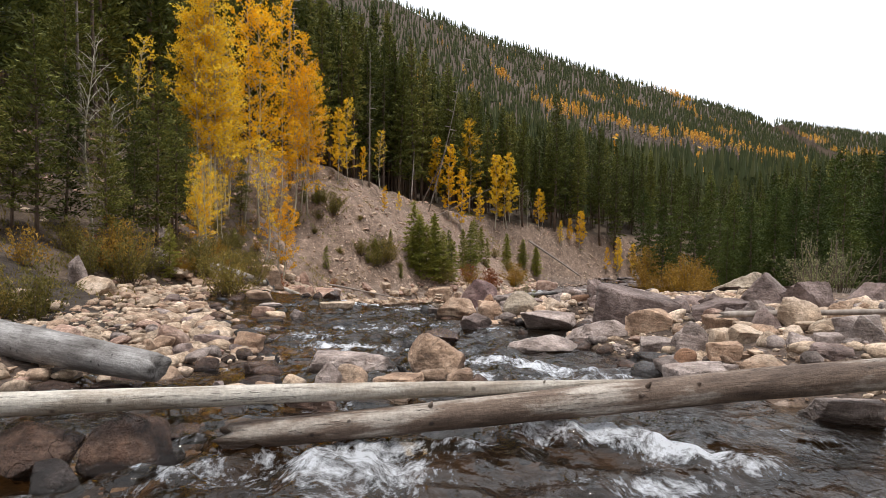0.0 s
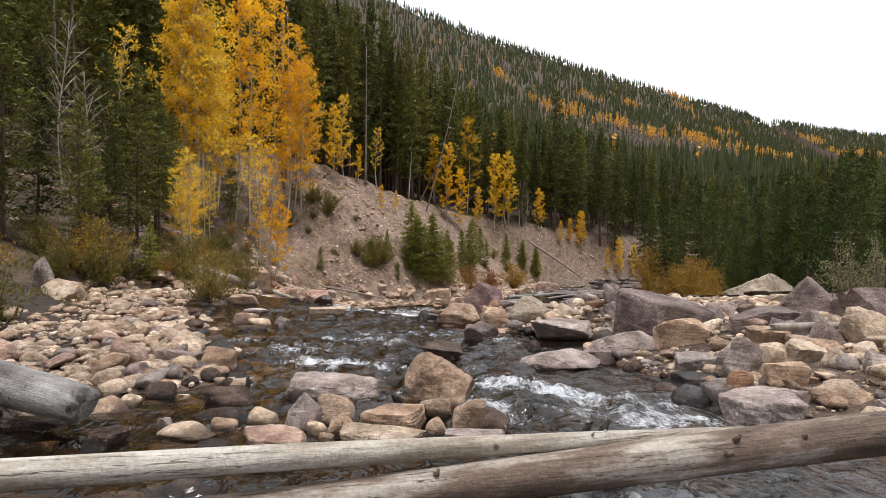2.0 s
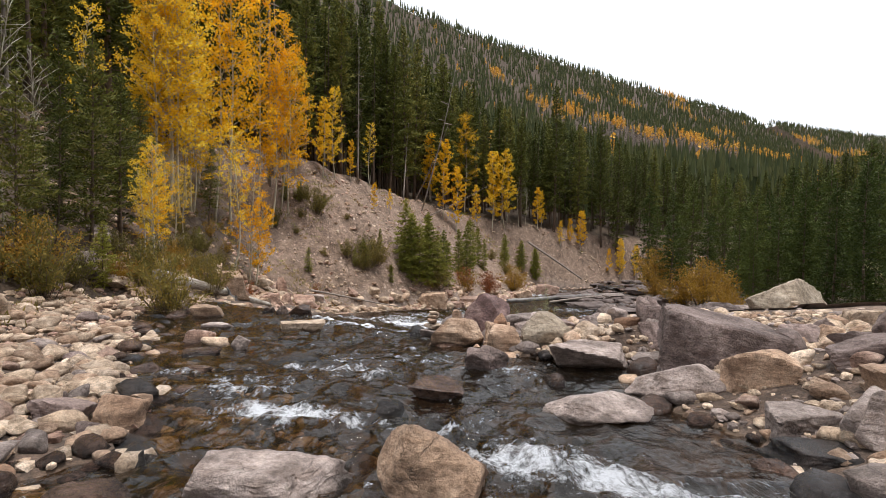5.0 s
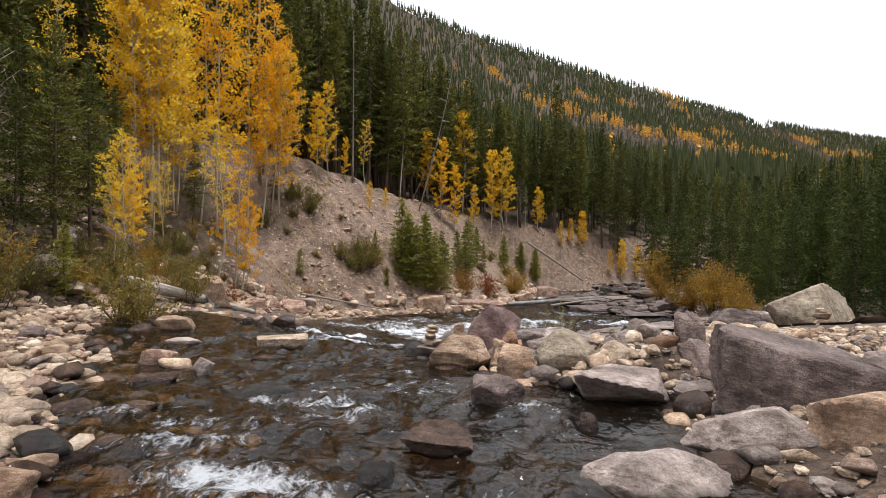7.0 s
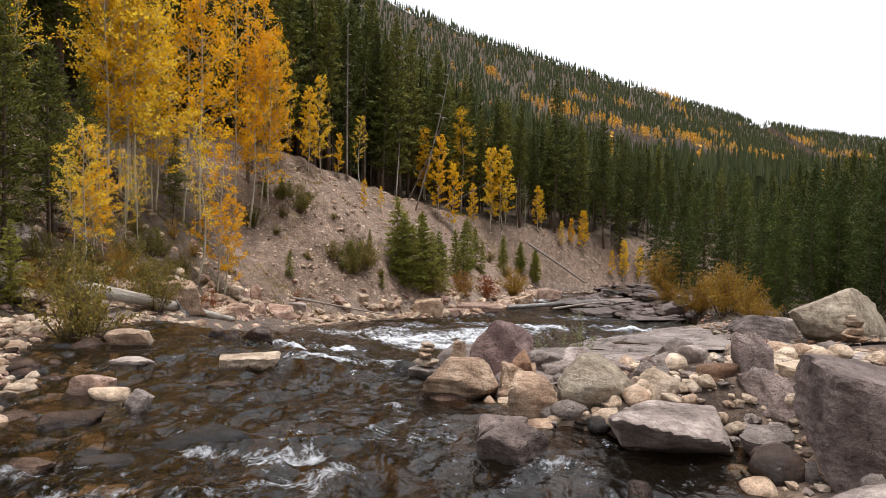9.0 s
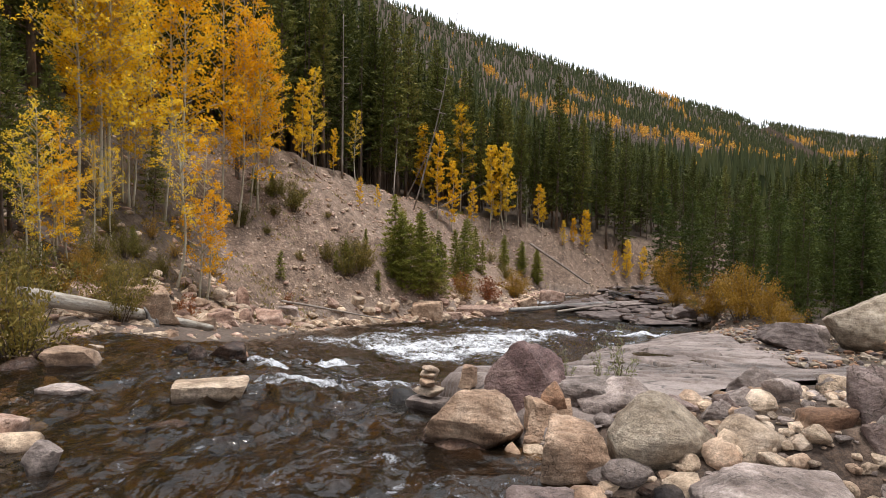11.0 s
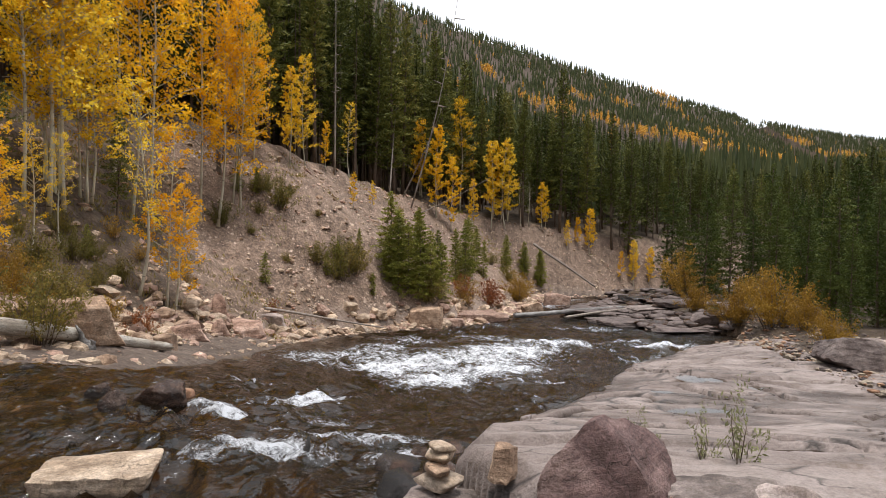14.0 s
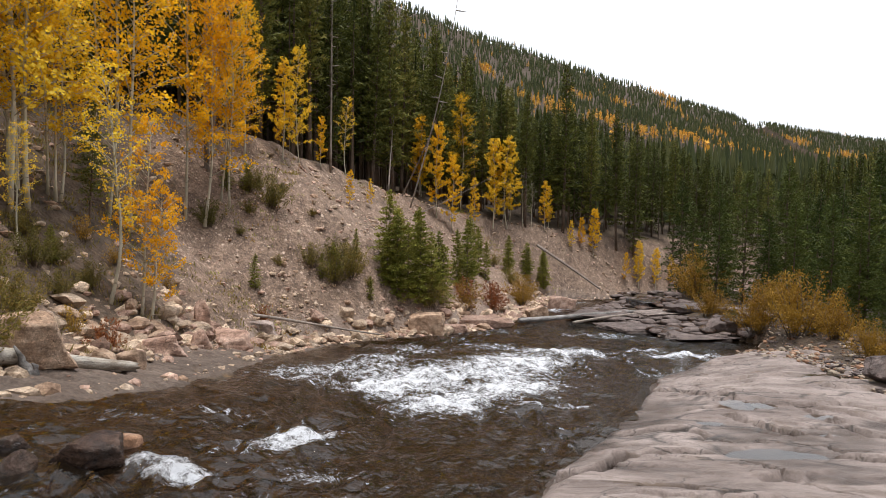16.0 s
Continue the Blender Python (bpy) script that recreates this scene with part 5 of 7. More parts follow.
def plant(name, meshes, x, y, scale, label, category, turn=None, group="", sink=0.0, lean=0.0):
    """A tree as one thing: its foot on the ground, trunk and crown as parts."""
    PLANTED.append((name, x, y))
    e = new(name)
    a = (x * 57.3 + y * 91.7) % 360 if turn is None else turn
    e.matrix_world = pose(x, y, float(land(x, y)) - sink, 0, lean, a) @ Matrix.Scale(scale, 4)
    tagged(e, label, category, group)
    for n, me in zip(("trunk", "crown"), meshes):
        if me:
            part(n, me, e)
    return e


# kinds, built once each
PINES = [conifer_meshes(9, .21, b, 130, 52, .115, NEEDLES, 100 + k) for k, b in enumerate((.16, .22, .12, .3))]
LOWPINES = [conifer_meshes(9, .2, .03, 140, 62, .105, PINEGREEN, 150 + k) for k in range(3)]
SAPLINGS = [conifer_meshes(2.6, s, .02, 100, 46, .055, YOUNG, 200 + k) for k, s in enumerate((.25, .29, .22))]
SPRUCES = [conifer_meshes(17, s, b, 160, 34, .2, NEEDLES, 300 + k) for k, (s, b) in enumerate(((.13, .18), (.12, .3), (.15, .12), (.11, .4), (.10, .25)))]
ASPENS = [aspen_meshes(10, .15, 5200, 400 + k, low, blade=.047, thick=.75, limbs=50) for k, low in enumerate((.16, .22, .12))]
CLUMPS = [aspen_meshes(10, .12, 6600, 410 + k, .18, stems=3, blade=.047, thick=.55, limbs=66) for k in range(2)]
AMBERS = [aspen_meshes(10, .13, 6600, 415 + k, .2, mat=AMBER, stems=2, blade=.047, thick=.55, limbs=62) for k in range(2)]
SMALLS = [aspen_meshes(4.5, .125, 2100, 420 + k, .1, mat=YELLOW, blade=.05, limbs=36) for k in range(3)]
THIN = [aspen_meshes(7, .15, 1500, 430 + k, .3, blade=.04, limbs=34) for k in range(2)]
LOWGOLD = [aspen_meshes(6, .17, 4200, 435 + k, .12, mat=AMBER, stems=2, blade=.038, limbs=40, lean=.05) for k in range(2)]
NAKED = [aspen_meshes(7, .26, 0, 440 + k, .25, limbs=32, thick=.8) for k in range(2)]


def snag(x, y, h, label, lean=0.0, r=.0075, mat=GREYBARK, seed=1, turn=None):
    """A dead standing trunk with broken stubs."""
    rng = np.random.default_rng(seed)
    zs = np.linspace(-.3, h, 9)
    e = tagged(new("dead_tree"), label, "tree")
    e.matrix_world = pose(x, y, float(land(x, y)), 0, lean, seed * 47 % 360 if turn is None else turn)
    part("trunk", mesh_of("trunk", *tube(np.stack([.02 * h * np.sin(zs / h * 3), 0 * zs, zs], 1), np.linspace(r * h, r * .25 * h, 9), 8), mat), e)
    for k in range(9):
        z, a = h * rng.uniform(.3, .95), rng.uniform(0, 6.28)
        d = np.array([math.cos(a), math.sin(a), rng.uniform(-.3, .3)]) * h * rng.uniform(.02, .07)
        p = np.array([.02 * h * math.sin(z / h * 3), 0, z])
        part("branch_stub", mesh_of("branch_stub", *tube([p, p + d * .6, p + d], [.0035 * h, .0022 * h, .001 * h], 4), mat), e)




# ---- trees one by one, along the cut bank and its foot ----
plant("aspen_tree", THIN[0], -9.08, 29.25, 0.93, "slender pale aspen with few leaves on its upper limbs", "tree")
plant("aspen_tree", LOWGOLD[0], -8.69, 30.22, 0.95, "leaning aspen with low sprays of amber leaves", "tree", turn=0)
plant("aspen_tree", ASPENS[1], -12.39, 30.77, 0.97, "tall aspen with golden autumn leaves and pale trunk", "tree")
plant("aspen_tree", CLUMPS[0], -12.05, 31.27, 0.95, "clump of tall aspen stems with orange-gold leaves", "tree")
plant("aspen_tree", ASPENS[2], -12.69, 30.49, 1.05, "tall aspen with golden autumn leaves and pale trunk", "tree")
plant("aspen_tree", THIN[1], -13.30, 35.76, 1.25, "slender aspen with only few yellow leaves", "tree")
plant("aspen_tree", CLUMPS[1], -11.80, 29.98, 1.39, "clump of tall aspen stems with orange-gold leaves", "tree")
plant("aspen_tree", AMBERS[0], -11.79, 34.20, 1.50, "clump of tall aspen stems with orange-gold leaves", "tree")
plant("aspen_tree", AMBERS[1], -10.90, 38.76, 1.44, "clump of tall aspen stems with orange-gold leaves", "tree")
plant("aspen_tree", AMBERS[0], -10.05, 40.71, 1.2, "tall aspen with golden autumn leaves and pale trunk", "tree")
plant("aspen_tree", ASPENS[1], -12.43, 29.05, 1.01, "tall aspen with golden autumn leaves and pale trunk", "tree")
plant("aspen_tree", THIN[0], -13.74, 26.32, 0.95, "slender aspen with only few yellow leaves", "tree")
plant("aspen_tree", THIN[1], -8.96, 21.81, 0.61, "slender aspen with only few yellow leaves", "tree")
plant("aspen_tree", THIN[0], -9.35, 21.72, 0.49, "slender aspen with only few yellow leaves", "tree")
plant("aspen_tree", ASPENS[2], -9.86, 43.60, 0.79, "tall aspen with golden autumn leaves and pale trunk", "tree")
plant("aspen_tree", THIN[1], -10.44, 43.00, 0.79, "slender aspen with only few yellow leaves", "tree")
plant("aspen_tree", ASPENS[0], -7.74, 47.12, 0.68, "tall aspen with golden autumn leaves and pale trunk", "tree")
plant("young_aspen", SMALLS[0], -8.33, 45.52, 1.20, "young aspen full of bright yellow leaves", "tree")
plant("young_aspen", SMALLS[1], -6.96, 49.72, 0.69, "young aspen full of bright yellow leaves", "tree")
plant("aspen_tree", THIN[0], -5.73, 52.19, 0.73, "slender aspen with only few yellow leaves", "tree")
plant("young_aspen", SMALLS[2], -4.82, 47.60, 0.50, "young aspen full of bright yellow leaves", "tree")
plant("young_aspen", SMALLS[0], -3.87, 49.98, 0.40, "young aspen full of bright yellow leaves", "tree")
plant("young_aspen", SMALLS[1], -0.92, 67.81, 1.55, "young aspen full of bright yellow leaves", "tree")
plant("young_aspen", SMALLS[2], 1.89, 60.51, 1.38, "young aspen full of bright yellow leaves", "tree")
plant("aspen_tree", ASPENS[1], 2.96, 67.01, 1.06, "tall aspen with golden autumn leaves and pale trunk", "tree")
plant("young_aspen", SMALLS[0], 6.26, 67.83, 1.59, "young aspen full of bright yellow leaves", "tree")
plant("young_aspen", SMALLS[1], 7.80, 68.38, 1.55, "young aspen full of bright yellow leaves", "tree")
plant("bare_aspen", NAKED[0], 9.16, 68.95, 0.83, "leafless grey aspen with thin bare branches", "tree")
plant("bare_aspen", NAKED[1], 7.05, 67.68, 0.71, "leafless grey aspen with thin bare branches", "tree")
plant("bare_aspen", NAKED[0], 10.05, 69.24, 0.62, "leafless grey aspen with thin bare branches", "tree")
plant("young_aspen", SMALLS[2], 12.19, 71.41, 0.92, "young aspen full of bright yellow leaves", "tree")
plant("young_aspen", SMALLS[0], 16.91, 71.41, 1.00, "young aspen full of bright yellow leaves", "tree")
plant("young_aspen", SMALLS[1], 15.58, 71.28, 0.65, "young aspen full of bright yellow leaves", "tree")
plant("young_aspen", SMALLS[2], 14.28, 70.29, 0.65, "young aspen full of bright yellow leaves", "tree")
plant("young_aspen", SMALLS[0], 21.77, 71.64, 1.04, "young aspen full of bright yellow leaves", "tree")
plant("young_aspen", SMALLS[1], 20.29, 71.17, 0.67, "young aspen full of bright yellow leaves", "tree")
plant("young_aspen", SMALLS[2], 23.86, 72.43, 0.92, "young aspen full of bright yellow leaves", "tree")
plant("young_aspen", SMALLS[0], 25.83, 73.23, 0.72, "young aspen full of bright yellow leaves", "tree")
plant("young_aspen", SMALLS[1], 28.96, 74.59, 0.89, "young aspen full of bright yellow leaves", "tree")
plant("bare_aspen", NAKED[1], -11.65, 19.21, 0.97, "leafless grey aspen with thin bare branches", "tree")
plant("bare_aspen", NAKED[0], -11.88, 20.60, 0.72, "leafless grey aspen with thin bare branches", "tree")
plant("pine_tree", PINES[0], -12.15, 17.25, 0.74, "dark green pine on the stony slope", "tree")
plant("pine_tree", PINES[1], -12.83, 17.15, 0.54, "dark green pine on the stony slope", "tree")
plant("pine_tree", PINES[2], -12.42, 18.95, 0.61, "dark green pine on the stony slope", "tree")
plant("pine_tree", PINES[3], -11.60, 22.69, 0.55, "dark green pine on the stony slope", "tree")
plant("pine_tree", PINES[0], -11.40, 24.30, 0.63, "dark green pine on the stony slope", "tree")
plant("pine_tree", PINES[1], -11.75, 21.66, 0.66, "dark green pine on the stony slope", "tree")
plant("pine_tree", PINES[2], -11.26, 19.86, 0.38, "dark green pine on the stony slope", "tree")
plant("pine_tree", PINES[3], -11.84, 26.76, 0.55, "dark green pine on the stony slope", "tree")
plant("pine_tree", PINES[0], -12.66, 15.89, 0.62, "dark green pine on the stony slope", "tree")
plant("pine_tree", PINES[1], -11.32, 32.19, 0.45, "dark green pine on the stony slope", "tree")
plant("pine_sapling", SAPLINGS[0], -9.35, 19.71, 0.74, "small bright green pine on the gravel bank", "tree")
plant("pine_sapling", SAPLINGS[1], -7.78, 38.55, 0.59, "small bright green pine on the gravel bank", "tree")
plant("pine_sapling", SAPLINGS[2], -3.05, 41.83, 0.46, "small bright green pine on the gravel bank", "tree")
plant("pine_sapling", SAPLINGS[0], -2.18, 43.56, 1.79, "small bright green pine on the gravel bank", "tree")
plant("pine_sapling", SAPLINGS[1], -1.73, 43.58, 1.50, "small bright green pine on the gravel bank", "tree")
plant("pine_sapling", SAPLINGS[2], -0.83, 44.07, 1.53, "small bright green pine on the gravel bank", "tree")
plant("pine_sapling", SAPLINGS[0], 0.41, 44.65, 1.44, "small bright green pine on the gravel bank", "tree")
plant("pine_sapling", SAPLINGS[1], 2.77, 53.00, 1.59, "small bright green pine on the gravel bank", "tree")
plant("pine_sapling", SAPLINGS[2], 3.67, 56.46, 1.32, "small bright green pine on the gravel bank", "tree")
plant("pine_sapling", SAPLINGS[0], 10.80, 66.28, 1.36, "small bright green pine on the gravel bank", "tree")
plant("pine_sapling", SAPLINGS[1], 9.18, 66.28, 1.15, "small bright green pine on the gravel bank", "tree")
plant("pine_sapling", SAPLINGS[2], 7.26, 64.86, 0.88, "small bright green pine on the gravel bank", "tree")
plant("pine_sapling", SAPLINGS[0], -4.85, 41.58, 0.75, "small bright green pine on the gravel bank", "tree")
plant("pine_sapling", SAPLINGS[1], -5.37, 41.38, 0.48, "small bright green pine on the gravel bank", "tree")
plant("pine_sapling", SAPLINGS[2], -3.93, 43.16, 0.51, "small bright green pine on the gravel bank", "tree")
plant("pine_sapling", SAPLINGS[0], -10.38, 28.75, 0.41, "small bright green pine on the gravel bank", "tree")
plant("pine_sapling", SAPLINGS[1], -10.09, 41.54, 0.64, "small bright green pine on the gravel bank", "tree")
plant("pine_sapling", SAPLINGS[2], -9.26, 41.97, 0.54, "small bright green pine on the gravel bank", "tree")
plant("pine_sapling", SAPLINGS[0], -1.74, 42.93, 1.68, "small bright green pine on the gravel bank", "tree")
plant("pine_sapling", SAPLINGS[1], -1.21, 43.14, 1.57, "small bright green pine on the gravel bank", "tree")
plant("pine_sapling", SAPLINGS[2], -0.65, 43.39, 1.92, "small bright green pine on the gravel bank", "tree")
plant("pine_sapling", SAPLINGS[0], -0.02, 43.75, 1.48, "small bright green pine on the gravel bank", "tree")
plant("pine_sapling", SAPLINGS[1], 0.71, 44.35, 1.32, "small bright green pine on the gravel bank", "tree")
plant("pine_sapling", SAPLINGS[2], 1.71, 49.05, 1.39, "small bright green pine on the gravel bank", "tree")
plant("pine_sapling", SAPLINGS[0], 2.37, 49.85, 1.65, "small bright green pine on the gravel bank", "tree")
plant("pine_sapling", SAPLINGS[1], -2.22, 43.13, 1.20, "small bright green pine on the gravel bank", "tree")
plant("pine_sapling", SAPLINGS[2], 4.25, 56.24, 1.11, "small bright green pine on the gravel bank", "tree")
plant("pine_sapling", SAPLINGS[0], 6.91, 62.66, 1.31, "small bright green pine on the gravel bank", "tree")
plant("pine_sapling", SAPLINGS[1], 9.19, 66.07, 1.14, "small bright green pine on the gravel bank", "tree")
plant("pine_sapling", SAPLINGS[2], 10.72, 66.32, 1.36, "small bright green pine on the gravel bank", "tree")
plant("spruce_tree", SPRUCES[0], 13.75, 71.60, 1.00, "tall conifer with a bare lower trunk above the bank", "tree")
plant("spruce_tree", SPRUCES[1], 19.77, 72.99, 0.86, "tall conifer with a bare lower trunk above the bank", "tree")
plant("spruce_tree", SPRUCES[2], 21.76, 73.36, 0.81, "tall conifer with a bare lower trunk above the bank", "tree")
plant("spruce_tree", SPRUCES[3], 9.43, 69.09, 0.77, "tall conifer with a bare lower trunk above the bank", "tree")
plant("spruce_tree", SPRUCES[4], 26.95, 75.65, 0.75, "tall conifer with a bare lower trunk above the bank", "tree")
plant("spruce_tree", SPRUCES[0], 6.76, 68.32, 0.69, "tall conifer with a bare lower trunk above the bank", "tree")
plant("aspen_tree", LOWGOLD[0], -10.19, 24.83, 0.66, "low aspen full of golden leaves", "tree")
plant("aspen_tree", LOWGOLD[1], -10.55, 24.93, 0.62, "low aspen full of golden leaves", "tree")
plant("aspen_tree", THIN[1], -10.27, 26.15, 0.48, "slender aspen with only few yellow leaves", "tree")
plant("aspen_tree", THIN[0], -10.65, 27.93, 0.46, "slender aspen with only few yellow leaves", "tree")
plant("young_aspen", SMALLS[0], -0.74, 67.21, 1.63, "young aspen full of bright yellow leaves", "tree")
plant("young_aspen", SMALLS[1], 0.58, 60.64, 1.63, "young aspen full of bright yellow leaves", "tree")
plant("young_aspen", SMALLS[0], 4.02, 65.01, 0.95, "young aspen full of bright yellow leaves", "tree")
plant("young_aspen", SMALLS[1], 6.02, 66.91, 1.77, "young aspen full of bright yellow leaves", "tree")
plant("young_aspen", SMALLS[2], 7.38, 67.77, 1.81, "young aspen full of bright yellow leaves", "tree")
plant("young_aspen", SMALLS[0], 11.54, 69.91, 1.04, "young aspen full of bright yellow leaves", "tree")
plant("young_aspen", SMALLS[1], 15.55, 71.40, 0.59, "young aspen full of bright yellow leaves", "tree")
plant("young_aspen", SMALLS[2], 17.30, 72.07, 0.89, "young aspen full of bright yellow leaves", "tree")
plant("young_aspen", SMALLS[0], 22.05, 72.31, 0.71, "young aspen full of bright yellow leaves", "tree")
plant("young_aspen", SMALLS[1], 24.30, 73.23, 0.54, "young aspen full of bright yellow leaves", "tree")
plant("pine_tree", PINES[0], -10.55, 18.13, 0.56, "bushy green pine on the stony slope", "tree")
plant("pine_tree", PINES[1], -10.68, 19.79, 0.49, "bushy green pine on the stony slope", "tree")
plant("pine_tree", PINES[2], -10.43, 21.01, 0.69, "bushy green pine on the stony slope", "tree")
plant("pine_tree", PINES[1], -10.57, 22.88, 0.62, "bushy green pine on the stony slope", "tree")
plant("pine_tree", LOWPINES[0], 16.34, 33.12, 0.46, "bushy dark green pine beside the bare slab", "tree")
plant("pine_tree", LOWPINES[1], 18.42, 34.36, 0.65, "bushy dark green pine beside the bare slab", "tree")
plant("pine_tree", LOWPINES[2], 20.10, 34.94, 0.74, "bushy dark green pine beside the bare slab", "tree")
plant("pine_tree", LOWPINES[0], 18.22, 36.93, 0.48, "bushy dark green pine beside the bare slab", "tree")
snag(-11.04, 42.30, 12.0, "tall grey dead trunk at the bank top", seed=1)
snag(-6.50, 50.59, 11.7, "tall grey dead trunk among conifers", seed=2)
snag(-10.68, 111.45, 18.0, "reddish dead trunk among conifers", seed=3, mat=BARK)
snag(-15.01, 25.35, 13.6, "tall reddish bare trunk on the slope", seed=4, mat=BARK)
snag(-14.67, 23.68, 11.5, "tall bare trunk on the slope", seed=5)
snag(-11.08, 41.72, 18.0, "tall grey bare trunk behind aspens", seed=6)
snag(-3.2, 57.5, 9.0, "leaning dead trunk on the bank top", lean=-28, seed=21)
snag(-2.2, 58.5, 8.0, "leaning dead trunk on the bank top", lean=33, seed=22)
snag(-1.2, 57.0, 7.0, "fallen dead trunk on the bank top", lean=62, seed=23)
snag(-1.51, 58.0, 17.1, "slanting dead trunk with bare twigs", lean=11.7, r=.0042, seed=24, turn=0)


# ---- the woods ----
def clear_of(x, y, taken, gap):
    return all((x - a) ** 2 + (y - b) ** 2 > gap * gap for a, b in taken)


def crest_of(y):
    return np.interp(y, (0, 18, 28, 36, 47, 58, 76, 95, 160), (9, 7, 6.8, 7.0, 6.5, 4.6, .8, -1.2, -3))


CAP = ((-60, .9), (-5, .40), (0, .33), (4, .255), (9, .205), (17, .175), (22, .135), (27, .10), (31, .095), (35, .125), (50, .15))


def room_for(x, y):
    """How high a tree may stand here, so that the wooded hill shows above it, and the way clear to the golden trees."""
    a, far = math.degrees(math.atan2(x + .3, y - 7)), math.hypot(x, y - 7)
    return far * float(np.interp(a, [c[0] for c in CAP], [c[1] for c in CAP])) + 2.1 - float(land(x, y)), a, far


def screens(x, y, a, far):
    return any(n in ("aspen_tree", "young_aspen", "bare_aspen") and q > 47 and math.hypot(p, q - 7) > far and abs(math.degrees(math.atan2(p + .3, q - 7)) - a) < 1.1 for n, p, q in PLANTED)


def stand_of_conifers():
    """Single tall conifers behind the cut bank, and the pines on the level ground across the stream."""
    rng = np.random.default_rng(5)
    taken, made = [], 0
    for k in range(9000):
        if made >= 230:
            break
        y = rng.uniform(27, 98)
        x = left_edge(y) - rng.uniform(5, 40)
        z = float(land(x, y))
        if z < crest_of(y) + .15 or not clear_of(x, y, taken, 1.7) or abs(math.degrees(math.atan2(x, y))) > 47:
            continue
        if -12.5 < x < -8.5 and 28 < y < 44:
            continue
        if x < -9 and y < 46 and rng.uniform() < .45:
            continue
        high, a, far = room_for(x, y)
        size = min(rng.uniform(.8, 1.4), high / 17 * rng.uniform(.78, 1.0))
        if size < .34 or screens(x, y, a, far):
            continue
        taken.append((x, y))
        i = int(rng.integers(0, 5))
        plant("spruce_tree", SPRUCES[i], x, y, size, "tall dark conifer with a bare lower trunk", "tree", group="conifers on the hillside", lean=rng.normal(0, 1.2))
        made += 1
    made = 0
    for k in range(3000):
        if made >= 42:
            break
        y = rng.uniform(15, 46)
        x = -14.0 - rng.uniform(0, 1) ** 1.3 * 18 - .05 * y
        if not clear_of(x, y, taken, 1.7) or math.degrees(math.atan2(-x, y)) > 52:
            continue
        taken.append((x, y))
        kind = PINES[int(rng.integers(0, 4))] if rng.uniform() < .55 else SPRUCES[int(rng.integers(0, 5))]
        plant("pine_tree", kind, x, y, rng.uniform(.75, 1.15), "dark green conifer on the stony slope", "tree", group="conifers on the slope")
        made += 1
    taken, made = [], 0
    for k in range(4000):
        if made >= 100:
            break
        y = rng.uniform(27, 82)
        x = max(right_edge(y) + 2.5, 15.0 + .09 * y) + rng.uniform(0, 1) ** 2.0 * 30
        if y > 60 and x < 30 or math.degrees(math.atan2(x, y)) > 50 or not clear_of(x, y, taken, 1.7):
            continue
        taken.append((x, y))
        size = min(rng.uniform(.6, 1.1), room_for(x, y)[0] / 9 * rng.uniform(.75, 1.05))
        plant("pine_tree", LOWPINES[int(rng.integers(0, 3))], x, y, max(size, .3), "dark green pine beside the autumn willows", "tree", group="pines across the stream")
        made += 1


stand_of_conifers()


def joined_trees(name, places, mats, shapes, label):
    """Woods too thick to count: many low trees in one mesh."""
    out = {}
    bags = [Bag() for _ in mats]
    for (x, y, z, s, a, kind) in places:
        c, n = math.cos(a), math.sin(a)
        for b, (v, f) in zip(bags, shapes[kind]):
            if len(v):
                p = np.stack([(v[:, 0] * c - v[:, 1] * n) * s + x, (v[:, 0] * n + v[:, 1] * c) * s + y, v[:, 2] * s + z], 1)
                b.v.append(p)
                b.f.append(np.asarray(f) + b.n)
                b.n += len(p)
    e = tagged(new(name), label, "woods", kind="stuff")
    for b, m, n in zip(bags, mats, ("foliage", "stems")):
        if b.n:
            part(n, mesh_of(n, np.concatenate(b.v), np.concatenate(b.f), m, True), e)["kind"] = "stuff"


def low_conifer(blades, seed, h=16, spread=.13, blade=.95, bare=.15):
    rng = np.random.default_rng(seed)
    g = bare + (1 - bare) * rng.uniform(0, 1, blades) ** .85
    r = spread * h * (1 - g) ** .8 * (.55 + .45 * np.sin(g * 60) ** 2) * rng.uniform(.25, 1.0, blades) ** .6
    a = np.arange(blades) * 2.399 + rng.normal(0, .3, blades)
    c = np.stack([r * np.cos(a), r * np.sin(a), g * h], 1)
    v = np.stack([np.cos(a), np.sin(a), rng.uniform(-.7, .5, blades)], 1) + rng.normal(0, .25, (blades, 3))
    v /= np.linalg.norm(v, axis=1)[:, None]
    w = np.cross(v, (0, 0, 1)) + rng.normal(0, .35, (blades, 3))
    w /= np.linalg.norm(w, axis=1)[:, None]
    size = (blade * rng.uniform(.7, 1.25, blades) * (.45 + .75 * (1 - g)))[:, None]
    q = np.stack([c - v * size * .9, c + w * size * .2, c + v * size, c - w * size * .2], 1).reshape(-1, 3)
    top = np.array([[.14, 0, h * .86], [-.1, .14, h * .86], [-.1, -.14, h * .86], [0, 0, h * 1.03]])
    i = 4 * np.arange(blades + 1)
    f = np.stack([i, i + 1, i + 2, i + 3], 1)
    stem = np.array([[.16, 0, -1], [-.1, .14, -1], [-.1, -.14, -1], [.03, 0, h * .8], [-.03, .03, h * .8], [-.03, -.03, h * .8]])
    sf = np.array([[0, 1, 4, 3], [1, 2, 5, 4], [2, 0, 3, 5]])
    return (np.concatenate([q, top]), f), (stem, sf)


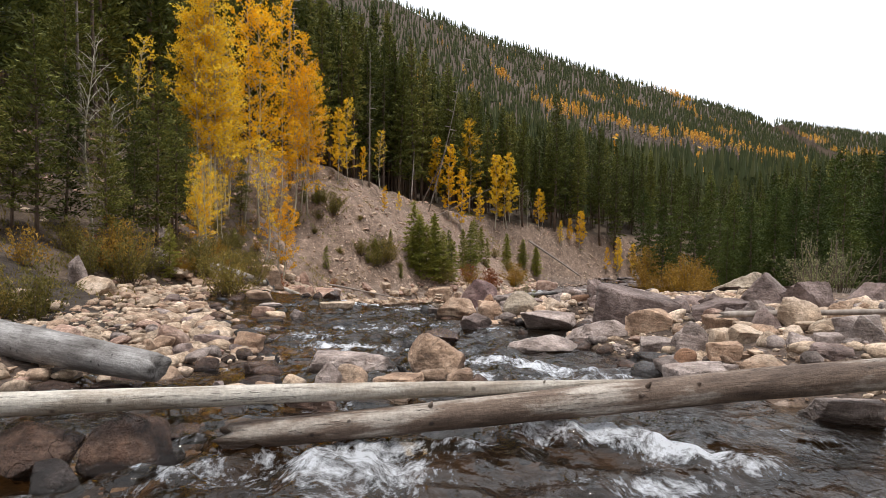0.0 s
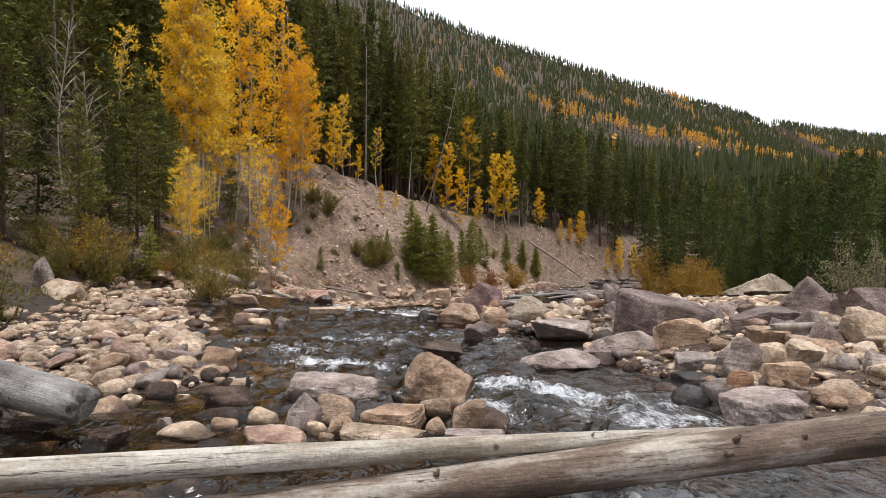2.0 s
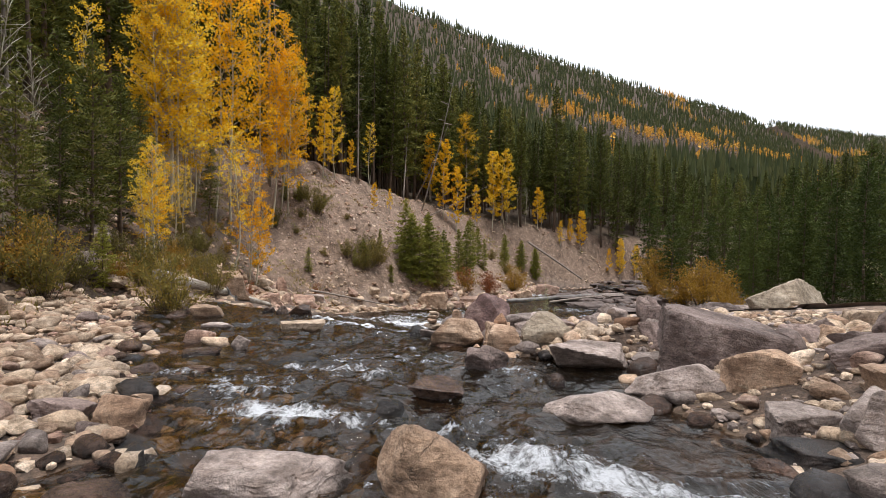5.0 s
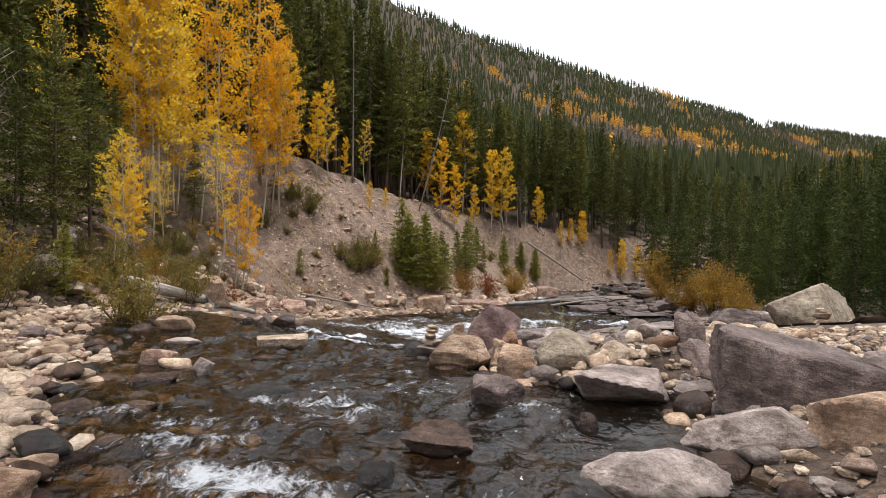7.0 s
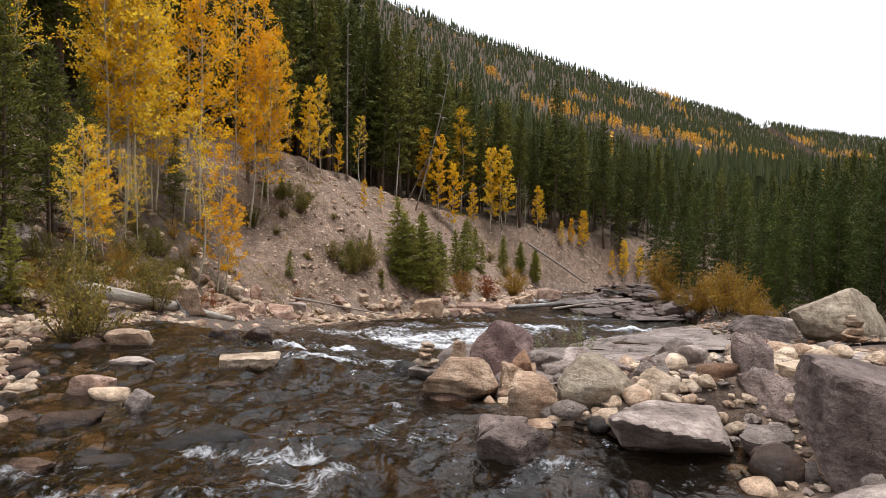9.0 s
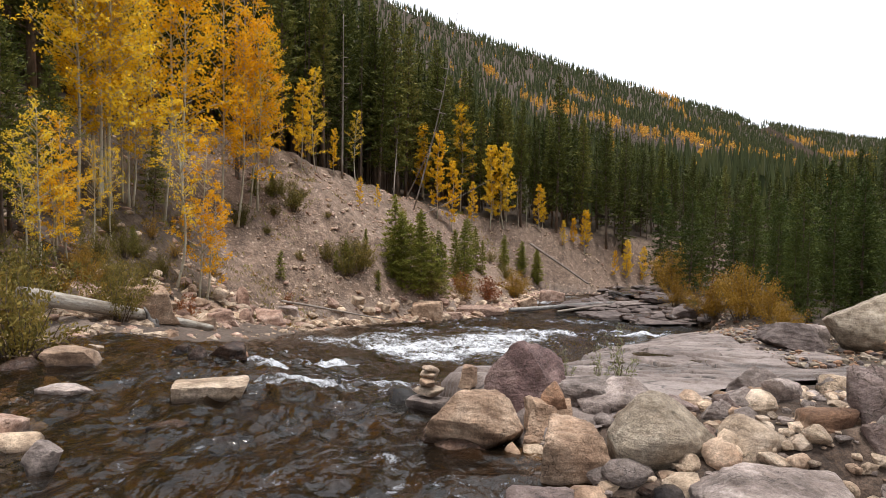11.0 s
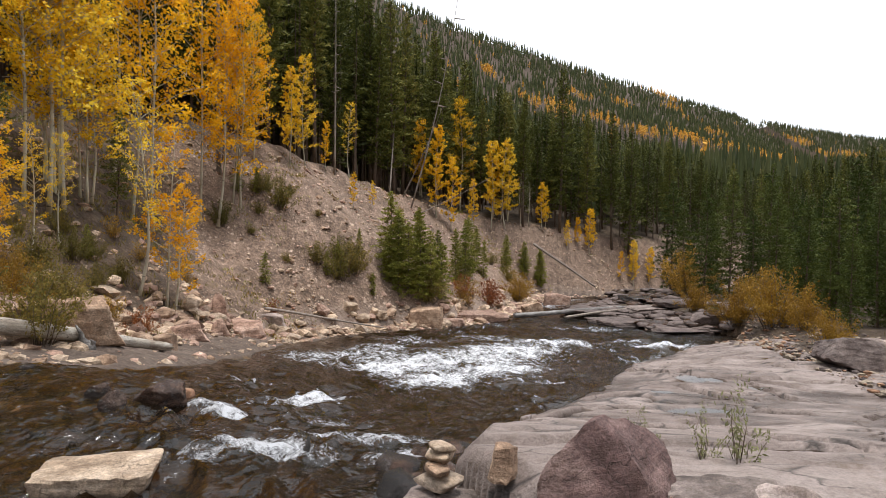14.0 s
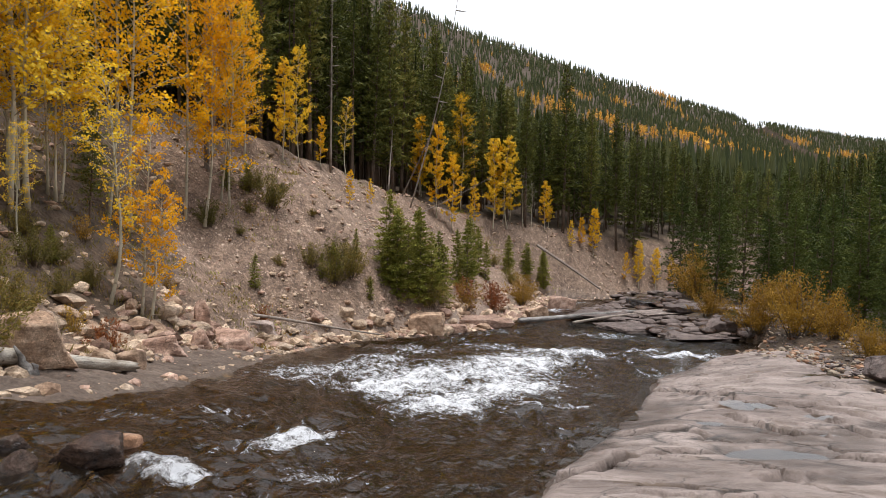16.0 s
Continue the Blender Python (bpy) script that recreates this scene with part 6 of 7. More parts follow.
def spire(seed, h, spread):
    """A far conifer: ragged tiers one above another."""
    rng = np.random.default_rng(seed)
    v, f = [], []
    for k, (lo, hi) in enumerate(((.06, .5), (.3, .74), (.56, 1.0))):
        r = spread * h * (1 - lo) * rng.uniform(.85, 1.15)
        i = len(v)
        for j in range(5):
            a = 2 * math.pi * (j + rng.uniform(-.25, .25) + .5 * k) / 5
            q = r * rng.uniform(.6, 1.2)
            v.append((q * math.cos(a), q * math.sin(a), h * (lo + rng.uniform(-.04, .04))))
        v.append((rng.normal(0, .1), rng.normal(0, .1), h * hi))
        f += [(i + j, i + (j + 1) % 5, i + 5) for j in range(5)]
    return (np.array(v), np.array(f)), (np.zeros((0, 3)), np.zeros((0, 4), int))


def low_aspen(blades, seed, h=9, spread=.2, blade=.55):
    rng = np.random.default_rng(seed)
    g = rng.uniform(.3, 1, blades)
    r = spread * h * np.sqrt(np.clip(1.05 - g, 0, 1)) * rng.uniform(.2, 1, blades) ** .5
    a = rng.uniform(0, 6.283, blades)
    c = np.stack([r * np.cos(a), r * np.sin(a), g * h], 1)
    v = rng.normal(0, 1, (blades, 3))
    v /= np.linalg.norm(v, axis=1)[:, None]
    w = np.cross(v, rng.normal(0, 1, (blades, 3)))
    w /= np.linalg.norm(w, axis=1)[:, None]
    s = (blade * rng.uniform(.7, 1.3, blades))[:, None]
    q = np.stack([c - v * s, c + w * s * .8, c + v * s, c - w * s * .8], 1).reshape(-1, 3)
    i = 4 * np.arange(blades)
    stem = np.array([[.1, 0, -1], [-.06, .09, -1], [-.06, -.09, -1], [.03, 0, h * .9], [-.03, .03, h * .9], [-.03, -.03, h * .9]])
    sf = np.array([[0, 1, 4, 3], [1, 2, 5, 4], [2, 0, 3, 5]])
    return (q, np.stack([i, i + 1, i + 2, i + 3], 1)), (stem, sf)


def woods():
    rng = np.random.default_rng(9)
    near = [low_conifer(130, 500 + k, 17, s, .7) for k, s in enumerate((.12, .105, .135, .095))]
    far = [spire(510 + k, 12, s) for k, s in enumerate((.15, .13, .17, .12))]
    gold = [low_aspen(34, 520 + k, spread=.13, blade=.5) for k in range(3)]
    a, b, c, d = [], [], [], []
    # thick woods behind the single trees
    n = 2300
    th, r = np.radians(rng.uniform(-46, 47, n)), 46 + 75 * rng.uniform(0, 1, n) ** .8
    x, y = r * np.sin(th), r * np.cos(th)
    z, sl, sr = land(x, y), left_edge(y) - x, x - right_edge(y)
    patch = fbm(x / 22, y / 22, 3, 71)
    keep = ((sl > 14) & (z > crest_of(y) + .4)) | ((sl > 5) & (y > 74)) | ((sr > 6) & (x > 30))
    size = rng.uniform(.65, 1.2, n) * np.where(sr > 0, .62, 1)
    for i in np.flatnonzero(keep):
        high, az, far_off = room_for(x[i], y[i])
        size[i] = min(size[i], high / 17 * rng.uniform(.62, .98))
        if size[i] < .25:
            continue
        if patch[i] > .34 and r[i] > 112 and rng.uniform() < .6:
            c.append((x[i], y[i], z[i], rng.uniform(.9, 1.4), rng.uniform(0, 6.28), int(rng.integers(0, 3))))
        else:
            a.append((x[i], y[i], z[i], size[i], rng.uniform(0, 6.28), int(rng.integers(0, 4))))
    # the far side up to the ridge and over it
    n = 34000
    u, rho = rng.uniform(-130, 760, n), 300 - 330 * rng.uniform(0, 1, n) ** .9
    x, y = -17 + .89 * u + .457 * rho, 400 + .457 * u - .89 * rho
    z = land(x, y)
    band = np.zeros(n)
    for cu, cr, ru, rr in ((18, 80, 5, 16), (23, 114, 9, 11), (40, 116, 10, 9), (55, 125, 12, 9), (82, 136, 12, 10), (119, 130, 20, 10), (148, 138, 14, 12), (190, 138, 22, 7),
                           (239, 8, 16, 10), (213, 42, 12, 8), (369, 45, 28, 9), (423, 66, 30, 9), (351, 80, 26, 8), (122, 76, 12, 8), (80, 82, 9, 7), (195, 90, 14, 6)):
        band = np.maximum(band, np.exp(-((u - cu) / ru) ** 2 - ((rho - cr) / rr) ** 2))
    patch = band + .75 * fbm(x / 13, y / 10, 3, 73) + rng.normal(0, .12, n)
    bare = np.exp(-((rho - 150 + .05 * u) / 14) ** 2) * smooth(u, 0, 25) * (1 - smooth(u, 130, 165)) + .25 * fbm(x / 22 + 9, y / 22, 3, 77) + rng.normal(0, .15, n)
    for i in range(n):
        if math.degrees(math.atan2(x[i], y[i])) > 47:
            continue
        s = rng.uniform(.27, .52) * (1 + .9 * float(smooth(rho[i], 40, 270)))
        if patch[i] > .48:
            c.append((x[i], y[i], z[i], s * 1.3, rng.uniform(0, 6.28), int(rng.integers(0, 3))))
        elif bare[i] > .64:
            d.append((x[i], y[i], z[i], s * 1.3, rng.uniform(0, 6.28), int(rng.integers(0, 3))))
        else:
            b.append((x[i], y[i], z[i], s, rng.uniform(0, 6.28), int(rng.integers(0, 4))))
    joined_trees("hillside_woods", a, (NEEDLES, BARK), near, "thick dark conifer woods on the valley side")
    joined_trees("far_woods", b, (FARGREEN, BARK), far, "distant conifer woods up to the ridge")
    joined_trees("far_aspen_groves", c, (FARGOLD, GREYBARK), gold, "distant groves of orange and gold aspens")
    joined_trees("bare_aspen_groves", d, (FARGREY, GREYBARK), [low_aspen(16, 530 + k, 9, .13, .5) for k in range(3)], "distant leafless grey aspen groves")


FARGREEN = leaf_material("far_needles", ((0.0, (0.033, 0.045, 0.020)), (0.5, (0.074, 0.088, 0.034)), (1.0, (0.16, 0.152, 0.06))), 0.15)
FARGOLD = leaf_material("far_golden_leaves", ((0.0, (0.60, 0.27, 0.04)), (0.5, (0.78, 0.45, 0.075)), (1.0, (0.80, 0.57, 0.17))), 0.35)
FARGREY = leaf_material("far_bare_twigs", ((0.0, (0.15, 0.125, 0.11)), (0.5, (0.26, 0.215, 0.185)), (1.0, (0.36, 0.30, 0.25))), 0.1)
woods()


# ---- fallen logs ----
def log(name, a, b, ra, rb, mat, label, knots=8, seed=1, sides=18, rings=40, crook=.03, ragged=True):
    """A fallen trunk from a to b with lumps, knot stubs and broken ends."""
    rng = np.random.default_rng(seed)
    a, b = Vector(a), Vector(b)
    length = (b - a).length
    e = new(name)
    turn = (b - a).to_track_quat("X", "Z").to_matrix().to_4x4()
    e.matrix_world = Matrix.Translation(a) @ turn
    tagged(e, label, "log")
    xs = np.linspace(0, length, rings)
    verts, faces = [], []
    for i, x in enumerate(xs):
        r = ra + (rb - ra) * x / length
        oy, oz = crook * math.sin(x * 1.1 + seed), crook * .7 * math.sin(x * .8 + 2 * seed)
        for k in range(sides):
            t = 2 * math.pi * k / sides
            rr = r * (1 + .07 * float(fbm(x * 2.2 + seed, 2.5 * math.cos(t) + 9, 3, seed)) + .05 * float(fbm(x * .7, 3 * math.sin(t), 2, seed + 4)))
            push = 0
            if ragged and i in (0, rings - 1):
                push = (rng.uniform(-.06, .10)) * (1 if i else -1)
                rr *= .86
            verts.append((x + push, oy + rr * math.cos(t), oz + rr * math.sin(t)))
    for i in range(rings - 1):
        for k in range(sides):
            p, q = i * sides + k, i * sides + (k + 1) % sides
            faces.append((p, p + sides, q + sides, q))
    n = len(verts)
    verts += [(0.02, 0, 0), (length - .02, 0, 0)]
    for k in range(sides):
        faces.append((n, k, (k + 1) % sides))
        faces.append((n + 1, (rings - 1) * sides + (k + 1) % sides, (rings - 1) * sides + k))
    part("trunk", mesh_of("trunk", verts, faces, mat), e)
    for k in range(knots):
        x, t = rng.uniform(.1, .95) * length, rng.uniform(.1, 2.9)
        r = ra + (rb - ra) * x / length
        d = np.array([rng.uniform(-.3, .6), math.cos(t), math.sin(t)])
        p = np.array([x, r * .8 * math.cos(t), r * .8 * math.sin(t)])
        l = r * rng.uniform(.3, .5)
        part("knot", mesh_of("knot", *tube([p, p + d * l * .6, p + d * l], [r * .17, r * .13, r * .07], 7), mat), e)
    return e


log("log", (-3.9, 3.38, .86), (1.95, 4.86, .70), .088, .045, BLEACHED, "pale barkless log lying across the stream", 7, 3, crook=.02)
log("log", (-1.5, 4.02, .535), (5.9, 5.40, .82), .098, .158, BROWNLOG, "brown weathered log lying across the stream", 10, 5, crook=.03)
log("log", (-2.81, 5.67, .56), (-6.2, 7.7, .5), .15, .25, SILVER, "thick silver-grey log end on the gravel bar", 5, 7, crook=.02)
log("log", (-6.2, 24.7, -.96), (-7.75, 19.5, .55), .10, .17, BLEACHED, "grey fallen trunk with roots at the foot of the bank", 4, 9)
log("log", (5.4, 47.6, -3.6), (15.5, 50.5, -3.25), .16, .1, SILVER, "pale driftwood trunk across the stream", 3, 11)
log("log", (8.5, 46.8, -3.55), (14.2, 49.2, -3.2), .09, .06, GREYBARK, "thin driftwood pole across the stream", 2, 12)
log("branch", (-7.2, 36.5, -1.75), (-2.3, 39.6, -3.05), .07, .03, GREYBARK, "thin dead branch at the foot of the bank", 4, 13)
log("log", (9.2, 61.5, .6), (14.5, 61.0, -3.0), .12, .08, GREYBARK, "dead trunk lying down the bank", 3, 15)
log("branch", (4.2, 8.6, .72), (6.9, 8.2, .86), .05, .035, GREYBARK, "dead branch among the boulders", 2, 16)


def driftwood(x, y, z, size, seed, mat=CHAR, label="black wet driftwood snag in the rapids"):
    rng = np.random.default_rng(seed)
    bag = Bag()
    base = np.array([0, 0, -.3 * size])
    for k in range(4):
        d = rng.normal(0, .26, 3) + (0, 0, (1.0, .8, .55, .4)[k])
        p = [base + d * size * s + rng.normal(0, .06 * size, 3) for s in (0, .25, .5, .75, 1.0)]
        bag.add(*tube(p, [.26 * size, .2 * size, .15 * size, .1 * size, .04 * size], 9))
    ob = new("driftwood", bag.mesh("driftwood", mat))
    ob.matrix_world = pose(x, y, z)
    return tagged(ob, label, "driftwood")


driftwood(1.07, 5.85, .24, .33, 3)
driftwood(-.42, 6.72, .22, .3, 5, CHAR, "charred forked branch wedged between boulders")
driftwood(-1.5, 17.3, -.7, .3, 11, CHAR, "thin black stick standing in the stream")
driftwood(-6.6, 22.3, -.45, .4, 14, SILVER, "bleached root tangle under the fallen trunk")
driftwood(-2.3, 7.9, .06, .2, 17, CHAR, "dark wet branch at the water's edge")

# boulders that stand on the pile
boulder(1.0, 14.95, -.06, .98, .74, "sharp", RED, "leaning plum-red boulder on the edge of the slab", turn=8, tilt=-14, deep=.7)
boulder(1.2, 14.4, .0, .34, .34, "sharp", RUST, "small rusty orange stone against a plum boulder", deep=.8, level=3)
boulder(.42, 15.05, -.36, .42, .3, "flat", BLACK, "dark undercut edge of the rock slab", deep=.7, level=4)


def cairn(x, y, z, sizes, seed, group=""):
    """Flat stones balanced one on another."""
    rng = np.random.default_rng(seed)
    e = tagged(new("cairn"), "small cairn of flat tan stones stacked at the water", "cairn")
    e.matrix_world = pose(x, y, z)
    up = 0
    for w, h in sizes:
        v, f = stone_shape(3, rng, 2, .07, 12, .8)
        ob = part("stone", mesh_of("stone", v * (w / 2, w * .42, h / 2), f, TAN if rng.uniform() < .6 else PALE), e)
        ob.matrix_local = pose(rng.normal(0, .02), rng.normal(0, .02), up + h / 2, 0, rng.normal(0, 5), rng.uniform(0, 180))
        up += h * .93


cairn(-.12, 15.75, -.22, ((.34, .13), (.30, .12), (.26, .09), (.20, .07)), 3)
boulder(-.1, 15.7, -.40, .55, .2, "flat", GREY, "low grey rock under a cairn", deep=.8, level=3)
boulder(.38, 15.55, .04, .22, .19, "blocky", TAN, "single tan block stone set on the slab", deep=.8, level=3)
cairn(13.15, 24.48, -1.45, ((0.78, 0.27), (0.64, 0.24), (0.55, 0.22), (0.37, 0.18)), 9)


# ---- cobbles ----
def cobble_meshes():
    rng = np.random.default_rng(17)
    out = []
    for k in range(18):
        v, f = stone_shape(3, rng, (3, 6, 4, 5)[k % 4], .08, (5, 9, 14, 7)[k % 4])
        mat = (PALE, TAN, PALE, PALE, TAN, GREY, PALE, PINK, TAN, PURPLE)[k % 10]
        out.append(mesh_of("cobble", v * (.5, .5 * rng.uniform(.65, .95), .5 * rng.uniform(.42, .75)), f, mat))
    return out


COBBLES = cobble_meshes()
WETS = [mesh_of("cobble", stone_shape(2, np.random.default_rng(40 + k), 4, .08, 7)[0] * (.5, .4, .27), icosphere(2)[1], WET) for k in range(5)]


def cobbles():
    rng = np.random.default_rng(23)
    spots = []
    count = 0
    areas = [  # x range, y range, how many, size from and to
        ((-6.2, -2.4), (7.2, 12.5), 200, .16, .5), ((-7.6, -4.2), (12.6, 18), 40, .16, .55), ((2.4, 6.5), (6.4, 12.8), 75, .14, .45), ((1.4, 4.6), (12.4, 13.7), 30, .1, .3),
    ]
    for (x0, x1), (y0, y1), n, lo, hi in areas:
        done = 0
        for k in range(n * 8):
            if done >= n:
                break
            x, y = rng.uniform(x0, x1), rng.uniform(y0, y1)
            sl, sr = left_edge(y) - x, x - right_edge(y)
            if max(sl, sr) < -.25:
                continue
            s = lo + (hi - lo) * rng.uniform() ** 2.0
            if any((x - a) ** 2 + (y - b) ** 2 < (.33 * (s + c)) ** 2 for a, b, c in spots):
                continue
            spots.append((x, y, s))
            wet = max(sl, sr) < .12
            me = WETS[int(rng.integers(0, 5))] if wet else COBBLES[int(rng.integers(0, 18))]
            ob = new("cobble", me)
            ob.matrix_world = pose(x, y, float(land(x, y)) + .16 * s, rng.normal(0, 12), rng.normal(0, 12), rng.uniform(0, 360)) @ Matrix.Scale(s, 4)
            tagged(ob, "wet brown river cobble at the water's edge" if wet else "rounded river cobble on the stony bar", "cobble", "cobbles on the bars")
            done += 1


cobbles()


def strewn(name, label, n, seed, place, lo, hi, mats, level=1, power=3.0, thick=1.0, worn=9, lift=.12):
    """Stones past counting, joined."""
    rng = np.random.default_rng(seed)
    base = [stone_shape(level, rng, 4, .08, worn)[0] for _ in range(8)]
    f = np.array(icosphere(level)[1])
    bags = [([], []) for _ in mats]
    for k in range(n):
        x, y = place(rng)
        if x is None:
            continue
        s = lo + (hi - lo) * rng.uniform() ** power
        z = float(land(x, y)) + lift * s
        a = rng.uniform(0, 6.28)
        v = base[k % 8] * (s / 2, s / 2 * rng.uniform(.6, 1), s / 2 * thick * rng.uniform(.4, .8))
        c, d = math.cos(a), math.sin(a)
        v = np.stack([v[:, 0] * c - v[:, 1] * d + x, v[:, 0] * d + v[:, 1] * c + y, v[:, 2] + z], 1)
        b = bags[int(rng.integers(0, len(mats)))]
        b[1].append(f + len(b[0]) * len(v))
        b[0].append(v)
    e = tagged(new(name), label, "gravel", kind="stuff")
    for b, m in zip(bags, mats):
        if b[0]:
            part("stones", mesh_of("stones", np.concatenate(b[0]), np.concatenate(b[1]), m, level < 2 or worn > 30), e)["kind"] = "stuff"


def on_left_bar(rng):
    y = 19 - 19 * rng.uniform() ** 1.15
    x = left_edge(y) - rng.uniform(-.5, 1) * (5 if y < 13 else 3)
    return (x, y) if x > -10 else (None, None)


def on_right_bar(rng):
    y = 14.2 - 14 * rng.uniform() ** 1.3
    x = right_edge(y) + rng.uniform(-.3, 6)
    return (x, y)


def on_scree(rng):
    y = rng.uniform(19, 72)
    x = left_edge(y) - .2 - 13 * rng.uniform() ** 1.6
    if float(land(x, y)) > crest_of(y) + .4 or float(fbm(x * .5, y * .25, 3, 79)) < rng.uniform(-.5, .3):
        return None, None
    return x, y


def at_bank_foot(rng):
    y = rng.uniform(20, 66)
    return left_edge(y) - (2.0 if y < 34 else .3) - rng.uniform(.2, 2.2) * (1 + .2 * rng.normal()), y


def on_bed(rng):
    y = rng.uniform(3, 20)
    return rng.uniform(left_edge(y), right_edge(y)), y


def on_far_bar(rng):
    y = rng.uniform(40, 62)
    return right_edge(y) + rng.uniform(0, 1) ** 2 * 7, y


def at_woods_edge(rng):
    y = rng.uniform(22, 40)
    return 9.2 + .3 * min(max(y - 20, 0), 12) + rng.uniform(-.3, 1) * 3.5, y


def on_shelf(rng):
    y = rng.uniform(19.5, 35)
    return left_edge(y) - rng.uniform(.3, 1) ** .5 * 2.8, y


strewn("bar_gravel", "small stones and gravel filling the river bar", 5200, 31, on_left_bar, .04, .2, (PALE, TAN, PINK, PALE), 1)
strewn("bar_cobbles", "rounded cobbles packed on the river bar", 1150, 32, on_left_bar, .14, .42, (PALE, PALE, TAN, PALE), 2, 1.8)
strewn("bar_cobbles", "rounded cobbles packed between boulders", 620, 34, on_right_bar, .12, .45, (TAN, PALE, PALE, GREY), 2, 1.8)
strewn("bar_gravel", "small stones between the boulders of the bar", 5200, 33, on_right_bar, .04, .2, (TAN, GREY, PALE, PALE), 1)
strewn("scree", "loose reddish stones strewn down the bank", 22000, 35, on_scree, .03, .42, (PALE, PINK, PALE, TAN), 1, 6.0, worn=33, lift=-.03)
strewn("bank_rubble", "tumbled rocks along the foot of the bank", 1700, 37, at_bank_foot, .10, .9, (PALE, TAN, PALE, PINK), 2, 4.0, worn=33)
strewn("bed_stones", "brown stones on the stream bed", 900, 39, on_bed, .12, .6, (WET, BLACK), 2, 2.0)
strewn("far_rubble", "dark broken rocks along the ledges", 420, 41, on_far_bar, .2, 1.6, (LEDGEROCK, LEDGEROCK, WET), 2, 2.0, .45)
strewn("woods_edge_gravel", "brown gravel and small stones at the wood's edge", 2600, 43, at_woods_edge, .04, .3, (LEDGEROCK, OLIVE, RUST), 1, 4.0)
strewn("shelf_stones", "stones lying on the wet rock shelf", 900, 45, on_shelf, .04, .3, (TAN, PINK, PALE), 2, 3.0)


def scrub(name, label, n, seed, place, mat, lo, hi):
    """Grass, weeds and low twigs past counting."""
    rng = np.random.default_rng(seed)
    c, a, b = [], [], []
    while len(c) < n:
        x, y = place(rng)
        if x is None:
            continue
        z = float(land(x, y))
        for k in range(14):
            s = rng.uniform(lo, hi)
            d = np.array([rng.normal(0, .45), rng.normal(0, .45), 1.0])
            d /= np.linalg.norm(d)
            o = rng.normal(0, .16, 2)
            c.append((x + o[0], y + o[1], z + s * .9 * d[2] * rng.uniform(.3, 1.1)))
            a.append(d * s)
            w = np.cross(d, rng.normal(0, 1, 3))
            b.append(w / np.linalg.norm(w) * s * .14)
    bag = Bag()
    bag.quads(c, a, b)
    tagged(new(name, bag.mesh(name, mat, True)), label, "scrub", kind="stuff")


def on_left_slope(rng):
    y = rng.uniform(10, 38)
    x = left_edge(y) - (4.2 if y < 14 else 2.2) - rng.uniform(0, 12)
    if float(fbm(x * .6, y * .6, 3, 95)) < -.05:
        return None, None
    return x, y


def on_bank_face(rng):
    y = rng.uniform(33, 72)
    x = left_edge(y) - rng.uniform(.8, 13)
    if float(fbm(x * .35, y * .35, 3, 97)) < .14:
        return None, None
    return x, y


def in_right_woods(rng):
    y = rng.uniform(16, 60)
    return max(right_edge(y) + 3, 13 + .12 * y) + rng.uniform(0, 12), y


scrub("scrub", "dry olive and ochre undergrowth on the slope", 20000, 51, on_left_slope, WILLOW, .03, .13)
scrub("scrub", "sparse dry weeds on the gravel bank", 9000, 53, on_bank_face, OCHRE, .03, .12)
scrub("scrub", "green weeds on the gravel bank", 8000, 55, on_bank_face, YOUNG, .03, .13)
scrub("scrub", "low undergrowth below the pines", 5000, 57, in_right_woods, WILLOW, .05, .16)


# ---- shrubs ----
def shrub_meshes(h, wide, stems, leaves, blade, mat, seed, slim=.45):
    rng = np.random.default_rng(seed)
    bag, cs, vs = Bag(), [], []
    for k in range(stems):
        a, r = rng.uniform(0, 6.28), wide / 2 * rng.uniform(.1, 1)
        hs = h * rng.uniform(.3, 1.0) * (1 - .35 * (r / (wide / 2)) ** 2)
        foot = np.array([math.cos(a) * r * .25, math.sin(a) * r * .25, -.1])
        tip = np.array([math.cos(a) * r, math.sin(a) * r, hs])
        mid = (foot + tip) / 2 + rng.normal(0, .06 * h, 3) + (0, 0, .12 * h)
        bag.add(*tube([foot, mid, tip], [.006 * h, .004 * h, .0014 * h], 4))
        n = leaves // stems
        t = rng.uniform(.22, 1.05, n)[:, None]
        c = foot * (1 - t) ** 2 + 2 * mid * t * (1 - t) + tip * t * t + rng.normal(0, .034 * (h + wide) / 2, (n, 3))
        cs.append(c)
        v = (tip - foot) / np.linalg.norm(tip - foot) + rng.normal(0, .7, (n, 3))
        vs.append(v / np.linalg.norm(v, axis=1)[:, None])
    c, v = np.concatenate(cs), np.concatenate(vs)
    c[:, 2] = np.maximum(c[:, 2], .03)
    w = np.cross(v, rng.normal(0, 1, v.shape))
    w /= np.linalg.norm(w, axis=1)[:, None]
    s = blade * rng.uniform(.6, 1.3, len(c))[:, None]
    crown = Bag()
    crown.quads(c, v * s, w * s * slim)
    return bag.mesh("stems", TWIG), crown.mesh("foliage", mat, True)


def shrub(meshes, x, y, scale, label, wide=1.0, z=None):
    e = new("shrub")
    e.matrix_world = pose(x, y, float(land(x, y)) if z is None else z, 0, 0, (x * 77 + y * 31) % 360) @ Matrix.Diagonal((scale * wide, scale * wide, scale, 1))
    tagged(e, label, "shrub")
    for n, me in zip(("stem", "foliage"), meshes):
        part(n, me, e)


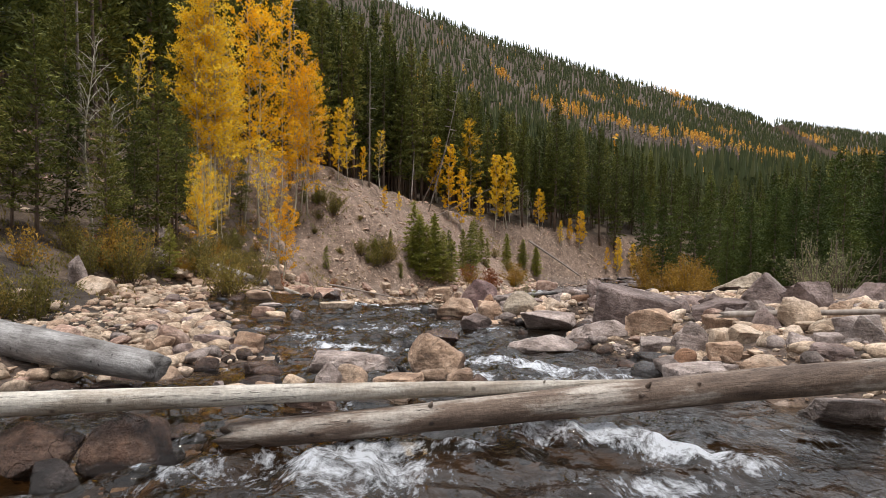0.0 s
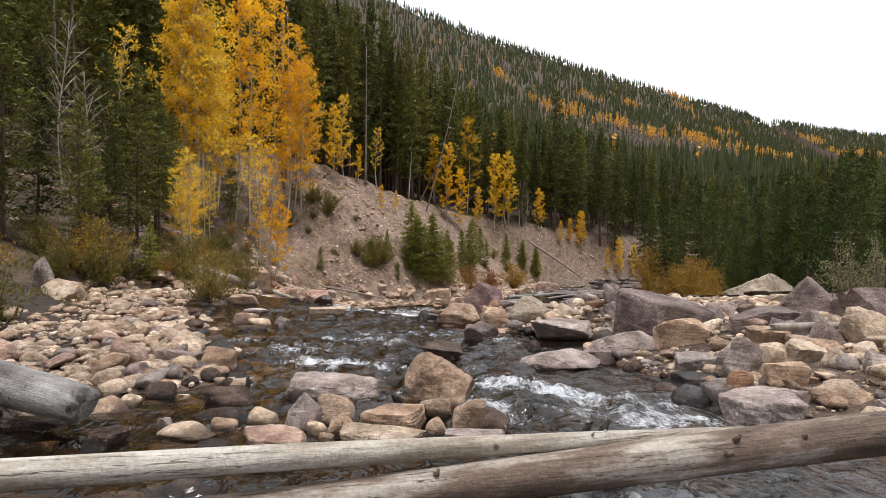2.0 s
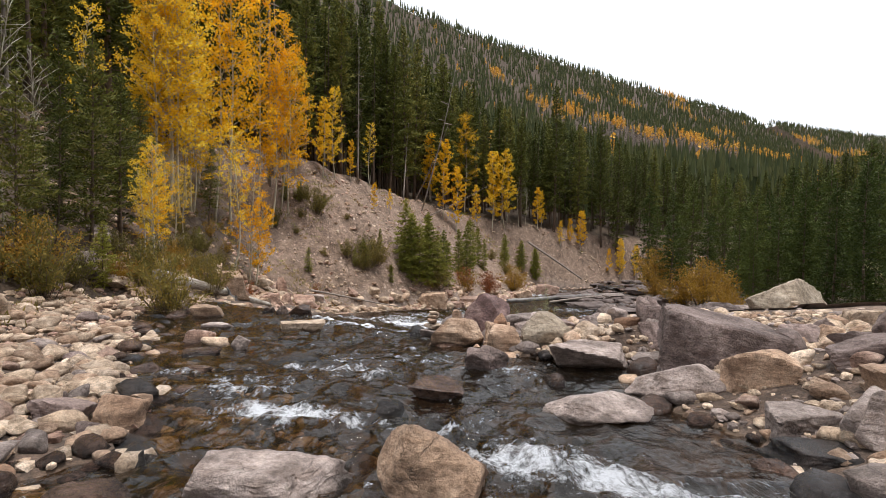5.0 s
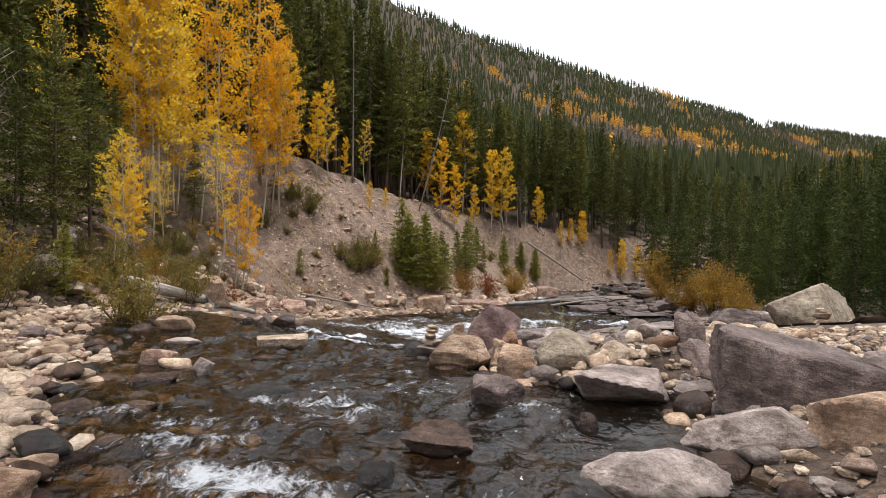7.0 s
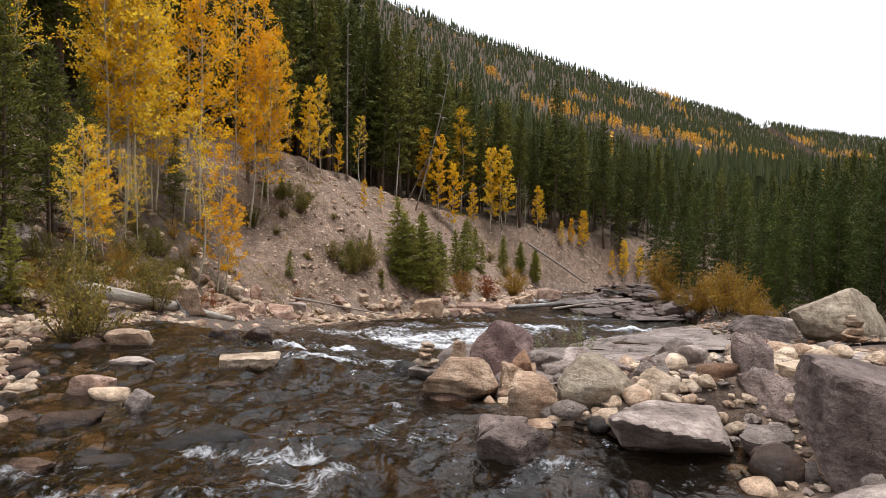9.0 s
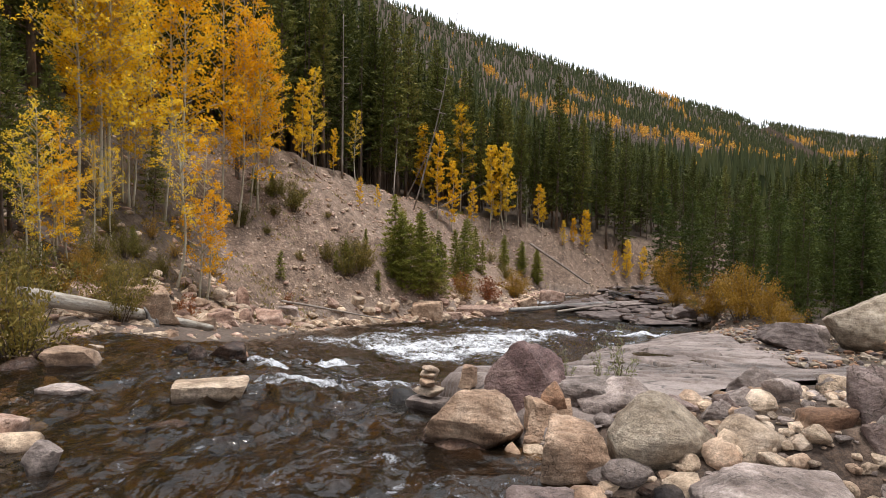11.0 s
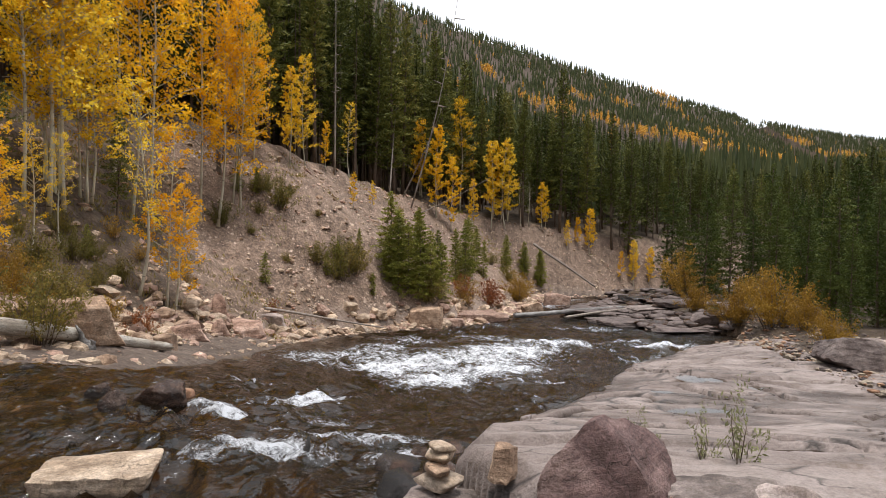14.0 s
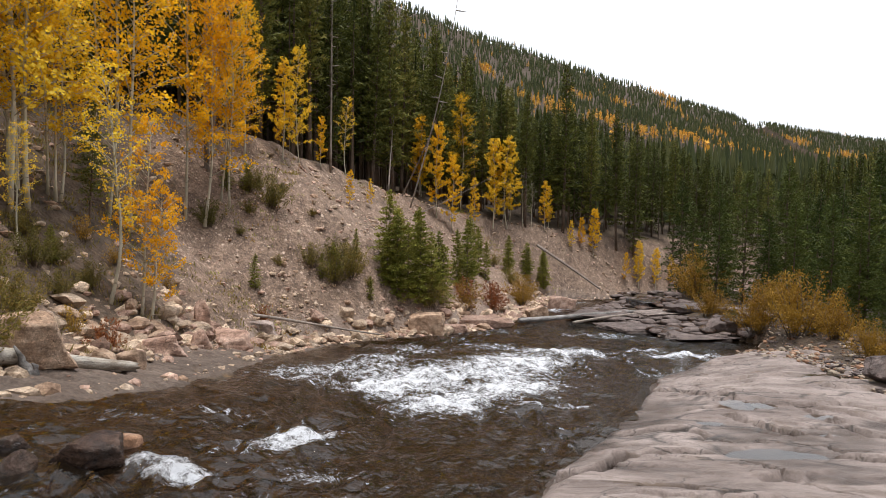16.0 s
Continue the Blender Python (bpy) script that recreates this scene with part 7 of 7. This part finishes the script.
GREENBUSH = [shrub_meshes(1.6, 2.1, 34, 3000, .042, WILLOW, 600 + k) for k in range(2)]
OCHREBUSH = [shrub_meshes(2.2, 2.8, 40, 4600, .05, OCHRE, 610 + k) for k in range(2)]
BROWNBUSH = [shrub_meshes(1.5, 1.9, 26, 1300, .05, REDLEAF, 620), shrub_meshes(1.2, 1.6, 34, 700, .05, OCHRE, 621)]
SPRIG = shrub_meshes(1.0, .9, 8, 300, .03, SAGE, 630, .36)
WISPY = shrub_meshes(1.6, 2.0, 22, 900, .026, SAGE, 631, .36)

shrub(GREENBUSH[1], -8.29, 11.65, 0.86, "olive willow scrub on the stony bank")
shrub(GREENBUSH[0], -8.74, 11.21, 0.76, "olive willow scrub on the stony bank")
shrub(GREENBUSH[1], -9.68, 17.66, 1.25, "olive willow bush beside pale boulders")
shrub(GREENBUSH[0], -6.59, 17.74, 1.04, "olive willow bush at the foot of the bank")
shrub(GREENBUSH[1], -8.58, 20.65, 1.01, "olive willow bush at the foot of the bank")
shrub(GREENBUSH[0], -11.32, 17.66, 0.76, "olive willow bush under the pines")
shrub(BROWNBUSH[1], -10.93, 14.98, 0.93, "russet scrub under the pines")
shrub(GREENBUSH[0], -7.18, 21.67, 0.86, "yellowing willow bush at the foot of the bank")
shrub(BROWNBUSH[1], -8.14, 23.03, 0.76, "russet scrub at the foot of the bank")
shrub(BROWNBUSH[0], -7.36, 25.96, 0.53, "russet shrub at the foot of the bank")
shrub(BROWNBUSH[1], -8.39, 26.39, 0.58, "russet scrub at the foot of the bank")
shrub(GREENBUSH[0], -8.99, 25.43, 0.67, "yellow-green scrub on the bank")
shrub(BROWNBUSH[1], 2.12, 46.45, 1.47, "leafless brown shrub at the water")
shrub(BROWNBUSH[0], 4.05, 50.17, 1.36, "leafless brown shrub at the water")
shrub(OCHREBUSH[1], 7.02, 56.89, 1.18, "ochre willow bush at the water")
shrub(OCHREBUSH[0], 15.73, 44.85, 0.87, "ochre willow bush on the ledges")
shrub(OCHREBUSH[1], 19.58, 54.21, 1.68, "yellow-green willow on the ledges")
shrub(OCHREBUSH[0], 15.56, 39.85, 1.10, "ochre willow bush beside the slab")
shrub(OCHREBUSH[1], 15.61, 37.02, 1.37, "tall ochre willow bush beside the slab")
shrub(OCHREBUSH[0], 15.78, 34.91, 0.80, "ochre willow bush beside the slab")
shrub(OCHREBUSH[1], 13.97, 30.89, 0.66, "ochre willow bush beside the slab")
shrub(GREENBUSH[0], 15.54, 41.83, 0.54, "small green shrub on the ledges")
shrub(OCHREBUSH[1], 19.55, 44.57, 1.09, "ochre willow bush beyond the boulders")
shrub(GREENBUSH[0], -4.83, 41.49, 1.22, "green shrub on the gravel bank")
shrub(GREENBUSH[1], -4.09, 42.20, 1.25, "green shrub on the gravel bank")
shrub(GREENBUSH[0], -0.06, 43.57, 1.22, "green shrub on the gravel bank")
shrub(GREENBUSH[1], -8.07, 42.20, 1.24, "green shrub on the gravel bank")
shrub(GREENBUSH[0], -9.16, 42.09, 0.88, "green shrub on the gravel bank")
shrub(GREENBUSH[1], -10.05, 39.24, 0.87, "green shrub on the gravel bank")
shrub(GREENBUSH[0], -10.38, 28.98, 0.53, "dark green shrub on the bank")
shrub(GREENBUSH[1], -9.98, 25.81, 0.70, "olive scrub under the aspens")
shrub(GREENBUSH[0], -10.21, 27.81, 0.65, "olive scrub under the aspens")
shrub(OCHREBUSH[1], -8.97, 23.58, 0.43, "yellowing scrub at the foot of the bank")
shrub(GREENBUSH[0], -9.48, 27.60, 0.49, "olive scrub under the aspens")
shrub(BROWNBUSH[1], -10.75, 30.88, 0.70, "russet scrub under the aspens")
shrub(GREENBUSH[0], -11.42, 29.26, 0.54, "dark green scrub under the aspens")
shrub(BROWNBUSH[1], -10.15, 31.56, 0.58, "russet scrub under the aspens")
shrub(GREENBUSH[0], -11.38, 27.25, 0.58, "dark green scrub under the aspens")
shrub(BROWNBUSH[1], -9.40, 33.51, 0.48, "dry brown shrub on the bank")
shrub(GREENBUSH[0], -5.94, 41.39, 0.83, "green shrub on the gravel bank")
shrub(GREENBUSH[1], -4.91, 42.33, 0.85, "green shrub on the gravel bank")
shrub(GREENBUSH[0], -10.00, 21.42, 0.62, "olive scrub on the stony slope")
shrub(GREENBUSH[1], -9.71, 22.54, 0.57, "olive scrub on the stony slope")
shrub(GREENBUSH[0], -11.10, 22.40, 0.56, "dark green scrub under the pines")
shrub(GREENBUSH[1], -9.97, 18.29, 0.57, "olive scrub on the stony slope")
shrub(BROWNBUSH[0], -10.61, 17.52, 0.64, "russet scrub on the stony slope")
shrub(OCHREBUSH[1], -8.64, 21.30, 0.49, "yellowing scrub at the foot of the bank")
shrub(OCHREBUSH[1], -10.19, 17.99, 0.82, "yellowing willow bush on the stony slope")
shrub(GREENBUSH[1], -10.19, 16.51, 0.79, "olive willow bush on the stony slope")
shrub(GREENBUSH[0], -9.88, 19.14, 0.70, "olive willow bush on the stony slope")
shrub(OCHREBUSH[1], -9.22, 20.24, 0.44, "yellowing willow bush on the stony slope")
shrub(GREENBUSH[0], -8.61, 21.18, 0.96, "olive willow bush on the stony slope")
shrub(GREENBUSH[1], -8.91, 24.43, 0.72, "olive willow bush on the stony slope")
shrub(OCHREBUSH[1], -9.67, 24.72, 0.47, "yellowing willow bush on the stony slope")
shrub(GREENBUSH[1], -9.68, 29.31, 0.56, "olive willow bush on the stony slope")
shrub(GREENBUSH[0], -7.15, 40.13, 0.37, "small ragged green shrub on the gravel bank")
shrub(GREENBUSH[1], -3.20, 42.33, 0.34, "small ragged green shrub on the gravel bank")
shrub(GREENBUSH[0], -4.05, 43.03, 0.44, "small ragged green shrub on the gravel bank")
shrub(GREENBUSH[1], -2.21, 43.17, 0.38, "small ragged green shrub on the gravel bank")
shrub(GREENBUSH[0], -8.79, 42.55, 0.58, "small ragged green shrub on the gravel bank")
shrub(GREENBUSH[1], -8.94, 41.54, 0.47, "small ragged green shrub on the gravel bank")
shrub(GREENBUSH[0], -7.83, 43.51, 0.36, "small ragged green shrub on the gravel bank")
shrub(GREENBUSH[1], -8.90, 40.01, 0.34, "small ragged green shrub on the gravel bank")
shrub(GREENBUSH[0], 5.44, 61.34, 0.70, "small ragged green shrub on the gravel bank")
shrub(GREENBUSH[1], 6.87, 60.85, 0.92, "small ragged green shrub on the gravel bank")
shrub(GREENBUSH[0], -6.27, 43.42, 0.30, "small ragged green shrub on the gravel bank")
shrub(BROWNBUSH[0], -7.01, 37.06, 0.52, "leafless reddish shrub at the foot of the bank")
shrub(BROWNBUSH[0], 4.38, 51.77, 1.03, "leafless reddish shrub at the foot of the bank")
shrub(BROWNBUSH[0], 2.12, 47.58, 1.11, "leafless reddish shrub at the foot of the bank")
shrub(SPRIG, 2.3, 15.7, .85, "thin grey-green willow sprig growing from the slab")
shrub(SPRIG, 2.08, 15.85, .6, "thin grey-green willow sprig growing from the slab")
shrub(SPRIG, 1.75, 16.3, .5, "thin grey-green willow sprig growing from the slab")
shrub(WISPY, 8.6, 13.2, .95, "wispy grey-green willow among the boulders")
shrub(WISPY, 9.4, 13.6, .95, "wispy grey-green willow among the boulders")
shrub(WISPY, 9.0, 14.2, .95, "wispy grey-green willow among the boulders")
